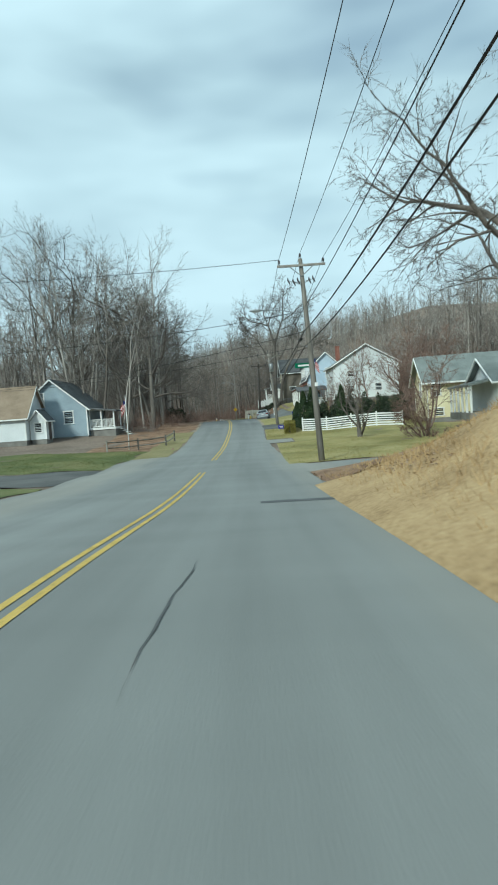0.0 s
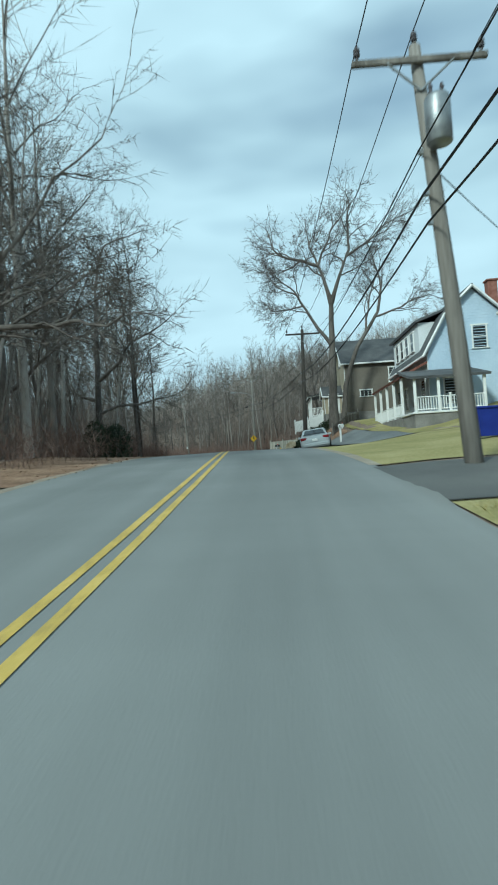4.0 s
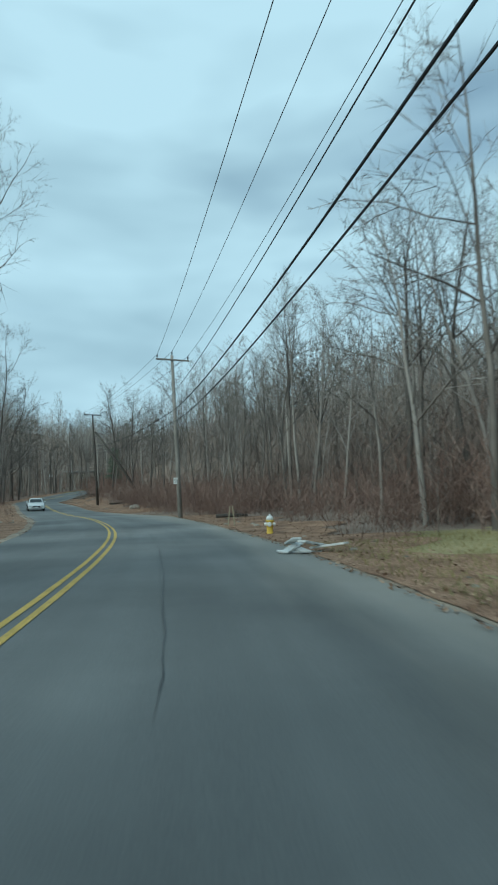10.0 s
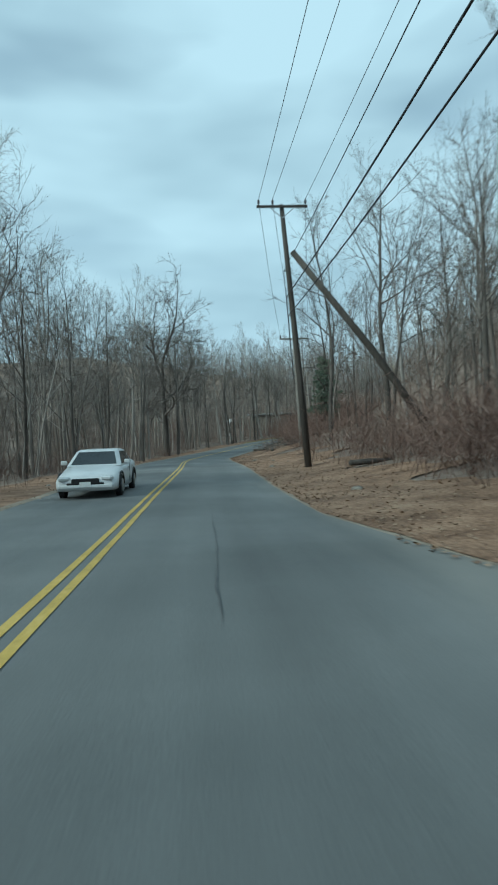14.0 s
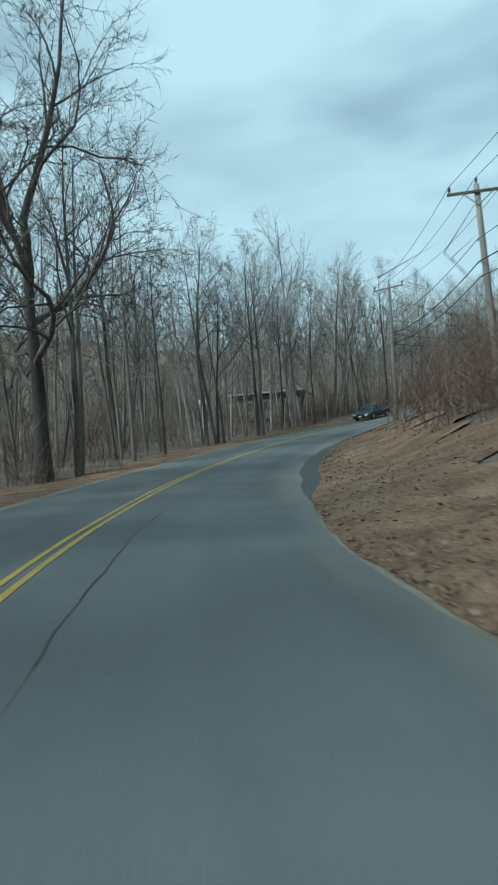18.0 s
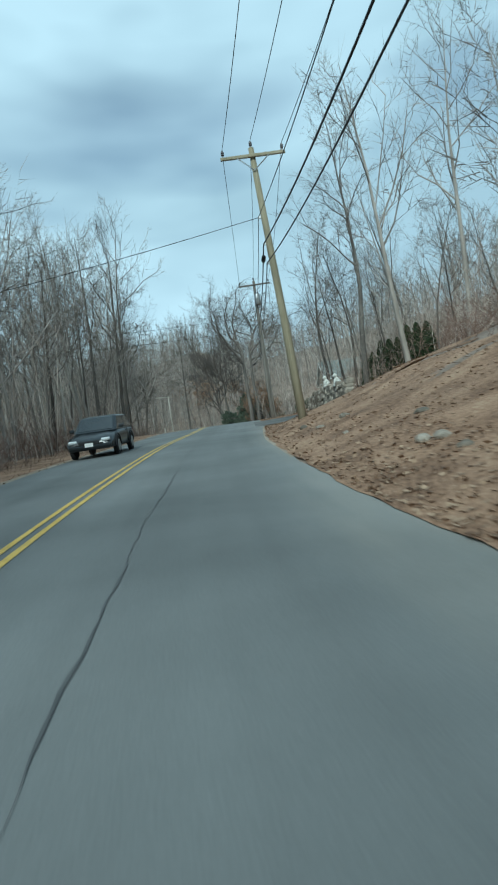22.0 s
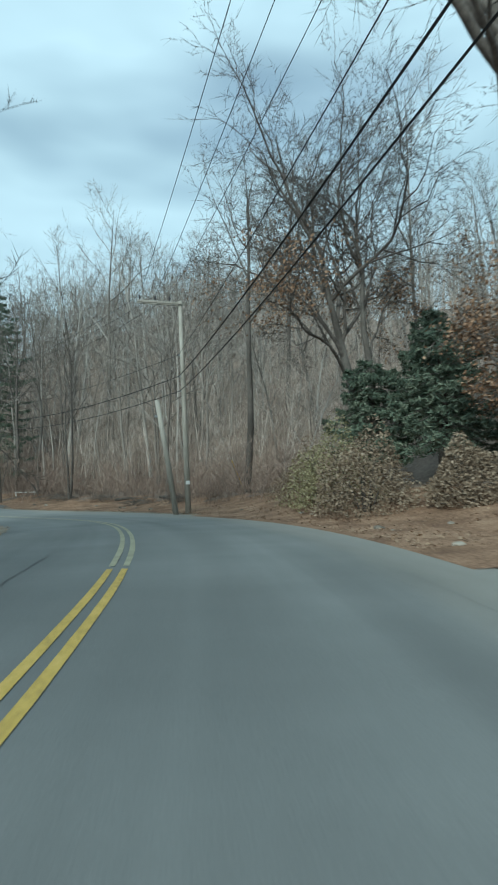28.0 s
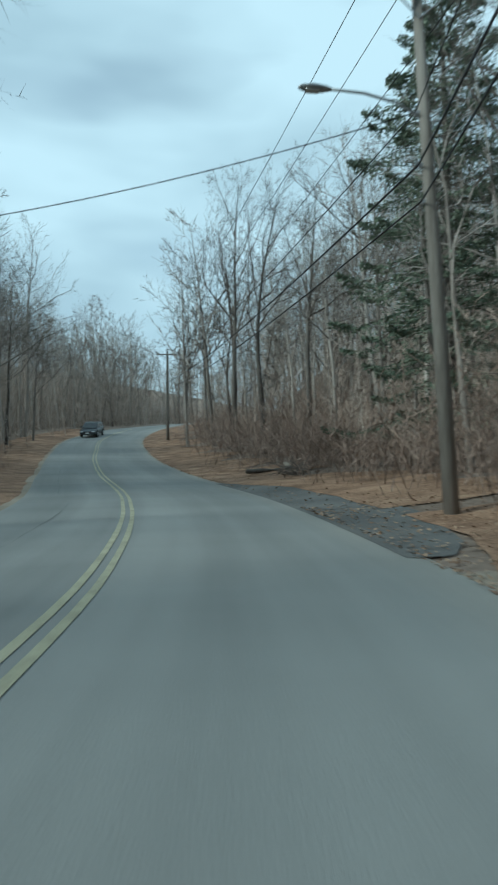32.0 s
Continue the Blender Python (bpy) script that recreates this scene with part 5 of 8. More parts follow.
def house(name, at, turn, w, d, eave, ridge, walls, roof, label, axis="y", gambrel=None, gable_mat=None, over=0.35, base=0.4):
    """A house whose middle stands at 'at'; w along x, d along y, the roof's ridge along an axis. Returns it and a frame for each face."""
    ob = thing(name, Matrix.Translation(at) @ Matrix.Rotation(turn, 4, "Z"), label, "house")
    frames = {}
    for key, (o, deg) in FACE.items():
        wide = w if key in ("front", "back") else d
        m = Matrix.Translation((o.x * w, o.y * d, 0)) @ Matrix.Rotation(radians(deg), 4, "Z")
        frames[key] = m
        gable = (key in ("front", "back")) == (axis == "y")
        outline = [(base, -wide / 2, wide / 2), (eave, -wide / 2, wide / 2)]
        if gable:
            if gambrel:
                outline += [(gambrel[1], -wide / 2 + gambrel[0], wide / 2 - gambrel[0])]
            outline += [(ridge, 0, 0)]
        part("wall", moved(clapboard(outline), m), (gable_mat if gable and gable_mat else walls), ob)
        part("corner_board", moved(Mesh().box((wide / 2 - 0.02, -0.022, (base + eave) / 2), (0.12, 0.05, eave - base), bevel=0.006), m), WHITE_PAINT, ob)
    part("foundation", Mesh().box((0, 0, base / 2 - 0.8), (w - 0.06, d - 0.06, base + 1.6)), FOUNDATION, ob)
    # roof
    half, run = (w / 2, d / 2) if axis == "y" else (d / 2, w / 2)
    L = run + over
    prof = [(half + over, eave - over * ((gambrel[1] - eave) / gambrel[0] if gambrel else (ridge - eave) / half) * (0.25 if gambrel else 1))]
    if gambrel:
        prof.append((half - gambrel[0], gambrel[1]))
    prof.append((0, ridge))
    for sgn in (-1, 1):
        for (x0, z0), (x1, z1) in zip(prof, prof[1:]):
            pts = [(sgn * x0, -L, z0 + 0.12), (sgn * x0, L, z0 + 0.12), (sgn * x1, L, z1 + 0.12), (sgn * x1, -L, z1 + 0.12)]
            if axis == "x":
                pts = [(y, x, z) for x, y, z in pts]
            part("roof", slab(*pts), roof, ob)
        for end in (-L, L):
            for (x0, z0), (x1, z1) in zip(prof, prof[1:]):
                a, b = Vector((sgn * x0, end, z0)), Vector((sgn * x1, end, z1))
                if axis == "x":
                    a, b = Vector((a.y, a.x, a.z)), Vector((b.y, b.x, b.z))
                part("rake_board", Mesh().tube([a, b], 0.085, 4), WHITE_PAINT, ob)
        e = Vector((sgn * prof[0][0], 0, prof[0][1]))
        c, sz = ((e.x, 0, e.z + 0.03), (0.12, 2 * L, 0.14)) if axis == "y" else ((0, e.x, e.z + 0.03), (2 * L, 0.12, 0.14))
        part("gutter", Mesh().box(c, sz, bevel=0.02), WHITE_PAINT, ob)
    return ob, frames


def at_wall(m, x, z):
    return m @ Matrix.Translation((x, 0, z))


def door(parent, m, mat, w=0.92, h=2.05):
    ob = part("door", moved(Mesh().box((0, -0.03, h / 2), (w, 0.06, h), bevel=0.01), m), mat, parent)
    fr = Mesh()
    for x in (-w / 2 - 0.06, w / 2 + 0.06):
        fr.box((x, -0.035, h / 2 + 0.03), (0.1, 0.08, h + 0.12), bevel=0.008)
    fr.box((0, -0.035, h + 0.06), (w + 0.22, 0.08, 0.11), bevel=0.008)
    part("door_frame", moved(fr, m), WHITE_PAINT, ob)
    part("door_handle", moved(Mesh().tube([(w * 0.38, -0.06, 0.98), (w * 0.38, -0.12, 0.98), (w * 0.26, -0.12, 0.98)], 0.014, 6), m), STEEL, ob)
    return ob


def railing(parent, a, b, h=0.95, gap=0.13, post=1.8, mat=None, pointed=False):
    """Posts, rails and balusters between two points, each a mesh of its own."""
    mat = mat or WHITE_PAINT
    a, b = Vector(a), Vector(b)
    n = max(1, round((b - a).length / post))
    turn = math.atan2((b - a).y, (b - a).x)
    for k in range(n + 1):
        p = a.lerp(b, k / n)
        q = Mesh().box(p + Vector((0, 0, h / 2 + 0.04)), (0.1, 0.1, h + 0.16), rz=turn, bevel=0.01)
        q.box(p + Vector((0, 0, h + 0.14)), (0.13, 0.13, 0.05), rz=turn, bevel=0.012)
        part("post", q, mat, parent)
    for z in ((0.12, h) if not pointed else (0.18, h * 0.8)):
        part("rail", Mesh().tube([a + Vector((0, 0, z)), b + Vector((0, 0, z))], 0.035, 4), mat, parent)
    m = int((b - a).length / gap)
    me = None
    for k in range(1, m):
        p = a.lerp(b, k / m)
        if me is None:
            me = Mesh().box((0, 0, h / 2), (0.055, 0.025, h - 0.1 if not pointed else h), bevel=0.006).data("baluster")
            me.materials.append(mat)
        o = new("baluster", me)
        o.parent = parent
        o.matrix_basis = Matrix.Translation(p) @ Matrix.Rotation(turn, 4, "Z")

# ---------------------------------------------------------------- ground covers
def cover(S, D):
    """Loose cover that thins out at the road's edge."""
    return np.maximum(ground_sd(S, D) + 0.012 + 0.03 * np.clip((np.abs(D) - edge_r(S)) / 0.6, 0, 1), np.where(np.abs(D) < edge_r(S) + 0.1, surface(S, D) + 0.002, -50))


def flush(S, D):
    """Paving that joins the road without a step."""
    return np.maximum(ground_sd(S, D) + 0.035, surface(S, D) - 0.006)


strip("grass_bank", -60, 17.2, 4.0, 17, 0.0, DRY_GRASS, "steep bank of dry yellow grass beside the road", "bank", 1.0, ragged=0.8, on=lambda S, D: np.maximum(ground_sd(S, D) + 0.02 + 0.09 * np.clip((D - 4.3) / 1.5, 0, 1), surface(S, D) + 0.002))
strip("leafy_bank", 16.8, 22.6, 4.5, 15, 0.03, LEAVES, "foot of a bank strewn with brown leaves", "bank", 0.8, ragged=0.8, on=lambda S, D: np.maximum(ground_sd(S, D) + 0.02 + 0.1 * np.clip((D - 4.7) / 1.5, 0, 1), surface(S, D) + 0.002))
strip("side_street", 23.0, 28.2, 3.8, 46, 0.0, ASPHALT, "pale worn asphalt side street", "street", 0.8, on=flush)
strip("lawn", 28.5, 45.0, 4.2, 30, 0.03, LAWN, "yellow-green winter lawn", "lawn", 1.2, ragged=0.3)
strip("lawn", 45.0, 48.9, 5.7, 30, 0.03, LAWN, "yellow-green winter lawn", "lawn", 1.3, ragged=0.3)
strip("driveway", 45.6, 48.6, 3.4, 5.6, 0.0, ASPHALT, "grey asphalt driveway", "driveway", 0.6, on=flush)
strip("lawn", 48.9, 57.1, 3.5, 30, 0.03, LAWN, "yellow-green winter lawn", "lawn", 1.2, ragged=0.3)
strip("driveway", 57.4, 61.6, 3.3, 26, 0.0, ASPHALT_OLD, "grey asphalt driveway", "driveway", 0.6, on=flush)
strip("lawn", 62.0, 75.4, 3.6, 22, 0.03, LAWN, "patchy brown and green sloping lawn", "lawn", 1.2, ragged=0.3)
strip("lawn", 75.4, 91, 9.4, 22, 0.03, LAWN, "patchy brown and green sloping lawn", "lawn", 1.2, ragged=0.5)
strip("parking_apron", 75.6, 91, 3.3, 9.2, 0.0, ASPHALT, "cracked asphalt parking apron at the roadside", "apron", 0.8, on=lambda S, D: np.where(D < edge_r(S) + 0.5, flush(S, D) + 0.008, ground_sd(S, D) + 0.08))
strip("lawn", 91.5, 100, 9.2, 20, 0.03, LAWN, "patchy brown and green sloping lawn", "lawn", 1.2)
strip("leafy_bank", 91.3, 109.4, 3.8, 9.0, 0.0, LEAVES, "bank covered with fallen brown leaves", "bank", 0.8, ragged=0.4, on=cover)
strip("driveway", 113.2, 118.0, 5.7, 26, 0.006, ASPHALT_OLD, "dark asphalt driveway", "driveway", 0.8, on=flush)
strip("driveway_apron", 109.6, 118.0, 3.9, 6.1, 0.0, ASPHALT, "asphalt apron at the mouth of a driveway", "apron", 0.6, on=flush)
strip("lawn", 118.0, 126.5, 5.2, 15, 0.03, OLIVE_GRASS, "olive-green roadside lawn before a board fence", "lawn", 1.2, ragged=0.5)
strip("lawn", 126.2, 136, 5.2, 15, 0.026, PATCHY, "patchy yellow-green roadside lawn with dead leaves", "lawn", 1.2, ragged=0.5)
strip("verge", 109.2, 113.5, 6.0, 15, 0.05, PATCHY, "patchy olive grass beside a driveway", "verge", 0.7, ragged=0.3)
strip("lawn", 12, 24, -30, -6.6, 0.03, GREEN_LAWN, "green front lawn", "lawn", 1.5, ragged=0.3)
strip("lawn", -60, 12, -30, -4.4, 0.03, GREEN_LAWN, "green front lawn", "lawn", 1.5, ragged=0.3)
strip("lawn", 33, 46, -30, -6.4, 0.03, GREEN_LAWN, "green front lawn", "lawn", 1.2, ragged=0.4)
strip("driveway", 24.6, 32.5, -30, -6.3, 0.035, ASPHALT_OLD, "grey asphalt driveway", "driveway", 1.0)
strip("road_apron", 12, 40, -6.3, -3.2, 0.0, ASPHALT, "worn asphalt apron widening the road", "apron", 1.0, on=flush)
strip("verge", 46, 62, -11.5, -4.3, 0.015, LEAVES, "leaf-strewn brown verge", "verge", 0.6, ragged=0.12)
strip("verge", 40, 60, -6.4, -3.85, 0.02, PATCHY, "narrow strip of patchy olive grass", "verge", 0.6, ragged=0.1)
for a, b, w in ((120, 160, 3.6), (175, 262.4, 5.0), (261.6, 309, 7.5), (359, 405, 5.6), (406, 470, 5.0)):
    s = np.arange(a, b + 0.1, 0.35)
    e = edge_r(s) - 0.02 + 0.05 * np.sin(s * 0.8 + a) * np.sin(s * 1.7) + 0.015 * np.sin(s * 5.1)
    # held back behind the black patch and the gravel pull-off
    e += np.interp(s, [238, 243, 260, 265], [0, 0.38, 0.42, 0]) + np.interp(s, [359, 364, 396, 399, 402, 413, 418], [0, 0.3, 0.3, 0, 1.2, 1.5, 0])
    u = np.array([0, 0.06, 0.2, 0.4, 0.7, 1.0])
    wob = 1 + 0.25 * np.sin(s * 0.9) + 0.15 * np.sin(s * 2.1)
    v, f = ribbon(s, e[:, None] + w * wob[:, None] * u[None], lambda S, D: np.maximum(ground_sd(S, D) + 0.04, surface(S, D) + np.where(D < edge_r(S) + 0.5, 0.006, -1)))
    tagged(part("leafy_verge", array_mesh("leafy_verge", v, f, True), LEAVES), "verge covered with fallen brown leaves", "verge", "leaf-strewn verges", "structure")
for a, b, sgn, w in ((62, 75, 1, 0.25), (118.5, 180, 1, 0.12), (178, 237, 1, 0.1), (292, 310, 1, 0.1), (360, 384, 1, 0.4), (384, 400, 1, 0.4), (60, 470, -1, 0.15), (321, 343, 1, 0.4), (356.8, 361, 1, 0.4), (418, 470, 1, 0.3)):
    s = np.arange(a, b + 0.1, 0.8)
    e = (edge_r(s) if sgn > 0 else np.full_like(s, EDGE_L)) - 0.1
    wob = w * (1 + 0.45 * np.sin(s * 0.7 + a) + 0.4 * np.sin(s * 1.9)) + 0.3
    # flush with the asphalt inside, sinking under the leaves outside
    z = lambda S, D: np.where(np.abs(D) < np.broadcast_to(e[:, None], D.shape) + 0.01, surface(S, D) + 0.003, np.maximum(ground_sd(S, D) + np.where(np.abs(D) > (e + 0.15 + wob * 0.7)[:, None], -0.02, 0.022), surface(S, D) + np.where(np.abs(D) > (e + 0.15 + wob * 0.7)[:, None], -0.05, 0.002)))
    v, f = ribbon(s, sgn * np.stack([e, e + 0.15, e + 0.15 + wob * 0.5, e + 0.15 + wob], 1), z)
    tagged(part("sandy_edge", array_mesh("sandy_edge", v, f, True), SAND), "sandy gravel edge of the road", "road edge", "sandy road edges", "structure")
strip("leafy_verge", 62, 282.5, -8.5, -3.8, 0.03, LEAVES, "verge covered with fallen brown leaves", "verge", 0.8, ragged=0.15, group="leaf-strewn verges")
strip("leafy_verge", 282.5, 470, -8.5, -3.8, 0.03, LEAVES, "verge covered with fallen brown leaves", "verge", 0.8, ragged=0.15, group="leaf-strewn verges")
strip("lawn", 268, 290, -5.6, -3.75, 0.045, PATCHY, "thin strip of olive grass along the road", "verge", 0.8, ragged=0.25)
strip("driveway", 343.4, 356.4, 4.0, 40, 0.0, ASPHALT, "grey asphalt driveway climbing between banks", "driveway", 0.9, on=flush)
strip("driveway", 311.5, 320.5, 3.9, 9.0, 0.035, ASPHALT_OLD, "short asphalt pull-off", "driveway", 0.9)
strip("leafy_bank", 320.8, 343.1, 4.4, 18, 0.0, LEAVES, "bank covered with fallen brown leaves", "bank", 1.0, ragged=0.8, on=cover)
strip("leafy_bank", 356.2, 376, 5.0, 13, 0.0, LEAVES, "bank covered with fallen brown leaves", "bank", 1.0, ragged=0.8, on=cover)
strip("grass_slope", 303, 330, 9.9, 23, 0.035, DRY_GRASS, "sloping dry lawn above the stone wall", "lawn", 1.2)

# tar lines that seal the lane's crack
def tar_line(knots, w=0.0095):
    """knots: rows of distance along the road and across it."""
    k = np.array(knots, float)
    s = np.arange(k[0, 0], k[-1, 0], 0.2)
    seed = k[0, 0]
    wob = 0.018 * np.sin(s * 1.3 + seed * 2) + 0.012 * np.sin(s * 4.1 + seed) + 0.006 * np.sin(s * 9.7)
    wid = w * np.maximum(0.75 + 0.35 * np.sin(s * 0.9 + seed) + 0.3 * np.sin(s * 3.3) + 0.25 * np.sin(s * 11.0), 0.1) * np.clip((s - s[0]) / 0.8, 0.1, 1) * np.clip((s[-1] - s) / 0.8, 0.1, 1)
    mid = np.interp(s, k[:, 0], k[:, 1]) + wob
    v, f = ribbon(s, np.stack([mid - wid, mid + wid], 1), lambda S, D: surface(S, D) + 0.009)
    tagged(part("crack_seal", array_mesh("crack_seal", v, f), TAR), "dark tar seal over a crack in the asphalt", "crack seal", "crack seals", "structure")


for knots in (((2.9, 1.4), (4.4, 1.41), (6.6, 1.48)), ((42.3, 1.38), (46, 1.25), (51, 1.03)), ((76, 1.57), (83, 1.53), (89, 1.27), (101, 1.38), (107, 1.5)), ((110, 1.85), (120, 2.1)), ((121.5, 1.72), (125, 1.6), (136, 1.37), (142, 1.36)), ((149.5, 2.05), (160, 2.42)), ((176, 1.6), (183, 1.7)), ((227, 0.9), (238, 1.05)), ((268, 1.52), (272, 1.7), (276, 2.0)), ((281, 1.42), (292, 1.55)), ((293.5, 1.42), (299, 1.48)), ((306, 1.46), (315, 1.6)), ((345, -1.38), (360, -1.4)), ((402, -1.95), (412, -2.0)), ((414, -2.5), (430, -2.5))):
    tar_line(knots)
# a narrow dark band across the right lane
v, f = ribbon(np.array([12.9, 13.15, 13.4]), np.stack([np.full(3, 2.3), np.full(3, 4.5)], 1), lambda S, D: surface(S, D) + 0.006)
tagged(part("dark_patch", array_mesh("dark_patch", v, f), TAR), "dark narrow band across a lane", "asphalt patch", kind="structure")
# new black patch along the inner edge of the bend
s = np.arange(238, 264.5, 0.8)
wid = 0.42 * np.sin(np.pi * np.clip((s - 238) / 26.5, 0, 1)) ** 0.6 + 0.03 + 0.05 * np.sin(s * 1.1)
v, f = ribbon(s, np.stack([edge_r(s) - 0.02 - 0.7 * wid, edge_r(s) + 0.05 + wid * 0.5, edge_r(s) + 0.1 + wid], 1), lambda S, D: np.maximum(surface(S, D) + 0.007, ground_sd(S, D) + 0.02))
tagged(part("dark_patch", array_mesh("dark_patch", v, f), TAR), "black new asphalt patch along the road's edge", "asphalt patch", kind="structure")

# dark gravel where cars pull off
s = np.arange(401, 418, 0.7)
wid = 1.75 * np.sin(np.pi * np.clip((s - 401) / 17.5, 0, 1)) ** 0.55 + 0.06 * np.sin(s * 1.9)
v, f = ribbon(s, np.stack([edge_r(s) - 0.35 + 0 * s, edge_r(s) + 0.2, edge_r(s) + 0.25 + wid * 0.5, edge_r(s) + 0.3 + wid], 1), lambda S, D: np.maximum(np.where(D < edge_r(S) + 0.25, surface(S, D) + 0.006, -50), ground_sd(S, D) + 0.03))
tagged(part("gravel_pull_off", array_mesh("gravel_pull_off", v, f, True), ASPHALT_OLD), "dark gravel pull-off beside the road", "pull-off", kind="structure")

# ---------------------------------------------------------------- left: grey house, flagpole, rail fence
gz = float(ground_xy(-19, 56)[0])
grey, fr = house("house", (-20.2, 62.2, gz), 0, 7.0, 7.4, 3.3, 6.3, SIDING_GREY, ROOF_GREY, "blue-grey clapboard house with a dark roof and white trim", axis="y")
window(grey, at_wall(fr["front"], 1.6, 1.75), 0.95, 1.25)
window(grey, at_wall(fr["front"], -1.2, 4.0), 0.8, 1.0)
window(grey, at_wall(fr["front"], -1.4, 1.75), 0.95, 1.25)
porch = part("porch_floor", Mesh().box((4.9, -1.6, 1.0), (2.8, 3.4, 0.22), bevel=0.02), WHITE_PAINT, grey)
part("porch_roof", slab((3.4, -3.6, 3.3), (6.5, -3.6, 2.85), (6.5, 0.4, 2.85), (3.4, 0.4, 3.3)), ROOF_GREY, grey)
part("porch_skirt", Mesh().box((4.9, -1.6, 0.35), (2.6, 3.2, 1.1)), FOUNDATION, grey)
for x, y in ((6.1, -3.2), (6.1, -0.2), (4.8, -3.2), (3.6, -3.2)):
    part("porch_post", Mesh().box((x, y, 2.0), (0.14, 0.14, 1.85), bevel=0.015), WHITE_PAINT, grey)
railing(grey, (3.6, -3.2, 1.1), (6.1, -3.2, 1.1), 0.85)
for k in range(4):
    part("step", Mesh().box((6.6 + 0.28 * k, -1.6, 0.88 - 0.2 * k), (0.3, 1.3, 0.08), bevel=0.01), WHITE_PAINT, grey)
wing, fw = house("house", (-24.6, 56.6, gz), 0, 6.6, 5.4, 2.75, 5.6, SIDING_WHITE, ROOF_TAN, "white clapboard house wing with a tan shingle roof", axis="x")
window(wing, at_wall(fw["front"], -0.6, 1.2), 0.9, 1.1)
window(wing, at_wall(fw["right"], 0.6, 1.2), 0.8, 1.1)
entry, fe = house("entry_porch", (-20.4, 55.6, gz), 0, 1.5, 1.8, 2.3, 3.2, SIDING_WHITE, ROOF_GREY, "small white gabled entry porch", axis="y", over=0.2)
window(entry, at_wall(fe["front"], 0, 1.1), 0.7, 0.9)
door(entry, at_wall(fe["right"], 0, 0.35), DOOR_DARK, 0.85, 1.8)

fz = float(ground_xy(-10.45, 48.35)[0])
flag_red = material("flag_red", [(0.3, 0.03, 0.035), (0.45, 0.05, 0.055)], 3, 0.8, 0.1, 20)
flag_white = material("flag_white", [(0.6, 0.58, 0.57), (0.75, 0.73, 0.72)], 3, 0.8, 0.1, 20)
flag_blue = material("flag_blue", [(0.02, 0.025, 0.09), (0.03, 0.04, 0.14)], 3, 0.8, 0.1, 20)


def flag(parent, top, length, drop, out):
    """A limp striped flag that hangs from a point."""
    for k in range(7):
        m = Mesh()
        for i in range(8):
            u = i / 7
            x = out * u * length * 0.45
            sway = 0.06 * math.sin(5 * u + k)
            z = -k * drop / 7 - u * length * 0.75
            for dz in (0, -drop / 7):
                for t in (-0.004, 0.004):
                    m.v.append((top[0] + x + 0.03 * k * 0.3 * u, top[1] + sway + t, top[2] + z + dz))
        for i in range(7):
            a, b = i * 4, i * 4 + 4
            m.f += [(a, b, b + 2, a + 2), (a + 1, a + 3, b + 3, b + 1), (a, a + 1, b + 1, b), (a + 2, b + 2, b + 3, a + 3)]
        part("flag_stripe", m, flag_red if k % 2 == 0 else flag_white, parent)
    part("flag_canton", Mesh().box((top[0] + 0.1 * out * length, top[1], top[2] - drop * 0.3 - 0.1), (0.16 * length, 0.03, drop * 0.5), bevel=0.004), flag_blue, parent)


pole = thing("flagpole", (-10.45, 48.35, fz), "white flagpole with a limp striped flag on the lawn", "flagpole")
part("staff", Mesh().tube([(0, 0, -0.3), (0, 0, 2.3), (0, 0, 4.5)], [0.045, 0.04, 0.025], 10), WHITE_PAINT, pole, smooth=True)
part("finial", Mesh().lathe([(0.01, 0), (0.05, 0.03), (0.055, 0.06), (0.03, 0.1), (0.005, 0.11)], 10, Matrix.Translation((0, 0, 4.48))), STEEL, pole)
flag(pole, (-0.03, 0, 4.3), 1.0, 0.75, -1)


def rail_fence(points, label, rails=2, h=1.0, mat=None):
    ob = thing("rail_fence", (points[0][0], points[0][1], float(ground_xy(*points[0])[0])), label, "fence")
    prev = None
    for x, y in points:
        p = Vector((x - points[0][0], y - points[0][1], float(ground_xy(x, y)[0]) - ob.location.z))
        part("post", Mesh().box(p + Vector((0, 0, h / 2 - 0.1)), (0.13, 0.13, h + 0.2), rz=0.3, bevel=0.02), mat or POLE_WOOD, ob)
        if prev:
            for k in range(rails):
                z = h * (0.35 + 0.45 * k)
                part("rail", Mesh().tube([prev + Vector((0, 0, z)), prev.lerp(p, 0.5) + Vector((0, 0, z - 0.03)), p + Vector((0, 0, z + 0.02))], [0.05, 0.06, 0.05], 6), mat or POLE_WOOD, ob)
        prev = p
    return ob


rail_fence([(-11.8, 46.2), (-9.6, 48.0), (-7.6, 50.4), (-7.2, 53.2)], "weathered brown split-rail fence on the lawn")

# ---------------------------------------------------------------- right: cream house, white board fence, hedges
cz = float(ground_xy(20, 60)[0])
cream, fc = house("house", (19.4, 51.6, -1.75), radians(-8), 7.4, 7.0, 3.6, 5.8, SIDING_CREAM, ROOF_GREEN, "cream clapboard house with a grey-green roof", axis="x", over=0.5)
window(cream, at_wall(fc["front"], -3.0, 2.3), 0.75, 1.2, grid=(2, 2))
window(cream, at_wall(fc["front"], 0.2, 2.3), 1.2, 1.2, grid=(3, 2))
window(cream, at_wall(fc["front"], -2.8, 0.6), 0.7, 0.6)
window(cream, at_wall(fc["left"], 0, 2.3), 1.2, 1.2, grid=(3, 2))


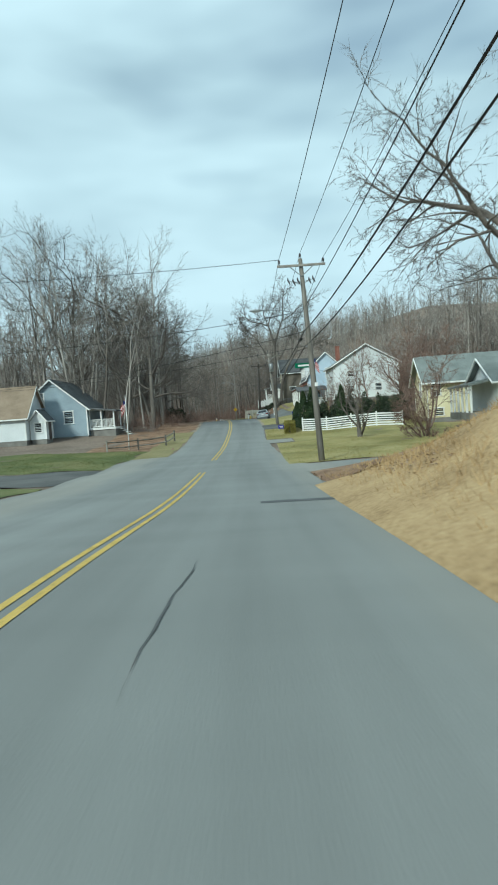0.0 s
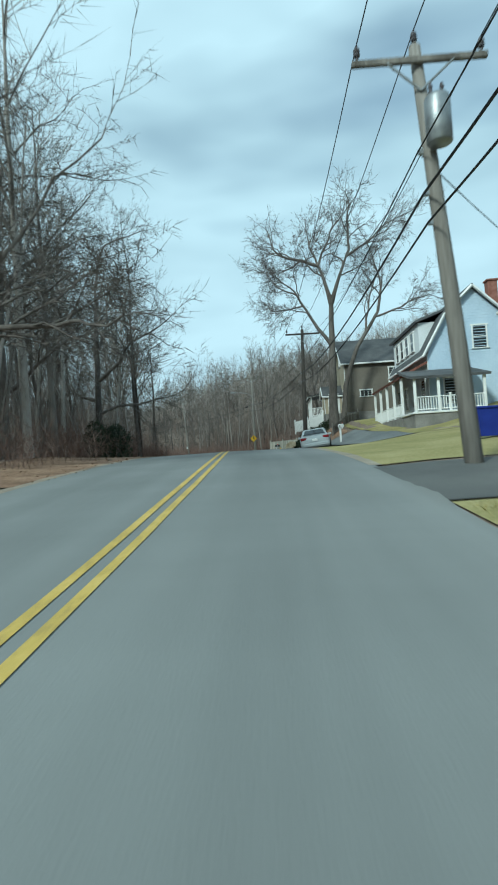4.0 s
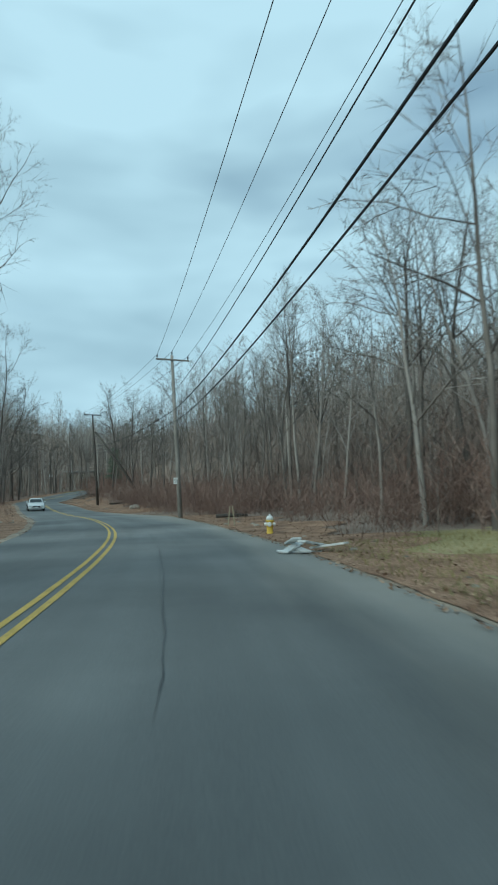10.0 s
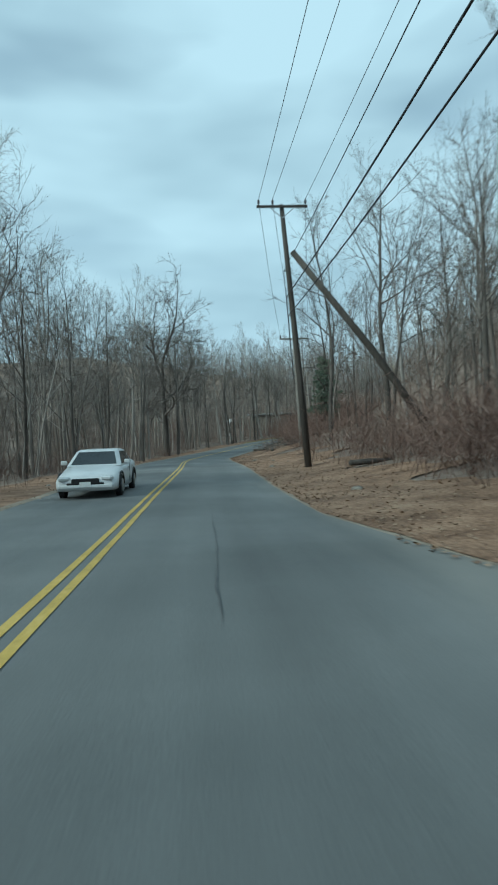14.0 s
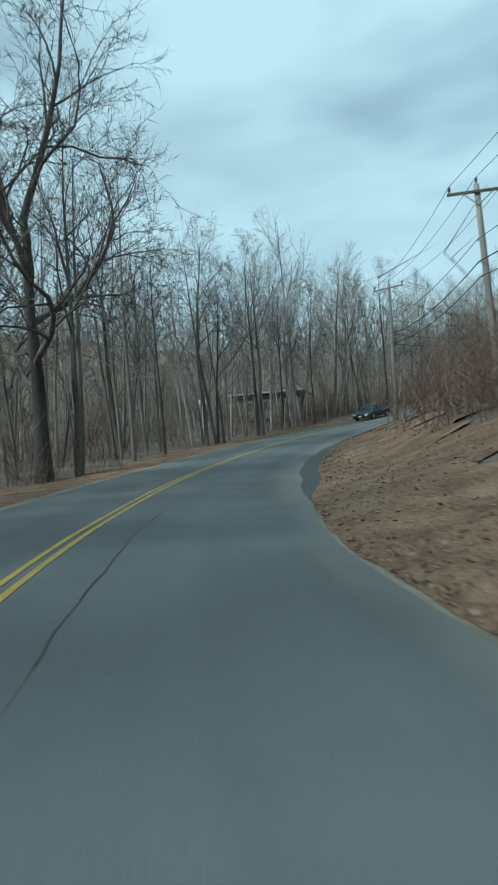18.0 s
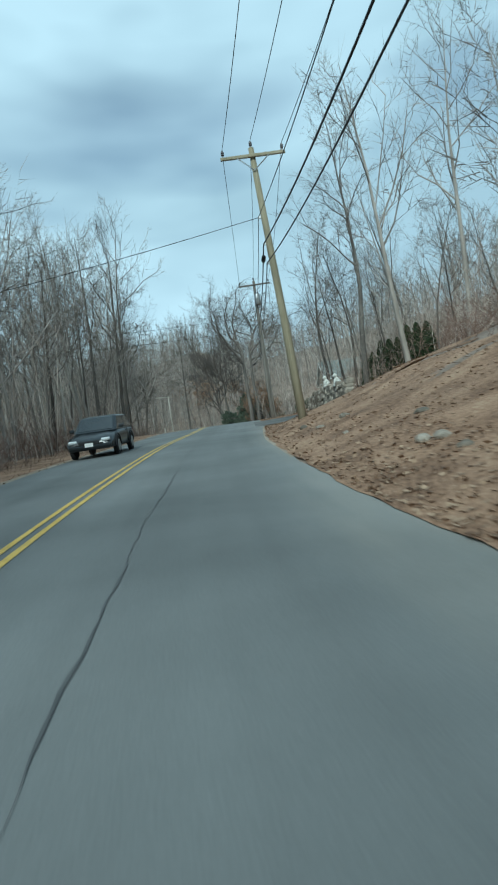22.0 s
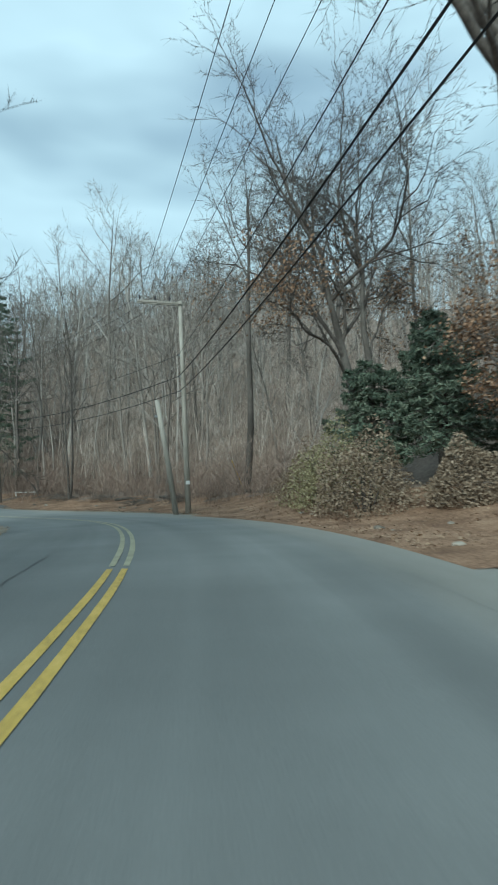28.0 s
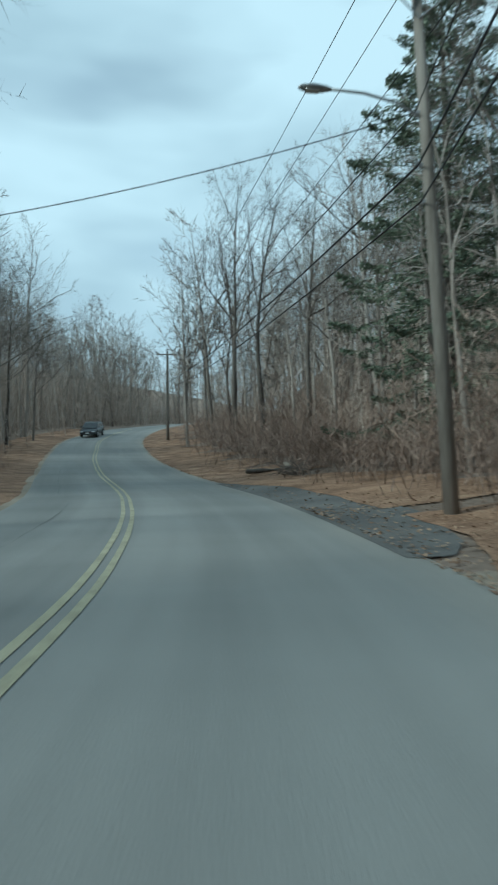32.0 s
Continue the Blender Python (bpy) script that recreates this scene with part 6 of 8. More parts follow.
def board_fence(a, b, label, h=1.15, boards=6):
    ob = thing("board_fence", (a[0], a[1], float(ground_xy(*a)[0])), label, "fence", "white fences")
    n = max(1, round(math.hypot(b[0] - a[0], b[1] - a[1]) / 2.3))
    pts = []
    for k in range(n + 1):
        x, y = a[0] + (b[0] - a[0]) * k / n, a[1] + (b[1] - a[1]) * k / n
        pts.append(Vector((x - a[0], y - a[1], float(ground_xy(x, y)[0]) - ob.location.z)))
    turn = math.atan2(b[1] - a[1], b[0] - a[0])
    for p in pts:
        q = Mesh().box(p + Vector((0, 0, h / 2)), (0.11, 0.11, h + 0.25), rz=turn, bevel=0.01)
        q.box(p + Vector((0, 0, h + 0.14)), (0.14, 0.14, 0.04), rz=turn, bevel=0.012)
        part("post", q, WHITE_PAINT, ob)
    for p, q in zip(pts, pts[1:]):
        for k in range(boards):
            z = 0.12 + (h - 0.16) * k / (boards - 1)
            c = p.lerp(q, 0.5) + Vector((0, 0, z))
            tilt = math.atan2(q.z - p.z, (q.xy - p.xy).length)
            part("board", Mesh().box(c, ((q - p).length - 0.1, 0.025, 0.11), m=Matrix.Rotation(turn, 4, "Z") @ Matrix.Rotation(-tilt, 4, "Y"), bevel=0.006), WHITE_PAINT, ob)
    return ob


board_fence((4.8, 52.4), (13.2, 49.4), "white horizontal-board vinyl fence along the yard")
board_fence((4.8, 52.55), (5.0, 55.2), "white horizontal-board vinyl fence along the road")


# clipped and loose evergreens: a dark core of twigs with many small leaves
HEDGE_Y = material("yellow_hedge_leaves", [(0.1, 0.09, 0.018), (0.2, 0.175, 0.035), (0.3, 0.26, 0.07)], 1.5, 0.8, 0.0, 9, island=0.5)
CEDAR = material("arborvitae_leaves", [(0.016, 0.03, 0.013), (0.032, 0.055, 0.024), (0.06, 0.085, 0.035)], 1.0, 0.8, 0.0, 9, island=0.5)
SHRUB = material("dark_shrub_leaves", [(0.015, 0.024, 0.013), (0.03, 0.045, 0.024), (0.055, 0.07, 0.04)], 1.0, 0.7, 0.0, 9, island=0.5)
SPRUCE = material("spruce_needles", [(0.065, 0.09, 0.064), (0.12, 0.152, 0.108), (0.19, 0.215, 0.155)], 0.5, 0.85, 0.0, 6, island=0.45)
OAK_LEAF = material("dead_oak_leaves", [(0.15, 0.085, 0.048), (0.26, 0.155, 0.092), (0.37, 0.245, 0.16)], 1.0, 0.85, 0.0, 9, island=0.6)
TAN_TWIG = material("tan_bush_twigs", [(0.15, 0.11, 0.075), (0.235, 0.18, 0.125), (0.33, 0.265, 0.195)], 1.0, 0.9, 0.0, 9, island=0.5)
OLIVE = material("olive_bush_leaves", [(0.17, 0.15, 0.075), (0.27, 0.24, 0.13), (0.37, 0.33, 0.2)], 1.0, 0.85, 0.0, 9, island=0.5)


def leaves(points, size, seed, aspect=1.7, flat=False, lie=False):
    """Small bent leaves at the given points: two quads each, folded along the middle."""
    r = np.random.RandomState(seed)
    p = np.asarray(points, float)
    n = len(p)
    a = r.normal(size=(n, 3)) * ((1, 1, 0.2) if lie else (1, 1, 1))
    a /= np.linalg.norm(a, axis=1, keepdims=True)
    b = np.cross(a, r.normal(size=(n, 3)) * 0.25 + (0, 0, 1) if lie else r.normal(size=(n, 3)))
    b /= np.linalg.norm(b, axis=1, keepdims=True)
    c = np.cross(a, b)
    s = size * r.uniform(0.6, 1.3, (n, 1))
    L, W = a * s * aspect / 2, b * s / 2
    v = np.stack([p - L, p + L, p + L * 0.4 + W + c * s * 0.15, p - L * 0.5 + W + c * s * 0.15, p + L * 0.4 - W + c * s * 0.15, p - L * 0.5 - W + c * s * 0.15], 1)
    if flat:
        v = np.stack([p - L, p + W + c * s * 0.2, p + L, p - W], 1)
        return v.reshape(-1, 3), np.arange(n)[:, None] * 4 + np.arange(4)[None]
    f = np.array([[0, 1, 2, 3], [1, 0, 5, 4]])
    return v.reshape(-1, 3), (np.arange(n)[:, None, None] * 6 + f[None]).reshape(-1, 4)


def bush(name, at, size, shape, mat, label, seed, count=2600, leaf=0.07, group="", category="shrub", core=True):
    """shape: box, cone or dome, filled with leaves towards its skin, round a few stems."""
    r = np.random.RandomState(seed)
    q = r.uniform(-1, 1, (count * 3, 3))
    if shape == "box":
        m = np.abs(q).max(1)
        q = q[m > 0.72][:count] if (m > 0.72).sum() > count else q[m > 0.6]
        q[:, 2] = (q[:, 2] + 1) / 2
    elif shape == "cone":
        h = r.uniform(0, 1, count)
        a = r.uniform(0, 6.283, count)
        lim = np.minimum(1, 6 * h + 0.5) * np.clip(1.12 * (1 - h) ** 0.55, 0, 1)
        rad = lim * np.sqrt(r.uniform(0.35, 1, count)) * (1 + 0.12 * np.sin(3 * a + 9 * h))
        q = np.stack([rad * np.cos(a), rad * np.sin(a), h], 1)
    else:
        d = r.normal(size=(count, 3))
        d /= np.linalg.norm(d, axis=1, keepdims=True)
        d[:, 2] = np.abs(d[:, 2])
        bump = 1 + 0.16 * np.sin(4 * d[:, 0] + seed) * np.sin(5 * d[:, 1] + 2) + 0.1 * np.sin(9 * d[:, 0] * d[:, 2] + seed)
        q = d * (np.cbrt(r.uniform(0.25, 1, count)) * bump)[:, None]
    p = q * np.array([size[0] / 2, size[1] / 2, size[2]])
    ob = thing(name, at if isinstance(at, Matrix) else Matrix.Translation(at), label, category, group)
    v, f = leaves(p, leaf, seed, 1.8, True)
    part("foliage", array_mesh("foliage", v, f), mat, ob)
    w = Wood(seed)
    for k in range(9):
        a = 6.283 * k / 9
        e = Vector((math.cos(a) * size[0] * 0.3 * w.r.random(), math.sin(a) * size[1] * 0.3 * w.r.random(), size[2] * w.r.uniform(0.5, 0.85)))
        w.tube("trunk", [Vector((0.1 * math.cos(a), 0.1 * math.sin(a), -0.1)), e * 0.5, e], [0.035, 0.025, 0.01], 5)
    part("stems", array_mesh("stems", *w.arrays("trunk")), BARK, ob)
    return ob


def on_ground(x, y, sink=0.03):
    return Vector((x, y, float(ground_xy(x, y)[0]) - sink))


for k, (x, y) in enumerate(((3.55, 52.2), (3.65, 53.35), (3.75, 54.5))):
    bush("hedge", on_ground(x, y), (1.0, 1.05, 1.0), "box", HEDGE_Y, "clipped yellow-green square hedge by a white fence", 200 + k, 2200, 0.06, "clipped hedges")
for k, (x, y, h) in enumerate(((5.15, 54.2, 3.7), (5.95, 54.6, 4.0), (5.75, 53.1, 2.6), (4.75, 56.6, 2.6), (8.8, 54.4, 3.8))):
    bush("arborvitae", on_ground(x, y), (1.25, 1.25, h), "cone", CEDAR, "tall narrow dark green arborvitae", 210 + k, 3000, 0.1, "arborvitae row", "tree")
for k in range(6):
    bush("hedge", on_ground(7.0 + 1.4 * k, 55.3 - 0.35 * k), (1.9, 1.6, 2.5), "dome", SHRUB, "dense dark green evergreen hedge", 220 + k, 2600, 0.1, "evergreen hedge")
CRAB = spreading(301, 5.2, 0.17, 6, [(4, 0.6, 0.6, 4, 5), (4, 0.55, 0.6, 3, 4), (4, 0.5, 0.6, 3, 3), (0, 0, 0, 2, 3)], 0.24, 0.8)
tree(tree_meshes(CRAB, "crabapple"), on_ground(8.3, 43.4), 0.6, 1.0, label="small bare crabapple tree with a low forked trunk", group="yard trees")
# thicket of small bare trees behind the hedge
for k, (x, y, sc) in enumerate(((10.5, 60.5, 1.2), (12.6, 61.5, 1.3), (16.5, 60.5, 1.55), (19.0, 58.6, 1.5), (8.6, 62.5, 1.0), (18.0, 64.0, 1.65), (21.0, 64.5, 1.7))):
    tree(tree_meshes(spreading(310 + k, 6, 0.1, 9, YARD_PLAN, 0.12, 0.75), "yard_tree"), on_ground(x, y), k, sc, label="bare bushy brown small tree behind a hedge", group="yard trees", mats=(BARK, BRUSH))

BUSHY = spreading(330, 8.4, 0.12, 14, [(4, 0.62, 0.6, 4, 4), (5, 0.6, 0.65, 3, 2), (6, 0.55, 0.7, 2, 2), (6, 0.5, 0.7, 1, 2), (0, 0, 0, 1, 2)], 0.08, 0.8)
tree(tree_meshes(BUSHY, "bushy_tree"), on_ground(12.2, 39.4), 0.3, 1.0, label="broad bushy brown bare tree with many stems", group="yard trees", mats=(BARK, BRUSH))
bung, fb = house("house", (20.4, 40.6, -1.35), radians(-6), 7.0, 6.0, 2.6, 4.2, SIDING_WHITE, ROOF_GREEN, "low white bungalow with a grey-green roof above a bank", axis="x", over=0.5)
for x in (-2.2, 0.4):
    window(bung, at_wall(fb["front"], x, 1.0), 0.9, 1.2)
part("porch_roof", slab((-5.4, -2.9, 2.35), (-5.4, 2.9, 2.35), (-3.4, 2.9, 2.75), (-3.4, -2.9, 2.75)), ROOF_GREEN, bung)
part("porch_floor", Mesh().box((-4.4, 0, 0.2), (1.8, 5.6, 0.5), bevel=0.02), FOUNDATION, bung)
for y in (-2.7, -1.6, -0.5, 0.6, 1.7, 2.7):
    part("porch_post", Mesh().box((-5.2, y, 1.35), (0.14, 0.14, 2.0), bevel=0.015), WHITE_PAINT, bung)

# yard sign, bin, street sign
ob = thing("yard_sign", on_ground(2.95, 54.9), "small blue yard sign on wire legs", "sign")
part("panel", Mesh().box((0, 0, 0.42), (0.6, 0.02, 0.34), bevel=0.004), material("blue_sign_paint", [(0.02, 0.025, 0.2), (0.035, 0.045, 0.3)], 4, 0.5, 0.0, 20), ob)
part("lettering_bar", Mesh().box((0, -0.013, 0.47), (0.36, 0.006, 0.05)).box((0, -0.013, 0.38), (0.24, 0.006, 0.03)), flag_white, ob)
for x in (-0.2, 0.2):
    part("leg", Mesh().tube([(x, 0, -0.1), (x, 0, 0.4)], 0.008, 5), STEEL, ob)
blue_plastic = material("blue_plastic", [(0.012, 0.02, 0.16), (0.02, 0.035, 0.24)], 3, 0.45, 0.05, 30)
ob = thing("recycling_bin", on_ground(5.4, 66.5), "blue plastic recycling bin on the lawn", "bin")
part("body", Mesh().extrude([(-0.42, 0.1), (0.42, 0.1), (0.5, 0.85), (-0.5, 0.85)], "y", -0.3, 0.3), blue_plastic, ob)
part("lid", Mesh().box((0, 0, 0.88), (1.06, 0.68, 0.07), bevel=0.02), blue_plastic, ob)
for x in (-0.35, 0.35):
    part("wheel", Mesh().lathe([(0.02, -0.03), (0.1, -0.03), (0.1, 0.03), (0.02, 0.03)], 12, Matrix.Translation((x, 0.28, 0.1)) @ Matrix.Rotation(radians(90), 4, "Y")), CABLE, ob)
green_sign = material("green_sign_paint", [(0.005, 0.09, 0.045), (0.01, 0.13, 0.065)], 4, 0.4, 0.0, 20)
ob = thing("street_name_sign", (3.52 - 0.55, 29.55, 2.35), "green street name sign fixed to a utility pole", "sign")
part("panel", Mesh().box((0, 0, 0), (0.95, 0.02, 0.26), bevel=0.004), green_sign, ob)
part("lettering_bar", Mesh().box((0, -0.013, 0), (0.62, 0.006, 0.09)), flag_white, ob)
part("bracket", Mesh().box((0.52, 0, 0), (0.14, 0.05, 0.2), bevel=0.01), STEEL, ob)
z0 = 1.31
ob = thing("notice", (3.48, 29.02, z0), "small white notice on a utility pole", "sign", "pole notices")
part("sheet", Mesh().box((0, 0, 0), (0.16, 0.012, 0.2), bevel=0.003), WHITE_PAINT, ob)
ob = thing("notice", (-16.62, 156.25, 1.5), "white paper notice on a utility pole", "sign", "pole notices")
part("sheet", Mesh().box((0, 0, 0), (0.34, 0.012, 0.42), rz=0.4, bevel=0.003), WHITE_PAINT, ob)
bars = Mesh()
for k in range(6):
    bars.box(Matrix.Rotation(0.4, 4, "Z") @ Vector((0, -0.01, 0.14 - 0.055 * k)), (0.26, 0.004, 0.018), rz=0.4)
part("lettering_bar", bars, CABLE, ob)

# ---------------------------------------------------------------- right: blue gambrel house and white house
gam, fg = house("house", (11.7, 89.6, 0.35), 0, 5.6, 9.4, 4.2, 8.1, SIDING_WHITE, ROOF_GREY, "pale blue gambrel-roofed house with white trim", axis="y", gambrel=(1.1, 6.5), gable_mat=SIDING_BLUE)
window(gam, at_wall(fg["front"], 0.35, 4.4), 0.85, 1.35)
window(gam, at_wall(fg["front"], -1.5, 1.2), 0.9, 1.5)
for y in (-3.2, -1.0, 1.2, 3.4):
    window(gam, at_wall(fg["left"], y, 1.3), 1.0, 1.5)
part("dormer", Mesh().box((-2.25, 0.4, 5.5), (1.2, 7.2, 1.9)), SIDING_WHITE, gam)
part("dormer_roof", slab((-3.1, -3.5, 6.55), (-3.1, 4.3, 6.55), (-1.2, 4.3, 7.2), (-1.2, -3.5, 7.2)), ROOF_GREY, gam)
for y in (-2.2, -0.6, 1.0, 2.6):
    window(gam, Matrix.Translation((-2.86, 0.4 + y * 0.9, 4.9)) @ Matrix.Rotation(radians(-90), 4, "Z"), 0.9, 1.2)
part("porch_roof", slab((-4.6, -4.7, 2.95), (-4.6, 4.7, 2.95), (-2.7, 4.7, 3.9), (-2.7, -4.7, 3.9)), BRICK_RED, gam, "faded red porch roof")
for y in (-4.4, -2.2, 0, 2.2, 4.4):
    part("porch_post", Mesh().box((-4.4, y, 1.6), (0.16, 0.16, 2.8), bevel=0.015), WHITE_PAINT, gam)
part("porch_floor", Mesh().box((-3.6, 0, 0.2), (1.9, 9.3, 0.6), bevel=0.02), FOUNDATION, gam)
railing(gam, (-4.4, -4.4, 0.5), (-4.4, 4.4, 0.5), 0.85, 0.14, 2.2)
chim = part("chimney", Mesh().box((2.3, -2.0, 7.6), (0.6, 0.6, 3.0), bevel=0.02).box((2.3, -2.0, 9.1), (0.74, 0.74, 0.12), bevel=0.02), BRICK_RED, gam)
gz = float(ground_xy(13, 80)[0])
wh, fwh = house("house", (14.9, 74.6, gz - 0.4), 0, 8.2, 6.4, 4.6, 7.0, SIDING_WHITE, ROOF_GREY, "white clapboard house with small windows behind evergreens", axis="y")
window(wh, at_wall(fwh["front"], -2.0, 3.1), 0.85, 0.7)
window(wh, at_wall(fwh["front"], -2.0, 1.2), 0.85, 0.7)
window(wh, at_wall(fwh["front"], 1.4, 1.2), 0.85, 0.9)
# the gambrel house's front porch
part("porch_roof", slab((-4.7, -7.8, 2.55), (-0.3, -7.8, 2.55), (-0.3, -4.72, 3.25), (-4.7, -4.72, 3.25)), ROOF_GREY, gam, "grey shed roof over the front porch")
part("porch_wall", Mesh().box((-2.5, -6.2, 0.0), (4.0, 2.8, 1.0)), FOUNDATION, gam)
part("porch_floor", Mesh().box((-2.5, -6.2, 0.56), (4.2, 2.96, 0.12), bevel=0.02), WHITE_PAINT, gam)
for x in (-4.4, -3.1, -1.9, -0.6):
    part("porch_post", Mesh().box((x, -7.5, 1.58), (0.15, 0.15, 1.95), bevel=0.015), WHITE_PAINT, gam)
railing(gam, (-4.4, -7.5, 0.62), (-0.6, -7.5, 0.62), 0.8, 0.14)
staff = thing("flagpole", (7.5, 64.0, float(ground_xy(7.5, 64.0)[0])), "slim white flagpole with a hanging striped flag", "flagpole")
part("staff", Mesh().tube([(0, 0, -0.3), (0, 0, 3.0), (0, 0, 6.8)], [0.05, 0.04, 0.025], 10), WHITE_PAINT, staff, smooth=True)
flag(staff, (0.03, 0, 6.7), 1.2, 0.9, 1)

# ---------------------------------------------------------------- vehicles
TYRE = material("tyre_rubber", [(0.012, 0.012, 0.013), (0.03, 0.03, 0.031)], 6, 0.85, 0.3, 40)
RIM = material("alloy_rim", [(0.3, 0.31, 0.32), (0.42, 0.43, 0.44)], 8, 0.35, 0.0, 40, metal=0.8)
RED_LENS = material("red_lamp_lens", [(0.13, 0.01, 0.014), (0.22, 0.018, 0.022)], 6, 0.15, 0.0, 40)
CLEAR_LENS = material("clear_lamp_lens", [(0.5, 0.52, 0.53), (0.7, 0.72, 0.73)], 6, 0.1, 0.0, 40)
BLACK_TRIM = material("black_plastic_trim", [(0.012, 0.012, 0.013), (0.028, 0.028, 0.03)], 6, 0.55, 0.1, 40)


def paint(name, c):
    return material(name, [tuple(k * 0.85 for k in c), c, tuple(min(1, k * 1.1) for k in c)], 2.0, 0.28, 0.03, 60, spec=0.6)


def loft(rings):
    """A skin through rings of equal length, open round each ring, mirrored in x."""
    m = Mesh()
    n = len(rings[0])
    for ring in rings:
        full = [(x, y, z) for x, y, z in ring] + [(-x, y, z) for x, y, z in ring[::-1]]
        m.v.extend(full)
    k = 2 * n
    for i in range(len(rings) - 1):
        for j in range(k):
            m.f.append((i * k + j, i * k + (j + 1) % k, (i + 1) * k + (j + 1) % k, (i + 1) * k + j))
    m.f += [tuple(range(k)), tuple(range((len(rings) - 1) * k, len(rings) * k))]
    return m


def car(name, place, coat, label, kind="sedan", category="car", lights=False):
    """A car that faces -y. kind: sedan, suv or pickup."""
    ob = thing(name, place, label, category)
    tall = kind != "sedan"
    L, W, belt, roof = (4.7, 0.92, 0.98, 1.46) if not tall else (4.5, 0.92, 1.05, 1.62)
    low = 0.24 if not tall else 0.33
    hood = belt - 0.13
    rear = belt + (0.06 if kind == "sedan" else 0.0)
    rows = [(-L / 2, 0.78, low + 0.1, hood - 0.3, 0.9), (-L / 2 + 0.14, 0.88, low, hood - 0.16, 0.96), (-L / 2 + 0.7, W, low, hood - 0.04, 1), (-0.95, W, low - 0.02, belt - 0.02, 1), (0.2, W, low - 0.02, belt, 1), (1.35, W, low - 0.02, rear - 0.01, 1), (L / 2 - 0.3, W - 0.02, low, rear, 0.99), (L / 2 - 0.05, 0.86, low + 0.05, rear - 0.1, 0.95), (L / 2, 0.78, low + 0.14, rear - 0.3, 0.9)]
    rings = []
    for y, w, z0, z1, q in rows:
        m = (z0 + z1) / 2
        rings.append([(0, y, z1 + 0.015), (w * 0.55, y, z1 + 0.01), (w * 0.88, y, z1 - 0.03), (w * 0.985, y, z1 - 0.12), (w, y, m + 0.05), (w * 0.99, y, m - 0.1), (w * 0.95, y, z0 + 0.02), (w * 0.7, y, z0), (0, y, z0)])
    part("body", loft(rings), coat, ob, smooth=True)
    # cabin: base and roof corners
    f0, f1, r1, r0 = (-1.1, -0.35, 0.95, 1.75) if kind == "sedan" else (-1.25, -0.4, 1.45, 2.15) if kind == "suv" else (-1.0, -0.4, 0.75, 0.95)
    wb, wr = W - 0.07, W - 0.27 if not tall else W - 0.2
    cabin = Mesh()
    ring = lambda z, ya, yb, w, c: [(-w + c, ya, z), (w - c, ya, z), (w, ya + c, z), (w, yb - c, z), (w - c, yb, z), (-w + c, yb, z), (-w, yb - c, z), (-w, ya + c, z)]
    levels = [(belt - 0.06, f0, r0, wb, 0.1), (roof - 0.07, f1 - 0.06, r1 + 0.06, wr + 0.02, 0.1), (roof - 0.02, f1 + 0.1, r1 - 0.1, wr - 0.06, 0.1), (roof, f1 + 0.4, r1 - 0.35, wr - 0.25, 0.1)]
    for z, ya, yb, w, c in levels:
        cabin.v.extend(ring(z, ya, yb, w, c))
    for i in range(3):
        for k in range(8):
            cabin.f.append((i * 8 + k, i * 8 + (k + 1) % 8, i * 8 + 8 + (k + 1) % 8, i * 8 + 8 + k))
    cabin.f += [tuple(range(8)), tuple(range(24, 32))]
    part("cabin", cabin, coat, ob, smooth=False)

    def pane(name, q, n, parent=None):
        n = Vector(n) * 0.012
        a = [Vector(p) + n for p in q]
        b = [Vector(p) - n for p in q]
        part(name, Mesh().add(a + b, [(0, 1, 2, 3), (7, 6, 5, 4), (0, 4, 5, 1), (1, 5, 6, 2), (2, 6, 7, 3), (3, 7, 4, 0)]), GLASS, parent or ob)

    za, zb = belt + 0.0, roof - 0.1
    t = lambda z: (z - belt + 0.06) / (roof - 0.01 - belt)
    fy = lambda z: f0 + (f1 - 0.06 - f0) * t(z)
    ry = lambda z: r0 + (r1 + 0.06 - r0) * t(z)
    sx = lambda z: wb + (wr + 0.02 - wb) * t(z)
    pane("windscreen", [(-sx(za) + 0.12, fy(za), za), (sx(za) - 0.12, fy(za), za), (sx(zb) - 0.12, fy(zb), zb), (-sx(zb) + 0.12, fy(zb), zb)], (0, -0.7, 0.7))
    pane("rear_window", [(-sx(za) + 0.14, ry(za), za), (sx(za) - 0.14, ry(za), za), (sx(zb) - 0.14, ry(zb), zb), (-sx(zb) + 0.14, ry(zb), zb)], (0, 0.7, 0.7))
    mid = (f1 + r1) / 2 + 0.05
    for g in (-1, 1):
        pane("side_window", [(g * sx(za), fy(za) + 0.22, za), (g * sx(za), mid - 0.05, za), (g * sx(zb), mid - 0.05, zb), (g * sx(zb), fy(zb) + 0.16, zb)], (g, 0, 0.25))
        if kind != "pickup":
            pane("side_window", [(g * sx(za), mid + 0.05, za), (g * sx(za), ry(za) - 0.3, za), (g * sx(zb), ry(zb) - 0.2, zb), (g * sx(zb), mid + 0.05, zb)], (g, 0, 0.25))
        for y in (-L / 2 + 0.88, L / 2 - 1.0):
            r = 0.33 if not tall else 0.37
            M = Matrix.Translation((g * (W - 0.07), y, r)) @ Matrix.Rotation(radians(90), 4, "Y")
            wheel = part("wheel", Mesh().lathe([(r * 0.5, -0.1), (r * 0.95, -0.07), (r, -0.08), (r, 0.08), (r * 0.95, 0.07), (r * 0.5, 0.1)], 20, M), TYRE, ob, "black rubber tyre on an alloy rim")
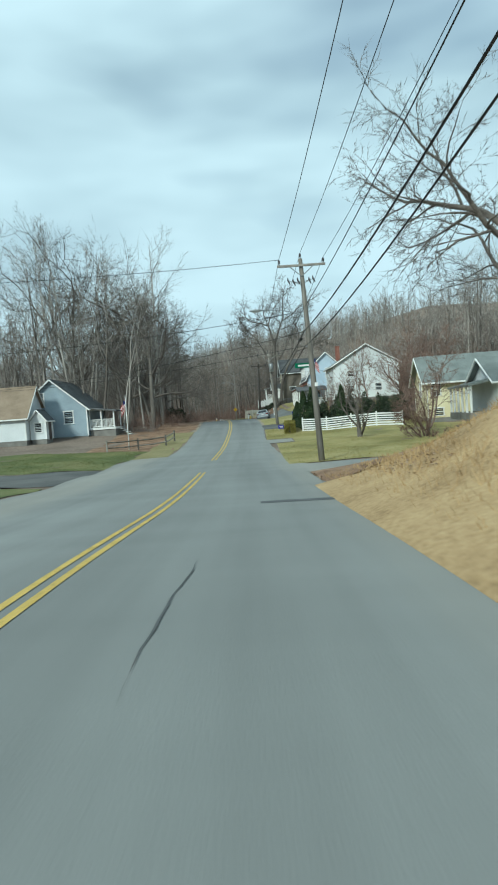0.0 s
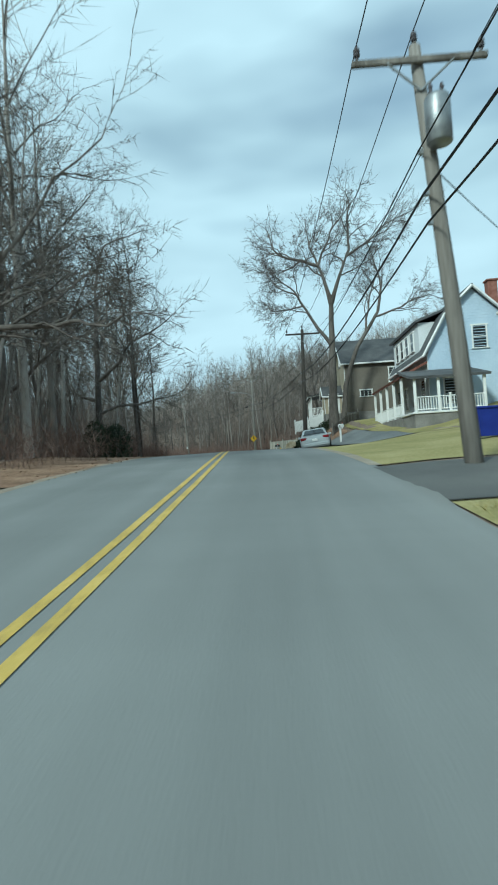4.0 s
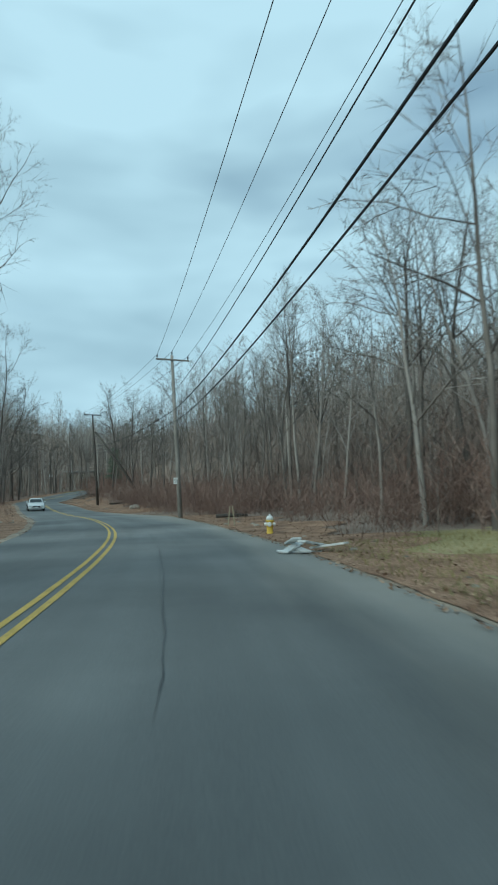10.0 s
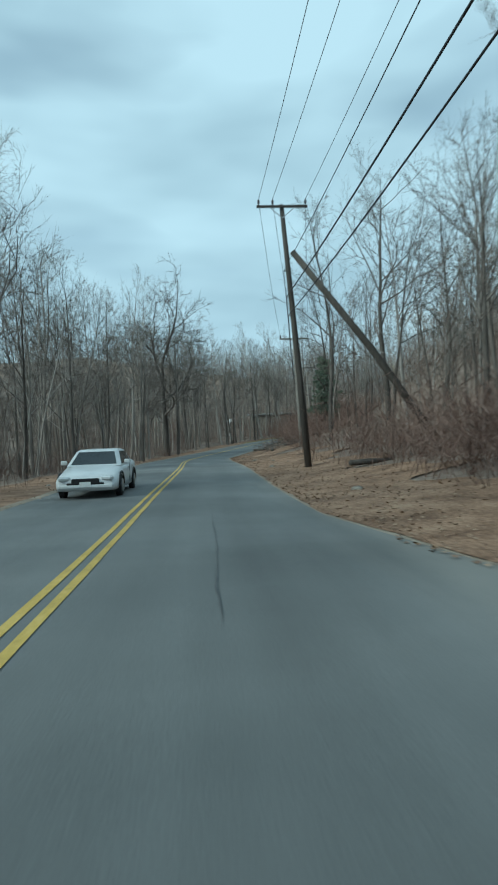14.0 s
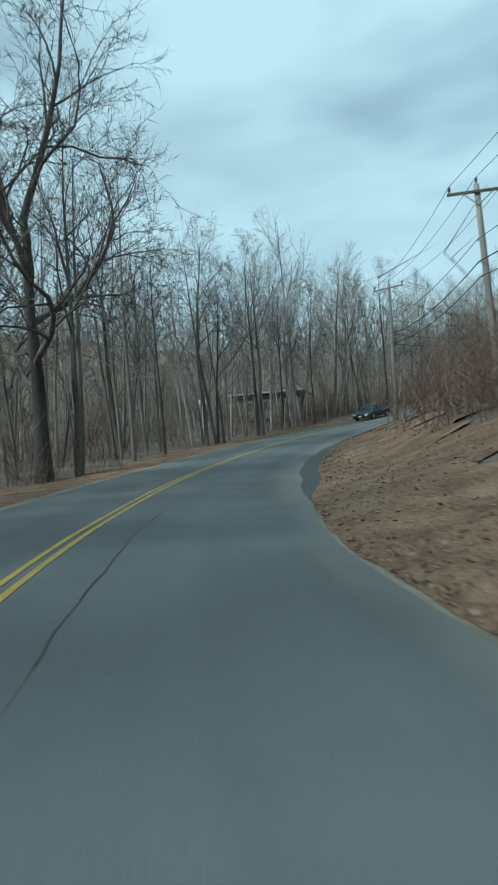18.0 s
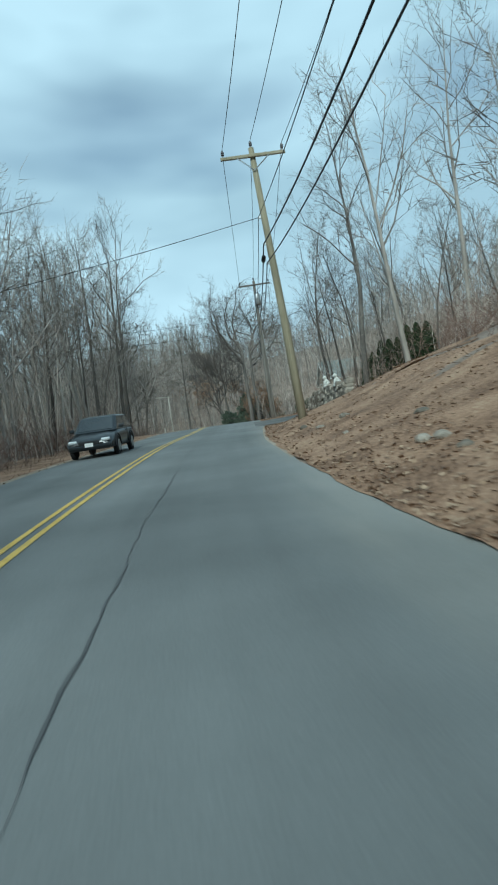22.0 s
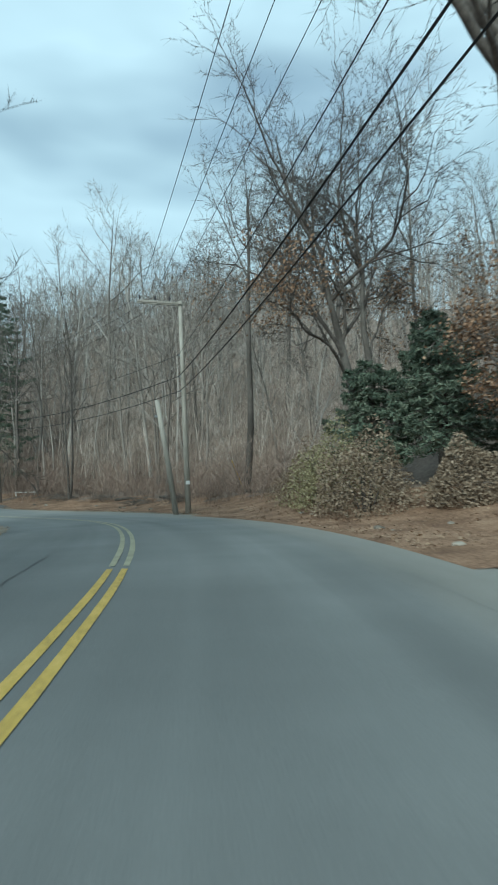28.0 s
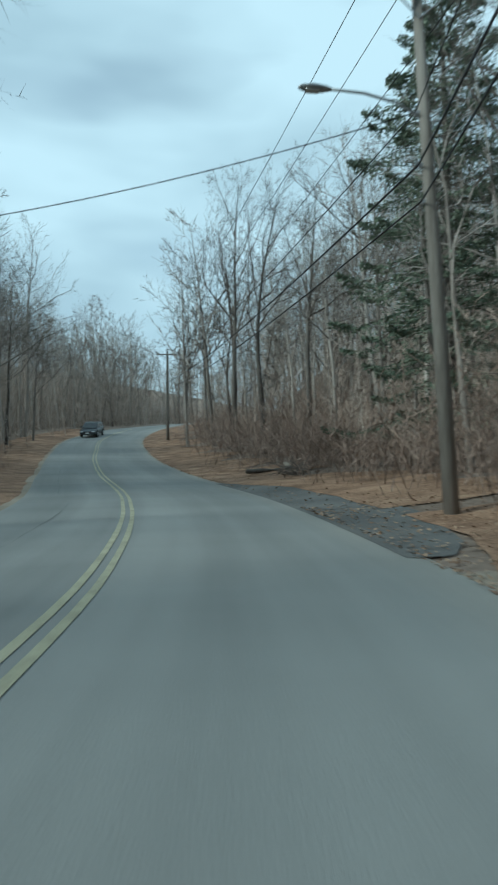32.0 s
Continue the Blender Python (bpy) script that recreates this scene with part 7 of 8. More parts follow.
            rim = Mesh().lathe([(0.05, 0.125 * g), (r * 0.62, 0.105 * g), (r * 0.64, 0.07 * g), (0.04, 0.06 * g)], 14, M)
            part("rim", rim, RIM, wheel)
            pts = [(g * (W + 0.002), y + (r + 0.09) * math.cos(a), r + (r + 0.09) * math.sin(a)) for a in np.linspace(0.05, math.pi - 0.05, 9)]
            part("wheel_arch", Mesh().tube(pts, 0.035, 5), BLACK_TRIM, ob)
        part("mirror", Mesh().box((g * (W + 0.08), f0 + 0.42, belt + 0.06), (0.2, 0.1, 0.14), bevel=0.03), coat, ob)
        for y in (mid - 0.25, mid + 0.75 if kind == "sedan" else mid + 0.9):
            part("door_handle", Mesh().box((g * (W + 0.005), y, belt - 0.14), (0.03, 0.2, 0.035), bevel=0.01), coat, ob)
        part("door_seam", Mesh().box((g * (W - 0.004), mid, belt - 0.35), (0.014, 0.015, 0.6)), BLACK_TRIM, ob)
        part("headlight", Mesh().box((g * 0.63, -L / 2 + 0.06, hood - 0.24), (0.34, 0.2, 0.13), rz=-g * 0.25, bevel=0.04), CLEAR_LENS, ob, "clear headlight")
        part("tail_light", Mesh().box((g * 0.66, L / 2 - 0.045, rear - 0.2), (0.4, 0.12, 0.17), rz=g * 0.25, bevel=0.04), RED_LENS, ob, "red tail light")
    part("grille", Mesh().box((0, -L / 2 - 0.0, hood - 0.32), (0.8, 0.06, 0.17), bevel=0.03).box((0, -L / 2 + 0.01, low + 0.2), (1.1, 0.06, 0.12), bevel=0.03), BLACK_TRIM, ob)
    part("front_bumper", Mesh().box((0, -L / 2 + 0.08, low + 0.14), (1.66, 0.24, 0.2), bevel=0.07), coat, ob)
    part("rear_bumper", Mesh().box((0, L / 2 - 0.05, low + 0.2), (1.7, 0.24, 0.28), bevel=0.08), coat, ob)
    part("number_plate", Mesh().box((0, L / 2 + 0.02, rear - 0.32), (0.32, 0.06, 0.15), bevel=0.005), WHITE_PAINT, ob)
    part("number_plate", Mesh().box((0, -L / 2 - 0.05, low + 0.2), (0.32, 0.02, 0.15), bevel=0.005), WHITE_PAINT, ob)
    if kind == "sedan":
        part("spoiler", Mesh().box((0, L / 2 - 0.22, rear + 0.06), (1.3, 0.14, 0.03), bevel=0.01), BLACK_TRIM, ob)
    return ob


def on_road(s, d, turn=0.0):
    """A frame on the asphalt whose -y runs along the road's direction."""
    x, y = place(s, d)
    z = float(surface(np.array(s), np.array(d)))
    slope = float(np.interp(s + 2, ALONG, LINE[:, 2]) - np.interp(s - 2, ALONG, LINE[:, 2])) / 4
    return Matrix.Translation((x, y, z)) @ Matrix.Rotation(heading(s) + turn, 4, "Z") @ Matrix.Rotation(math.atan(slope) * math.cos(turn), 4, "X")


SILVER, WHITE_CAR, DARK_CAR, BLUE_CAR = paint("silver_car_paint", (0.34, 0.36, 0.37)), paint("white_car_paint", (0.68, 0.69, 0.69)), paint("dark_car_paint", (0.02, 0.024, 0.028)), paint("blue_car_paint", (0.012, 0.05, 0.3))
gz = float(ground_xy(2.0, 86.6)[0])
car("parked_car", Matrix.Translation((2.12, 87.1, gz + 0.02)) @ Matrix.Rotation(radians(175.5), 4, "Z") @ Matrix.Rotation(radians(6), 4, "Y"), SILVER, "silver sedan with red tail lights parked on the verge")
for x, y, coat, kind, text in ((*place(191.4, -1.9), WHITE_CAR, "sedan", "white sedan on the road, facing the viewer"), (*place(284, -1.95), DARK_CAR, "sedan", "dark grey sedan on the road in the opposite lane"), (*place(303.2, -2.6), DARK_CAR, "suv", "dark green-black sport utility vehicle in the opposite lane")):
    b, d, _ = nearest(x, y)
    car("car", on_road(float(ALONG[b[0]]), float(d[0])), coat, text, kind)
car("car", on_road(460, -2.0), DARK_CAR, "dark pickup truck far along the road", "suv")
gz = float(ground_xy(-23, 345)[0])
car("car", Matrix.Translation((-23, 345, gz + 0.05)) @ Matrix.Rotation(2.3, 4, "Z"), BLUE_CAR, "bright blue car parked in a driveway")


# ---------------------------------------------------------------- mailboxes, hydrants, signs
def mailbox(x, y, label, box_mat, post_mat, turn=0.0, h=1.05, bars=True):
    ob = thing("mailbox", Matrix.Translation(on_ground(x, y)) @ Matrix.Rotation(turn, 4, "Z"), label, "mailbox", "mailboxes")
    part("post", Mesh().box((0, 0, h / 2 - 0.1), (0.1, 0.1, h + 0.2), bevel=0.008), post_mat, ob)
    part("arm", Mesh().box((0, -0.1, h - 0.08), (0.09, 0.5, 0.09), bevel=0.008), post_mat, ob)
    arch = [(-0.09, 0), (0.09, 0), (0.09, 0.12), (0.065, 0.19), (0, 0.22), (-0.065, 0.19), (-0.09, 0.07)]
    box = part("box", Mesh().extrude([(u, v + h - 0.03) for u, v in arch], "y", -0.36, 0.14), box_mat, ob)
    part("door", Mesh().extrude([(u * 1.08, v * 1.05 + h - 0.035) for u, v in arch], "y", -0.375, -0.355), box_mat, ob)
    part("flag", Mesh().box((0.1, -0.1, h + 0.16), (0.012, 0.04, 0.2)).box((0.1, -0.14, h + 0.24), (0.012, 0.1, 0.06)), flag_red, ob)
    if bars:
        part("lettering_bar", Mesh().box((-0.093, -0.12, h + 0.06), (0.006, 0.2, 0.06)).box((0.093, -0.2, h + 0.06), (0.006, 0.1, 0.06)), CABLE if box_mat is WHITE_PAINT else WHITE_PAINT, ob)
    return ob


BLACK_METAL = material("black_painted_metal", [(0.012, 0.012, 0.013), (0.03, 0.03, 0.03)], 5, 0.4, 0.05, 40)
mailbox(3.75, 87.6, "white mailbox on a white post by the parked car", WHITE_PAINT, WHITE_PAINT, 0.3, 1.1)
mailbox(-0.3, 111.2, "black mailbox on a white wooden post", BLACK_METAL, WHITE_PAINT, 1.4, 0.95)
mailbox(-32.9, 325.5, "black mailbox on a dark post beside the drive", BLACK_METAL, POLE_WOOD, 1.2, 0.95)
mailbox(-68.0, 287.8, "small black mailbox on the far verge", BLACK_METAL, POLE_WOOD, 1.2, 0.95, False)

HYDRANT = material("yellow_hydrant_paint", [(0.42, 0.28, 0.03), (0.62, 0.43, 0.06), (0.7, 0.5, 0.07)], 4, 0.55, 0.2, 30)


def hydrant(x, y, cap_mat, label):
    ob = thing("fire_hydrant", on_ground(x, y), label, "fire hydrant", "fire hydrants")
    part("barrel", Mesh().lathe([(0.17, -0.1), (0.17, 0.05), (0.12, 0.07), (0.115, 0.5), (0.15, 0.52), (0.15, 0.57)], 16), HYDRANT, ob, smooth=True)
    part("bonnet", Mesh().lathe([(0.14, 0.57), (0.125, 0.66), (0.08, 0.72), (0.035, 0.74), (0.03, 0.79)], 16), cap_mat, ob, smooth=True)
    for a, r in ((0, 0.06), (180, 0.06), (270, 0.085)):
        M = Matrix.Translation((0, 0, 0.42)) @ Matrix.Rotation(radians(a), 4, "Z") @ Matrix.Rotation(radians(90), 4, "Y")
        part("outlet_cap", Mesh().lathe([(r * 0.8, 0.09), (r, 0.12), (r, 0.19), (r * 0.5, 0.21)], 10, M), cap_mat, ob)
    return ob


hydrant(0.1, 110.0, HYDRANT, "yellow fire hydrant beside a block retaining wall")
hydrant(-8.2, 139.1, WHITE_PAINT, "yellow fire hydrant with a white cap at the wood's edge")

# winding-road sign on the pole
SIGN_YELLOW = material("yellow_sign_sheeting", [(0.5, 0.3, 0.01), (0.68, 0.42, 0.02), (0.72, 0.47, 0.04)], 3, 0.45, 0.0, 40)
ob = thing("road_sign", Matrix.Translation((-2.98, 120.65, 1.32)) @ Matrix.Rotation(radians(6), 4, "Z"), "yellow diamond warning sign with a black winding arrow on a pole", "road sign")
part("panel", Mesh().box((0, 0, 0), (0.62, 0.012, 0.62), m=Matrix.Rotation(radians(45), 4, "Y"), bevel=0.004), SIGN_YELLOW, ob)
part("border", Mesh().tube([(0.4, -0.012, 0), (0, -0.012, 0.4), (-0.4, -0.012, 0), (0, -0.012, -0.4), (0.4, -0.012, 0)], 0.008, 4), BLACK_METAL, ob)
part("arrow", Mesh().tube([(0.02, -0.014, -0.26), (0.02, -0.014, -0.17), (0.1, -0.014, -0.1), (0.09, -0.014, -0.02), (-0.07, -0.014, 0.03), (-0.08, -0.014, 0.07), (0.0, -0.014, 0.17)], 0.028, 6).extrude([(-0.1, 0.14), (0.08, 0.1), (0.04, 0.29)], "y", -0.02, -0.008), BLACK_METAL, ob)
part("bracket", Mesh().box((0.02, 0.06, 0.1), (0.06, 0.12, 0.05), bevel=0.005).box((0.02, 0.06, -0.1), (0.06, 0.12, 0.05), bevel=0.005), STEEL, ob)

# ---------------------------------------------------------------- the taupe house above the block wall
cz = 2.15
tau, ft = house("house", (10.4, 105.6, cz), 0, 8.4, 7.2, 4.9, 7.4, SIDING_BROWN, ROOF_GREY, "taupe clapboard house with tan gable and white trim", axis="x", gable_mat=SIDING_TAN)
window(tau, at_wall(ft["front"], -2.4, 1.75), 1.05, 0.55, grid=(3, 1))
window(tau, at_wall(ft["front"], 0.2, 2.9), 0.95, 1.3)
window(tau, at_wall(ft["front"], 1.6, 0.9), 0.95, 1.3)
window(tau, at_wall(ft["left"], 0.3, 5.0), 0.85, 1.1)
window(tau, at_wall(ft["left"], 2.2, 1.2), 0.9, 1.3)
ves, fv = house("entry_porch", (5.3, 105.3, cz + 0.1), 0, 1.7, 2.5, 2.1, 3.0, SIDING_TAN, ROOF_GREY, "small tan gabled entry vestibule with white trim", axis="x", over=0.2)
door(ves, at_wall(fv["front"], 0, 0.4), WHITE_PAINT, 0.85, 1.7)
por = thing("porch", (4.75, 108.6, cz), "white wooden porch with railings and a grey roof", "porch")
part("floor", Mesh().box((0, 0, 0.4), (2.9, 4.0, 0.14), bevel=0.02), WHITE_PAINT, por)
part("skirt", Mesh().box((0, 0, -0.1), (2.8, 3.9, 0.9)), WHITE_PAINT, por)
part("roof", slab((-1.7, -2.2, 2.5), (-1.7, 2.2, 2.5), (1.45, 2.2, 3.05), (1.45, -2.2, 3.05)), ROOF_GREY, por)
part("fascia", Mesh().box((-1.66, 0, 2.42), (0.06, 4.4, 0.16), bevel=0.01).box((-0.1, -2.17, 2.68), (3.1, 0.06, 0.14), m=Matrix.Rotation(radians(-10), 4, "Y"), bevel=0.01), WHITE_PAINT, por)
for x, y in ((-1.38, -1.9), (-1.38, 0), (-1.38, 1.9), (0.4, -1.9)):
    part("post", Mesh().box((x, y, 1.45), (0.13, 0.13, 2.0), bevel=0.012), WHITE_PAINT, por)
railing(por, (-1.38, -1.9, 0.47), (-1.38, 1.9, 0.47), 0.85, 0.13, 1.9)
railing(por, (-1.38, -1.9, 0.47), (0.4, -1.9, 0.47), 0.85, 0.13, 1.9)


def picket_fence(points, z, h, label, mat, gap=0.13, name="picket_fence", top=True):
    """points: x, y along the fence; z: height of its foot at each point."""
    x0, y0 = points[0]
    ob = thing(name, (x0, y0, z[0]), label, "fence")
    me = None
    for (a, za), (b, zb) in zip(zip(points, z), list(zip(points, z))[1:]):
        A, B = Vector((a[0] - x0, a[1] - y0, za - z[0])), Vector((b[0] - x0, b[1] - y0, zb - z[0]))
        turn = math.atan2((B - A).y, (B - A).x)
        for p in (A, B):
            q = Mesh().box(p + Vector((0, 0, h / 2)), (0.11, 0.11, h + 0.3), rz=turn, bevel=0.01)
            q.box(p + Vector((0, 0, h + 0.17)), (0.14, 0.14, 0.05), rz=turn, bevel=0.015)
            part("post", q, mat, ob)
        for u in (0.2, 0.78):
            part("rail", Mesh().tube([A + Vector((0, 0, h * u)), B + Vector((0, 0, h * u))], 0.04, 4), mat, ob)
        n = int((B - A).length / gap)
        for k in range(1, n):
            if me is None:
                w = gap * (0.62 if top else 0.95)
                me = Mesh().extrude([(-w / 2, 0.04), (w / 2, 0.04), (w / 2, h - 0.06), (0, h + (0.02 if top else -0.05)), (-w / 2, h - 0.06)], "y", -0.012, 0.012).data("picket")
                me.materials.append(mat)
            o = new("picket", me)
            o.parent = ob
            o.matrix_basis = Matrix.Translation(A.lerp(B, k / n)) @ Matrix.Rotation(turn, 4, "Z")
    return ob


picket_fence([(1.76, 109.3), (2.9, 107.1), (4.3, 105.0)], [1.26, 1.35, 1.75], 1.15, "white picket fence on top of a leafy bank", WHITE_PAINT)
picket_fence([(3.9, 93.5), (5.2, 95.6), (6.5, 97.6)], [float(ground_xy(3.9, 93.5)[0]), float(ground_xy(5.2, 95.6)[0]), float(ground_xy(6.5, 97.6)[0])], 0.75, "low brown picket fence on the slope", POLE_WOOD)
PALE_BOARD = material("pale_weathered_board", [(0.2, 0.195, 0.165), (0.32, 0.31, 0.265), (0.43, 0.415, 0.36)], 1.5, 0.9, 0.5, 20, vary=0.35, stretch=(1, 1, 0.15))
picket_fence([(-1.0, 130.2), (0.7, 127.5), (2.45, 124.8), (4.2, 122.0)], [float(ground_xy(*p)[0]) - 0.05 for p in ((-1.0, 130.2), (0.7, 127.5), (2.45, 124.8), (4.2, 122.0))], 1.95, "weathered pale grey stockade board fence", PALE_BOARD, 0.15, "stockade_fence", False)
for k, (x, y, w, h) in enumerate(((2.6, 105.6, 1.8, 1.1), (3.4, 104.2, 1.7, 1.2), (4.4, 103.2, 1.5, 1.1), (2.0, 107.2, 1.3, 0.8))):
    bush("shrub", on_ground(x, y), (w, w, h), "dome", SHRUB, "low dark green evergreen shrub on a bank", 230 + k, 1800, 0.07, "foundation shrubs")

# block retaining wall, two courses
BLOCK = material("concrete_block", [(0.22, 0.18, 0.1), (0.37, 0.32, 0.22), (0.5, 0.44, 0.33)], 2.0, 0.95, 0.8, 14, vary=0.35)
rw = thing("retaining_wall", (0.37, 110.1, 0), "retaining wall of large rough stone blocks in two courses", "retaining wall")
rr = random.Random(8)
for course in range(2):
    y = 0.1
    while y > -6.4:
        l = rr.uniform(0.95, 1.5)
        u = (-y + l / 2) / 6.3
        q = Mesh().box((0, 0, 0), (0.55, l - 0.025, 0.47), bevel=0.03)
        q.v = [(a + rr.uniform(-0.025, 0.025), b + rr.uniform(-0.02, 0.02), c + rr.uniform(-0.02, 0.02)) for a, b, c in q.v]
        o = part("stone_block", q, BLOCK, rw)
        o.matrix_basis = Matrix.Translation((0.31 * u + 0.25 + 0.28 * course, y - l / 2, -0.64 + 0.48 * course + 0.2 * u)) @ Matrix.Rotation(rr.uniform(-0.03, 0.03) - 0.05, 4, "Z")
        y -= l

# timbers, debris, stakes, rocks
ROCK = material("field_stone", [(0.12, 0.105, 0.085), (0.23, 0.2, 0.165), (0.35, 0.315, 0.265)], 3, 0.95, 0.8, 16, vary=0.4)


def rock(size, seed):
    r = random.Random(seed)
    bm = bmesh.new()
    bmesh.ops.create_icosphere(bm, subdivisions=2, radius=0.5)
    a = Vector((r.gauss(0, 1), r.gauss(0, 1), r.gauss(0, 1)))
    m = Mesh()
    for v in bm.verts:
        k = 1 + 0.16 * math.sin(5 * v.co.x + a.x * 3) * math.sin(6 * v.co.y + a.y * 3) + r.uniform(-0.07, 0.07)
        m.v.append((v.co.x * k * size[0], v.co.y * k * size[1], v.co.z * k * size[2]))
    m.f = [tuple(v.index for v in f.verts) for f in bm.faces]
    bm.free()
    return m


def rocks(rows, label, group):
    for k, (x, y, w, h) in enumerate(rows):
        ob = tagged(part("rock", rock((w, w * 0.8, h), k + int(abs(x) * 10)), ROCK), label, "rock", group)
        ob.matrix_basis = Matrix.Translation(on_ground(x, y, -h * 0.22)) @ Matrix.Rotation(k * 1.3, 4, "Z")


rocks(((2.0, 110.0, 0.8, 0.5), (2.6, 109.0, 0.7, 0.5), (2.9, 110.4, 0.6, 0.4), (3.4, 109.6, 0.8, 0.5)), "grey boulder on the bank above a block wall", "bank boulders")
rocks(((-27.5, 178.0, 1.1, 0.7),), "pale weathered boulder at the road's edge", "boulders")
rocks(((-31.2, 335.3, 0.8, 0.5), (-30.6, 336.1, 0.7, 0.45), (-31.8, 336.2, 0.6, 0.4), (-30.2, 337.2, 0.9, 0.6), (-31.4, 337.4, 0.5, 0.35), (-29.4, 336.5, 0.7, 0.5), (-32.0, 334.3, 0.5, 0.35), (-29.9, 338.4, 0.6, 0.4)), "grey field stone at a driveway corner", "driveway stones")
rocks(((-24.2, 336.6, 0.9, 0.6), (-23.4, 337.5, 0.8, 0.5), (-22.6, 338.2, 0.9, 0.6), (-21.8, 339.0, 0.7, 0.5), (-25.2, 335.4, 0.7, 0.5)), "grey stone along a driveway's edge", "drive edge stones")
rocks(((-43.65, 289.5, 0.8, 0.5), (-44.3, 288.9, 0.7, 0.5), (-43.2, 290.3, 0.6, 0.5), (-44.0, 290.4, 0.9, 0.4)), "stacked grey field stone on the slope", "stone pile")
rocks(((-61.6, 397.5, 0.8, 0.5), (-62.4, 399.9, 0.9, 0.5), (-61.0, 396.6, 0.5, 0.3)), "grey stone among leaves on the verge", "verge stones")
r = random.Random(12)
for a, b, n, side_ in ((124, 180, 22, 1), (184, 260, 26, 1), (284, 300, 10, 1), (345, 400, 26, 1), (70, 300, 30, -1)):
    for k in range(n):
        s = r.uniform(a, b)
        d = (float(edge_r(s)) + r.uniform(0.4, 2.6)) if side_ > 0 else -EDGE_L - r.uniform(0.4, 2.0)
        w = r.uniform(0.12, 0.34)
        ob = tagged(part("stone", rock((w, w * 0.8, w * 0.6), k + a), ROCK), "small loose stone on the leafy verge", "stone", "verge stones")
        ob.matrix_basis = Matrix.Translation(spot(s, d, -w * 0.12)) @ Matrix.Rotation(r.uniform(0, 6), 4, "Z")
ob = tagged(part("timber", Mesh().box((0, 0, 0.08), (1.6, 0.2, 0.16), bevel=0.02), POLE_PALE), "pale weathered timber lying on the verge", "timber")
ob.matrix_basis = Matrix.Translation(on_ground(-1.2, 110.9)) @ Matrix.Rotation(1.2, 4, "Z")
ob = thing("debris_pile", on_ground(-6.4, 132.3), "pile of white boards and rubble on the grass", "debris")
for k in range(6):
    part("board", Mesh().box((r.uniform(-0.5, 0.5), r.uniform(-0.3, 0.3), 0.08 + 0.05 * k), (r.uniform(0.7, 1.3), 0.22, 0.05), m=Matrix.Rotation(r.uniform(0, 3), 4, "Z") @ Matrix.Rotation(r.uniform(-0.2, 0.2), 4, "Y"), bevel=0.008), WHITE_PAINT, ob)
ob = thing("survey_stakes", on_ground(-10.7, 144.9), "two pale wooden stakes leaning together", "stakes")
part("stake", Mesh().box((-0.12, 0, 0.45), (0.05, 0.03, 1.1), m=Matrix.Rotation(0.12, 4, "Y")), POLE_PALE, ob)
part("stake", Mesh().box((0.12, 0, 0.45), (0.05, 0.03, 1.1), m=Matrix.Rotation(-0.12, 4, "Y")), POLE_PALE, ob)
ob = thing("fallen_board", Matrix.Translation(on_ground(-48.1, 387.2, 0.0)) @ Matrix.Rotation(radians(5), 4, "Z"), "long white board resting on two short legs on the verge", "board")
part("board", Mesh().box((0, 0, 0.3), (1.9, 0.14, 0.1), bevel=0.01), WHITE_PAINT, ob)
for x in (-0.85, 0.85):
    part("leg", Mesh().box((x, 0, 0.1), (0.09, 0.1, 0.36)), WHITE_PAINT, ob)

# ---------------------------------------------------------------- low house in the woods, wooden board
ww = thing("house", Matrix.Translation(on_ground(-83, 286.0)) @ Matrix.Rotation(radians(5), 4, "Z"), "low brown house with a pale shallow roof among trees", "house")
hz0 = float(ground_xy(-83, 286.0)[0])
top = 8.6 - hz0
part("wall", moved(clapboard([(0, -4.5, 4.5), (top - 0.4, -4.5, 4.5)]), Matrix.Translation((0, -3, 0))), SIDING_BROWN, ww)
part("wall", Mesh().box((0, 0.3, top / 2 - 0.3), (8.8, 6.2, top - 0.4)), SIDING_BROWN, ww)
part("roof", Mesh().box((0, 0, top - 0.05), (10.2, 8.0, 0.22), bevel=0.03), STEEL, ww, "pale grey shallow roof")
for x in (-2.6, 0.2, 2.8):
    window(ww, Matrix.Translation((x, -3.0, max(0.8, top - 2.2))), 1.1, 1.0, SIDING_BROWN)
for x in (-4.2, -1.4, 1.4, 4.2):
    part("porch_post", Mesh().box((x, -3.8, top / 2), (0.12, 0.12, top)), SIDING_BROWN, ww)
ob = thing("notice_board", on_ground(-86, 270.7), "white board on a post at the wood's edge", "sign")
hb = 6.9 - float(ground_xy(-86, 270.7)[0])
part("post", Mesh().box((0, 0, hb / 2), (0.12, 0.12, hb)), WHITE_PAINT, ob)
part("panel", Mesh().box((0, -0.08, hb), (1.1, 0.05, 0.6), bevel=0.01), WHITE_PAINT, ob)

# ---------------------------------------------------------------- stone wall with two stone figures
sw = thing("stone_wall", spot(321, 9.3), "dry-laid grey field stone retaining wall", "stone wall")
base = sw.location.copy()
rs = random.Random(21)
shapes = []
for k in range(7):
    q = Mesh().box((0, 0, 0), (1, 1, 1), bevel=0.13)
    q.v = [(a + rs.uniform(-0.09, 0.09), b + rs.uniform(-0.09, 0.09), c + rs.uniform(-0.09, 0.09)) for a, b, c in q.v]
    shapes.append(q)
stone_data = []
for q in shapes:
    me = q.data("stone")
    me.materials.append(ROCK)
    stone_data.append(me)
s = 312.0
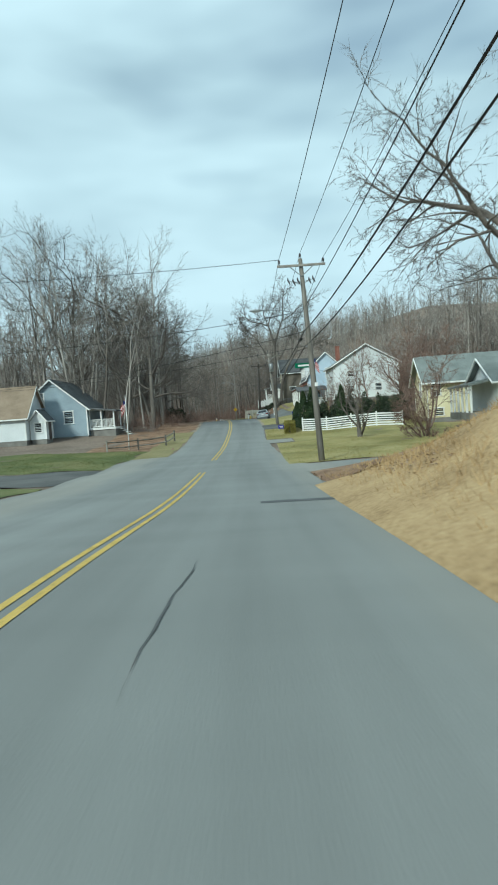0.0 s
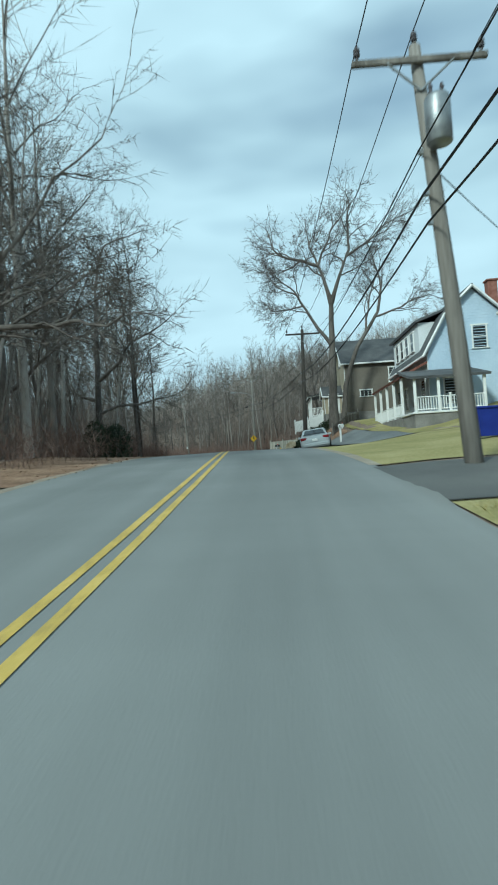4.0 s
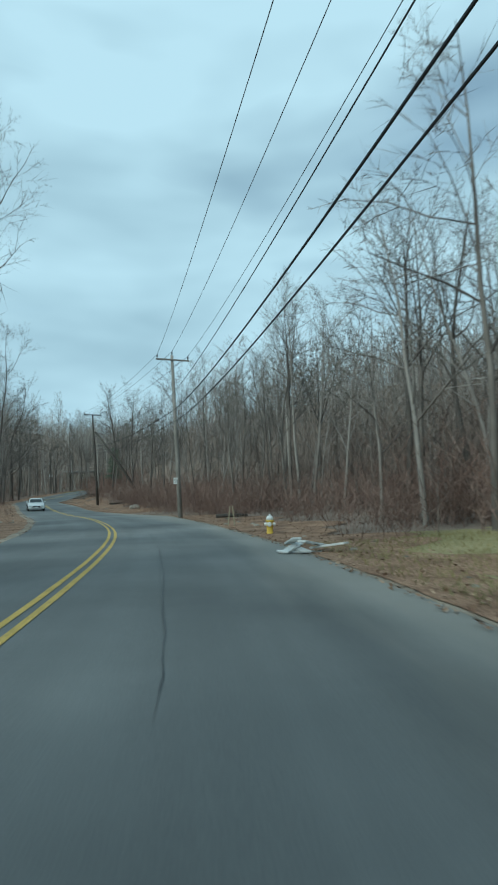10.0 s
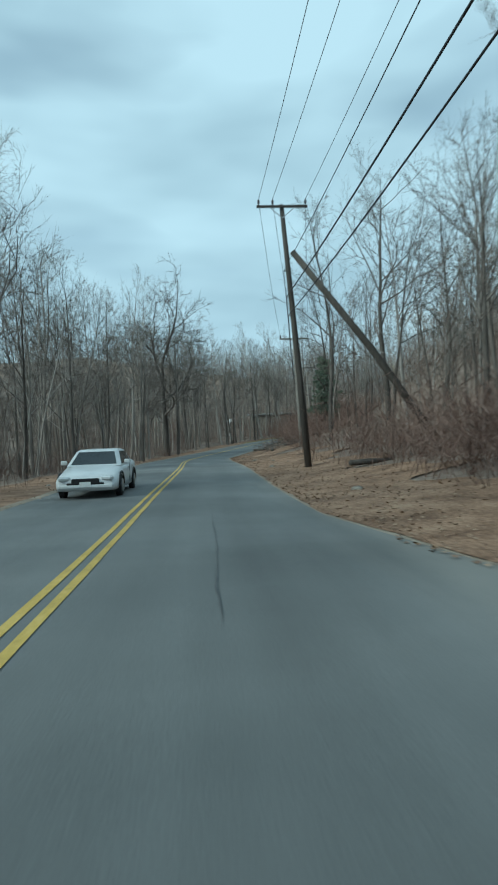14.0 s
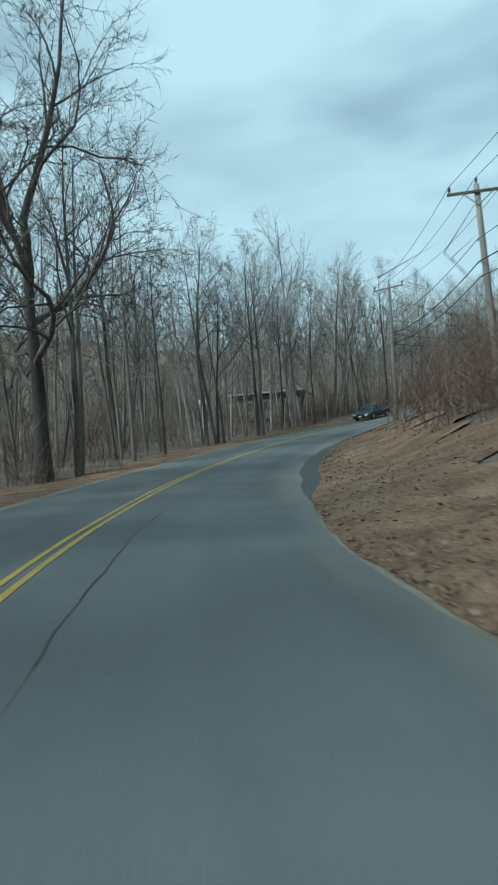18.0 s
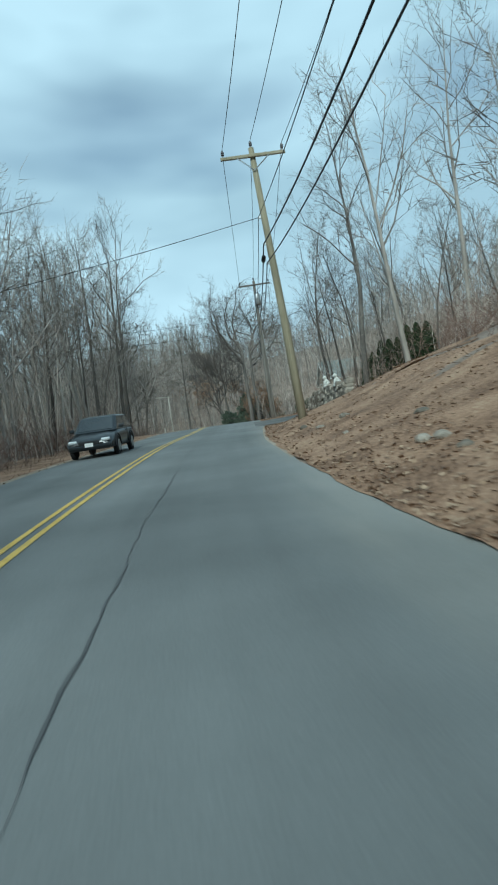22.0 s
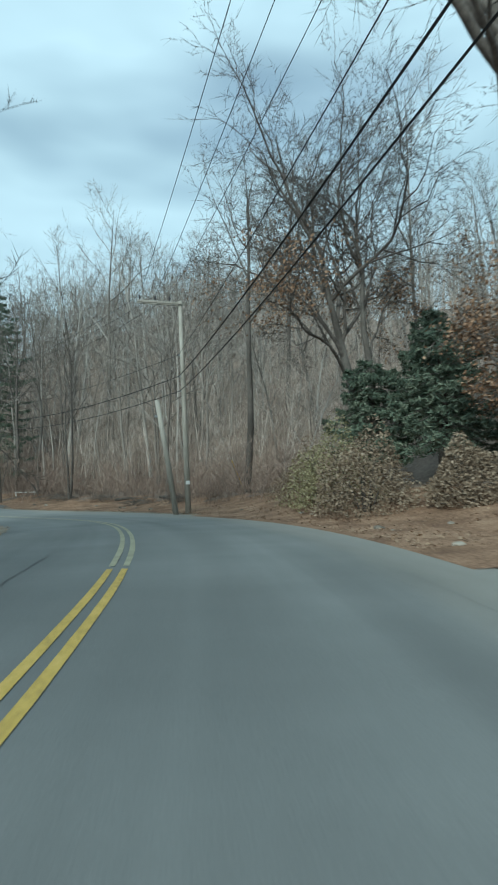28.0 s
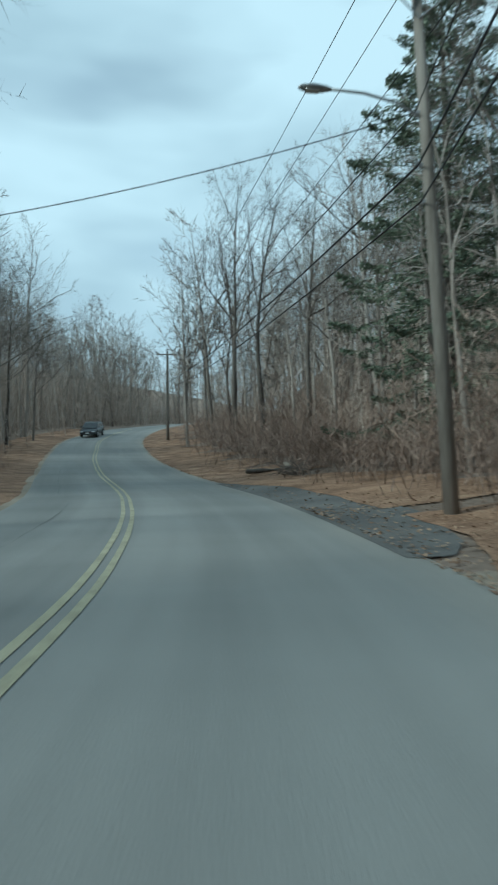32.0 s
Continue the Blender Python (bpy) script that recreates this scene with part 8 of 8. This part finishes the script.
while s < 330.5:
    h = -0.1
    top = 1.5 if s < 322 else 1.35 - 0.03 * (s - 322)
    w = rs.uniform(0.45, 0.9)
    while h < top:
        k = rs.uniform(0.16, 0.38)
        p = spot(s, 9.3 + 0.25 * (h / top) + rs.uniform(-0.06, 0.06)) - base
        p.z = float(ground_sd(s, 9.0)) - base.z + h + k / 2
        o = new("stone", rs.choice(stone_data))
        o.parent = sw
        o.matrix_basis = Matrix.Translation(p) @ Matrix.Rotation(heading(s) + rs.uniform(-0.2, 0.2), 4, "Z") @ Matrix.Diagonal((0.5, w * rs.uniform(0.92, 1.12), k * 1.0, 1))
        h += k * 0.95
    s += w * 0.95
PALE_STONE = material("pale_cast_stone", [(0.4, 0.39, 0.36), (0.55, 0.54, 0.5), (0.66, 0.65, 0.61)], 4, 0.9, 0.5, 30)


def seated_figure(at, turn, label):
    """A small seated animal figure, one plain mesh."""
    m = Mesh()
    m.box((0, 0, 0.06), (0.34, 0.5, 0.12), bevel=0.02)
    m.tube([(0, 0.16, 0.14), (0, 0.13, 0.3), (0, 0.0, 0.52), (0, -0.06, 0.62)], [0.16, 0.17, 0.13, 0.1], 10)
    m.tube([(0, -0.07, 0.6), (0, -0.08, 0.7), (0, -0.08, 0.8), (0, -0.07, 0.86)], [0.1, 0.15, 0.13, 0.05], 10)
    m.tube([(0, -0.16, 0.72), (0, -0.26, 0.7)], [0.08, 0.05], 8)
    for x in (-0.09, 0.09):
        m.tube([(x, -0.1, 0.5), (x, -0.15, 0.3), (x, -0.17, 0.07)], [0.06, 0.05, 0.06], 6)
        m.tube([(x * 1.6, 0.1, 0.3), (x * 1.7, 0.0, 0.2), (x * 1.6, -0.1, 0.14)], [0.08, 0.08, 0.05], 6)
    ob = tagged(part("statue", m, PALE_STONE, smooth=True), label, "statue", "wall statues")
    ob.matrix_basis = Matrix.Translation(at) @ Matrix.Rotation(turn, 4, "Z") @ Matrix.Diagonal((0.95, 0.95, 0.95, 1))
    return ob


for s in (315.4, 320.2):
    p = spot(s, 9.45)
    p.z = float(ground_sd(s, 9.0)) + 1.55
    seated_figure(p, heading(s) - 1.2, "small pale stone seated animal statue on a stone wall")

# ---------------------------------------------------------------- house up the slope, evergreens
hl, fl = house("house", (-5.6, 349.6, 15.9), radians(-20), 7.0, 7.5, 3.6, 7.0, SIDING_TAN, ROOF_GREEN, "pale house with a grey-green roof up the slope", axis="x", over=0.5)
for x in (-2.0, 0.0, 2.0):
    window(hl, at_wall(fl["front"], x, 1.9), 0.8, 1.4)
for y in (-2.0, 0.6):
    window(hl, at_wall(fl["left"], y, 1.9), 0.8, 1.4)
for k in range(8):
    bush("arborvitae", on_ground(-35.4 + 0.05 * (k % 3), 293.6 + 1.1 * k), (1.15, 1.15, 2.6 + 0.25 * (k % 3)), "cone", CEDAR, "dark green arborvitae in a row above a lawn", 240 + k, 1500, 0.14, "slope arborvitae row", "tree")
bush("shrub", on_ground(-11.2, 86.0), (3.2, 3.2, 2.4), "dome", SHRUB, "round dark evergreen shrub at the edge of the woods", 249, 3600, 0.1)
bush("shrub", on_ground(4.4, 119.0), (1.7, 1.7, 2.3), "dome", BRUSH, "bare brown twiggy shrub beside a board fence", 251, 5200, 0.05)
bush("evergreen_bush", on_ground(-19.3, 340.7), (3.6, 3.6, 3.3), "dome", CEDAR, "large round dark green evergreen bush by the driveway", 250, 6000, 0.12)
for k, (x, y, w, h) in enumerate(((-31.4, 345.0, 3.0, 1.7), (-31.0, 348.6, 3.4, 1.9), (-30.6, 352.2, 3.2, 1.6), (-29.2, 342.6, 2.0, 1.2), (-27.0, 339.6, 1.8, 1.0))):
    bush("shrub", on_ground(x, y), (w * 1.2, w * 1.2, h * 1.6), "dome", OLIVE if k == 1 else TAN_TWIG, "loose olive-green shrub above a leafy bank" if k == 1 else "loose tan-brown twiggy shrub above a leafy bank", 258 + k, 8000, 0.055, "bank shrubs")

# ---------------------------------------------------------------- big single trees
def great_tree(seed, trunks, label, at, leafy=0, leaf_zone=(4, 12), mats=None, group="great trees", scale=1.0, turn=0.0):
    """trunks: for each its points, base radius and limbs: share up the trunk, direction, length, radius."""
    w = Wood(seed, 0.009)
    w.lift = 0.03
    for pts, rad, limbs in trunks:
        pts = [Vector(p) for p in pts]
        fine = [pts[0]]
        for a, b in zip(pts, pts[1:]):
            fine += [a.lerp(b, 0.5) + Vector((w.r.gauss(0, 0.06), w.r.gauss(0, 0.06), 0)), b]
        n = len(fine) - 1
        radii = [rad * (1.25 if i == 0 else 1 - 0.55 * i / n) for i in range(n + 1)]
        w.tube("trunk", fine, radii, 12)
        for u, d, length, r in limbs:
            i = min(int(u * n), n - 1)
            p = fine[i].lerp(fine[i + 1], u * n - i)
            w.fork(p, Vector(d).normalized(), length, r * 0.85, 0, OAK_PLAN)
    ob = tree(tree_meshes(w, "great_tree"), at, turn, scale, label=label, group=group, mats=mats)
    if leafy:
        tips = [t for t in w.tips if leaf_zone[0] < t.z < leaf_zone[1]]
        r = np.random.RandomState(seed)
        pick = np.array([tuple(t) for t in tips])[r.randint(0, len(tips), leafy)] + r.normal(0, 0.15, (leafy, 3))
        v, f = leaves(pick, 0.075, seed)
        part("dead_leaves", array_mesh("dead_leaves", v, f), OAK_LEAF, ob, "clinging brown dead leaves")
    return ob


great_tree(501, [
    ([(0, 0, -0.4), (0.1, 0, 4), (0.25, 0, 7.2), (0.4, 0, 10.9)], 0.42, []),
    ([(0.4, 0, 10.7), (0.0, 0, 12.3), (-0.5, 0.1, 14.0)], 0.21, [(1.0, (-1, 0, 0.32), 5.0, 0.18), (0.95, (-0.45, 0.3, 0.9), 4.2, 0.13), (1.0, (0.1, 0.2, 1), 4.4, 0.13), (0.7, (-0.8, -0.3, 0.3), 3.0, 0.08)]),
    ([(0.4, 0, 10.7), (1.1, 0, 12.6), (1.9, -0.1, 14.6)], 0.2, [(1.0, (0.35, 0, 1), 4.8, 0.15), (1.0, (0.95, 0.1, 0.7), 4.8, 0.14), (0.6, (0.7, 0.3, 0.2), 2.8, 0.08), (0.8, (-0.1, 0.5, 1), 4.2, 0.11)]),
    ([(0.25, 0, 7.0), (-0.9, 0, 8.6), (-1.8, 0.1, 10.3), (-2.5, 0.1, 11.6)], 0.17, [(1.0, (-0.6, 0, 0.8), 3.6, 0.1), (1.0, (-1, 0, 0.05), 3.4, 0.09), (0.75, (-1, 0.1, -0.05), 3.4, 0.09), (0.6, (-0.9, -0.3, 0.2), 3.0, 0.07), (0.9, (0.2, 0.2, 1), 3.0, 0.07)]),
    ([(0.7, 0.3, -0.4), (1.2, 0.3, 3.5), (2.4, 0.4, 6.8), (4.4, 0.5, 9.8)], 0.27, [(1.0, (0.6, 0, 0.8), 4.8, 0.15), (0.8, (0.1, 0.2, 1), 4.6, 0.13), (0.95, (0.9, -0.3, 0.4), 4.2, 0.12)]),
], "tall spreading bare tree with a second leaning stem", on_ground(4.7, 99.3))
great_tree(502, [([(0, 0, -0.4), (-0.1, 0, 5), (-0.2, 0, 10), (-0.5, 0, 14)], 0.36, [(0.84, (-1.0, 0.2, 0.3), 7.5, 0.2), (0.8, (-0.7, -0.6, 0.35), 5.5, 0.14), (0.93, (-0.8, -0.3, 0.6), 7.0, 0.2), (0.98, (-0.3, 0.4, 0.95), 6.5, 0.2), (1.0, (0.0, 0, 1), 7.0, 0.22)]), ([(1.2, 0.2, -0.4), (1.2, 0.2, 5), (1.0, 0.2, 10), (1.1, 0.2, 14)], 0.34, [(0.78, (0.9, -0.3, 0.4), 6.0, 0.16), (0.85, (1.0, 0.3, 0.35), 7.0, 0.18), (0.92, (0.7, -0.6, 0.6), 6.5, 0.18), (0.97, (0.6, 0.1, 0.9), 6.5, 0.2), (1.0, (0.1, 0.1, 1), 7.0, 0.22)])], "huge twin-trunked bare oak at a driveway", on_ground(-28.2, 341.2))
great_tree(503, [([(0, 0, -0.4), (-0.6, 0, 3.5), (-1.5, 0, 7), (-2.2, 0, 10)], 0.3, [(0.5, (-0.75, 0.0, 0.7), 5.6, 0.12), (0.6, (-0.45, 0.3, 0.95), 7.0, 0.14), (0.7, (0.45, 0.3, 0.95), 6.5, 0.13), (0.85, (-0.35, -0.2, 1), 7.0, 0.14), (1.0, (0.1, 0.1, 1), 7.6, 0.16), (0.92, (0.3, -0.3, 1), 7.2, 0.13), (0.78, (0.15, 0.35, 1), 7.4, 0.13), (0.95, (-0.25, 0.25, 1), 7.4, 0.13), (0.66, (-0.3, -0.4, 0.95), 6.4, 0.11)]), ([(0.5, 0.4, -0.4), (0.4, 0.4, 4), (0.0, 0.5, 8), (0.1, 0.6, 11)], 0.24, [(0.5, (0.5, 0.2, 0.9), 5.6, 0.08), (0.75, (0.3, -0.4, 1), 6.2, 0.08), (1.0, (0, 0, 1), 6.6, 0.13), (0.85, (0.45, 0.1, 1), 6.6, 0.11), (0.92, (0.2, 0.4, 1), 6.6, 0.11), (0.62, (0.65, 0.0, 0.85), 5.6, 0.09)])], "leaning bare oak with clusters of brown leaves", on_ground(-26.6, 354.6), 4200, (7.0, 11.5))
great_tree(504, [([(0, 0, -0.4), (0.1, 0, 2.2), (0.0, 0.1, 4.2)], 0.26, [(0.55, (0.8, 0.3, 0.6), 3.0, 0.12), (0.65, (-0.8, 0.2, 0.6), 3.0, 0.12), (0.8, (0.1, -0.9, 0.6), 3.0, 0.12), (0.9, (0.3, 0.7, 0.7), 3.0, 0.1), (1.0, (0, 0, 1), 3.2, 0.07)])], "young oak holding its brown dead leaves", on_ground(-25.6, 343.4), 8000, (2.5, 9))
great_tree(505, [([(0, 0, -0.4), (0.1, 0, 5), (0.3, 0, 9)], 0.55, [(0.5, (0.75, -0.3, 0.75), 10.5, 0.26), (0.55, (-0.85, -0.1, 0.65), 10.5, 0.26), (0.65, (0.5, 0.6, 0.85), 10.5, 0.24), (0.7, (-0.55, -0.4, 0.95), 11.0, 0.26), (0.8, (0.35, -0.4, 1), 11.0, 0.26), (0.85, (-0.25, 0.5, 1), 11.0, 0.24), (0.95, (0.7, 0.1, 0.9), 10.0, 0.24), (1.0, (-0.1, 0, 1), 11.0, 0.28)])], "large spreading bare maple behind a grey house", on_ground(-23.5, 77.0))
great_tree(506, [([(0, 0, -0.4), (0.0, 0, 4), (-0.2, 0, 8)], 0.42, [(0.45, (0.8, -0.3, 0.6), 7.5, 0.2), (0.6, (-0.7, -0.1, 0.8), 8.0, 0.2), (0.75, (-0.3, 0.7, 0.9), 8.0, 0.2), (0.9, (0.5, 0.2, 0.9), 8.0, 0.22), (1.0, (-0.1, 0, 1), 8.5, 0.24)])], "large spreading bare maple at the edge of the woods", on_ground(-14.5, 70.0))
great_tree(507, [([(0, 0, -0.4), (-0.4, 0, 5), (-1.2, 0, 9.5)], 0.38, [(0.62, (-0.45, 0.2, 0.95), 5.0, 0.15), (0.85, (-0.75, -0.3, 0.75), 5.5, 0.18), (0.9, (0.7, 0.4, 0.6), 5.5, 0.18), (1.0, (-0.5, 0.2, 0.9), 5.5, 0.2), (0.97, (0.3, -0.2, 1), 5.5, 0.2)])], "large bare tree on the grassy bank", on_ground(13.0, 25.0))
great_tree(509, [([(0, 0, -0.4), (-0.55, 0, 4), (-1.2, 0, 8.5)], 0.3, [(0.98, (0.25, 0.2, 1), 4.4, 0.12), (0.88, (-0.25, -0.1, 1), 4.6, 0.12), (0.75, (-0.6, 0.1, 0.8), 4.2, 0.14), (0.65, (0.7, 0.3, 0.6), 4.6, 0.14), (0.8, (-0.6, -0.4, 0.8), 4.8, 0.14), (0.9, (0.5, -0.2, 0.8), 4.6, 0.13), (1.0, (-0.2, 0, 1), 5.0, 0.16)])], "crooked bare tree behind a picket fence", on_ground(5.5, 117.2), scale=0.86)
for k, (s, d, big, text) in enumerate(((361, -9, 1.0, "large bare maple reaching over the road"), (251, -8.3, 1.32, "large bare tree with dense twigs by the road"), (93, -9.5, 1.0, "large bare tree with drooping limbs by the road"), (367, -12, 1.0, "large bare tree at the edge of the woods"), (186, -11, 0.85, "large bare tree at the edge of the woods"), (66, -9.0, 1.0, "large bare tree at the edge of the woods"), (80, -11.5, 1.0, "large bare tree at the edge of the woods"))):
    great_tree(510 + k, [([(0, 0, -0.4), (0.2, 0, 4), (0.3, 0.1, 9)], 0.32, [(0.45, (0.9, 0.1, 0.35), 5.5, 0.15), (0.55, (-0.8, 0.3, 0.5), 5.5, 0.16), (0.7, (0.7, -0.5, 0.6), 6.0, 0.17), (0.85, (-0.2, 0.7, 0.7), 5.5, 0.16), (0.92, (0.5, 0.3, 0.8), 5.5, 0.16), (1.0, (0, 0, 1), 6.5, 0.2)])], text, spot(s, d, 0.1), scale=big, turn=2.6 if s == 251 else 0.0)


# ---------------------------------------------------------------- spruce
def spruce(at, height, width, seed, label, bare=0.06, taper=0.75, gap=1.0):
    ob = thing("spruce", Matrix.Translation(at), label, "tree")
    w = Wood(seed, 0.01)
    w.tube("trunk", [Vector((0, 0, -0.3)), Vector((0.05, 0, height * 0.4)), Vector((0, 0.05, height * 0.75)), Vector((0, 0, height))], [0.3, 0.22, 0.11, 0.02], 9)
    part("trunk", array_mesh("spruce_trunk", *w.arrays("trunk"), True), BARK, ob)
    r = np.random.RandomState(seed)
    pts = []
    z = height * bare
    k = 0
    step = min(1.0, height / 24 + 0.12) * gap
    while z < height * 0.985:
        u = z / height
        reach = width / 2 * (1 - u) ** taper * r.uniform(0.85, 1.1) + 0.12
        z0 = z
        for a in np.linspace(0, 6.283, 7, endpoint=False) + k * 0.47:
            R = reach * r.uniform(0.6, 1.12)
            z = z0 + r.normal(0, 0.22) * step
            d = Vector((math.cos(a), math.sin(a), 0))
            line = [Vector((0, 0, z)), Vector((0, 0, z - 0.04 * R)) + d * R * 0.4, Vector((0, 0, z - 0.16 * R)) + d * R * 0.75, Vector((0, 0, z - 0.1 * R)) + d * R]
            w.tube("crown", line, [0.035, 0.026, 0.018, 0.008], 3)
            n = int(78 * R) + 16
            t = r.uniform(0.12, 1, n) ** 0.8
            for q in t:
                i = min(int(q * 3), 2)
                p = line[i].lerp(line[i + 1], q * 3 - i)
                sp = 0.3 * R * (1 - q) + 0.07
                e = r.normal(0, 1) * sp * 0.9
                pts.append((p.x - d.y * e, p.y + d.x * e, p.z - abs(r.normal(0, 0.13)) - 0.12 * abs(e)))
        z = z0 + (0.7 + 0.5 * (1 - u) * r.uniform(0.6, 1.3)) * step
        k += 1
    tagged(part("bough_wood", array_mesh("spruce_branches", *w.arrays("crown")), BARK, ob), kind="stuff")
    v, f = leaves(np.array(pts), 0.07, seed, 4.2, True)
    part("needles", array_mesh("needles", v, f), SPRUCE, ob, "dark green drooping needles")
    return ob


spruce(on_ground(-53.5, 399.0), 34.0 - float(ground_xy(-53.5, 399.0)[0]), 13.0, 61, "tall dark green spruce with drooping branches", 0.06, 0.55, 1.2)

for k, (x, y, w, h) in enumerate(((-24.4, 351.5, 7.5, 7.6), (-22.0, 347.8, 6.5, 6.8), (-26.8, 354.0, 6.5, 6.4), (-23.0, 354.5, 6.0, 7.0))):
    spruce(on_ground(x, y), h, w, 64 + k, "dark green shaggy evergreen under bare oaks", 0.26, 0.38, 1.25)

spruce(spot(233, 14.5, 0.1), 8.5, 4.6, 71, "dark green evergreen on a brushy slope", 0.3, 0.5, 1.2)

# guy wire with its yellow guard
gx, gy = -30.6, 367.0
g0, g1 = on_ground(gx, gy), Vector((-35.5, 359.3, 17.5))
ob = thing("guy_wire", g0, "steel guy wire with a yellow guard at its foot", "guy wire")
part("cable", Mesh().tube([(0, 0, -0.1), (g1 - g0)], 0.009, 5), STEEL, ob)
part("guard", Mesh().tube([(g1 - g0) * 0.02, (g1 - g0) * 0.25], 0.035, 8), SIGN_YELLOW, ob)

# brush piles and fallen limbs on the verge
for k, (s, d, w) in enumerate(((223.5, 7.6, 1.3), (226.5, 8.4, 1.4), (221, 8.8, 1.0), (385, 9.6, 1.6), (389, 9.0, 1.3), (394, 9.4, 1.5), (399, 9.0, 1.4), (418, 8.0, 1.4))):
    q = Wood(600 + k)
    for j in range(70):
        a = q.r.uniform(0, 6.28)
        p = Vector((q.r.gauss(0, w * 0.4), q.r.gauss(0, w * 0.4), q.r.uniform(0.02, 0.45)))
        q.limb("crown", p, Vector((math.cos(a), math.sin(a), q.r.uniform(-0.1, 0.4))), q.r.uniform(0.6, 1.6), 0.02, 0.007, 3, 4, 0.2, -0.02)
    ob = tagged(part("brush_pile", array_mesh("brush_pile", *q.arrays("crown")), TWIG), "heap of cut grey-brown branches on the verge", "brush pile", "brush piles", "stuff")
    ob.matrix_basis = Matrix.Translation(spot(s, d))
for k, (s, d, turn, l) in enumerate(((392, 10.3, 0.6, 2.4), (420, 7.2, 1.3, 2.2), (388, 11.4, 2.2, 2.8), (152, 8.0, 0.4, 2.0), (194, 8.2, 1.0, 2.2), (219.5, 7.4, 1.9, 1.6), (228, 7.6, 0.7, 2.4))):
    ob = tagged(part("log", Mesh().tube([(-l / 2, 0, 0.1), (0, 0.08, 0.13), (l / 2, 0, 0.1)], [0.11, 0.12, 0.09], 9), BARK, smooth=True), "fallen grey log lying on dead leaves", "log", "fallen logs")
    ob.matrix_basis = Matrix.Translation(spot(s, d)) @ Matrix.Rotation(turn, 4, "Z")


# ---------------------------------------------------------------- dead leaves and grass on the verges
def litter(n, s0, s1, d0, d1, seed, size, side=1):
    r = np.random.RandomState(seed)
    s = r.uniform(s0, s1, n)
    off = d0 + (d1 - d0) * r.uniform(0, 1, n) ** 1.5
    d = np.where(side > 0, edge_r(s) + off, -EDGE_L - off)
    x, y = place(s, d)
    z = np.maximum(ground_sd(s, d) + 0.05, surface(s, d) + 0.005 - 10 * (off > 0.3)) + r.uniform(0, 0.03, n)
    return leaves(np.stack([x, y, z], 1), size * 0.85, seed, 1.5, True, True)


FALLEN = material("fallen_leaves", [(0.16, 0.1, 0.064), (0.22, 0.14, 0.09), (0.29, 0.2, 0.13), (0.36, 0.26, 0.175)], 1.0, 0.9, 0.0, 9, island=0.6, local=False)
bits = [litter(4500, 11, 23, -0.1, 7, 700, 0.075), litter(5200, 91, 112, -0.1, 6.5, 701, 0.07), litter(5200, 118, 180, -0.3, 3.5, 702, 0.07), litter(6600, 180, 238, 0.0, 4.5, 703, 0.07), litter(2400, 238, 262, 0.5, 4.5, 710, 0.065), litter(9000, 262, 290, 0.02, 8, 704, 0.075), litter(3000, 290, 310, 0.02, 7, 705, 0.07), litter(3500, 321, 342.5, -0.2, 6, 709, 0.07), litter(9000, 358, 408, -0.2, 6, 706, 0.07), litter(6000, 62, 405, -0.2, 3.5, 707, 0.07, -1), litter(1500, 405, 460, -0.2, 4, 708, 0.07)]
n0, vs, fs = 0, [], []
for v, f in bits:
    vs.append(v)
    fs.append(f + n0)
    n0 += len(v)
tagged(part("fallen_leaves", array_mesh("fallen_leaves", np.vstack(vs), np.vstack(fs)), FALLEN), "scattered brown fallen leaves along the verges", "fallen leaves", kind="stuff")


def blades(n, s0, s1, d0, d1, seed, h):
    r = np.random.RandomState(seed)
    s, d = r.uniform(s0, s1, n), r.uniform(d0, d1, n)
    x, y = place(s, d)
    z = ground_sd(s, d) + 0.02
    a = r.uniform(0, 6.283, n)
    w = 0.012
    hh = h * r.uniform(0.5, 1.3, n)
    lx, ly = r.normal(0, 0.5, n) * hh, r.normal(0, 0.5, n) * hh
    c, q = np.cos(a) * w, np.sin(a) * w
    v = np.stack([np.stack([x - c, y - q, z], 1), np.stack([x + c, y + q, z], 1), np.stack([x + lx + c * 0.3, y + ly + q * 0.3, z + hh], 1), np.stack([x + lx - c * 0.3, y + ly - q * 0.3, z + hh], 1)], 1)
    return v.reshape(-1, 3), np.arange(n)[:, None] * 4 + np.arange(4)[None]


for n, s0, s1, d0, d1, h, mat, text in ((9000, 0, 19, 4.6, 13, 0.22, DRY_GRASS, "tufts of dry yellow grass on a bank"), (8000, 28.6, 45, 4.3, 14, 0.08, LAWN, "short yellow-green grass blades"), (7000, 49, 57, 3.6, 12, 0.08, LAWN, "short yellow-green grass blades"), (5000, 118.4, 126.5, 5.4, 12, 0.1, OLIVE_GRASS, "olive grass blades before a board fence"), (3500, 126.5, 134, 5.4, 12, 0.1, PATCHY, "dry olive grass blades on the roadside"), (1800, 109.4, 113.3, 6.1, 9, 0.12, PATCHY, "olive grass blades beside a driveway"), (6000, 33, 46, -16, -6.6, 0.08, GREEN_LAWN, "short green grass blades"), (3000, 268, 290, -5.6, -4.0, 0.1, PATCHY, "olive grass blades on the verge")):
    v, f = blades(n, s0, s1, d0, d1, int(s0) + 800, h)
    tagged(part("grass", array_mesh("grass", v, f), mat), text, "grass", "grass", "stuff")
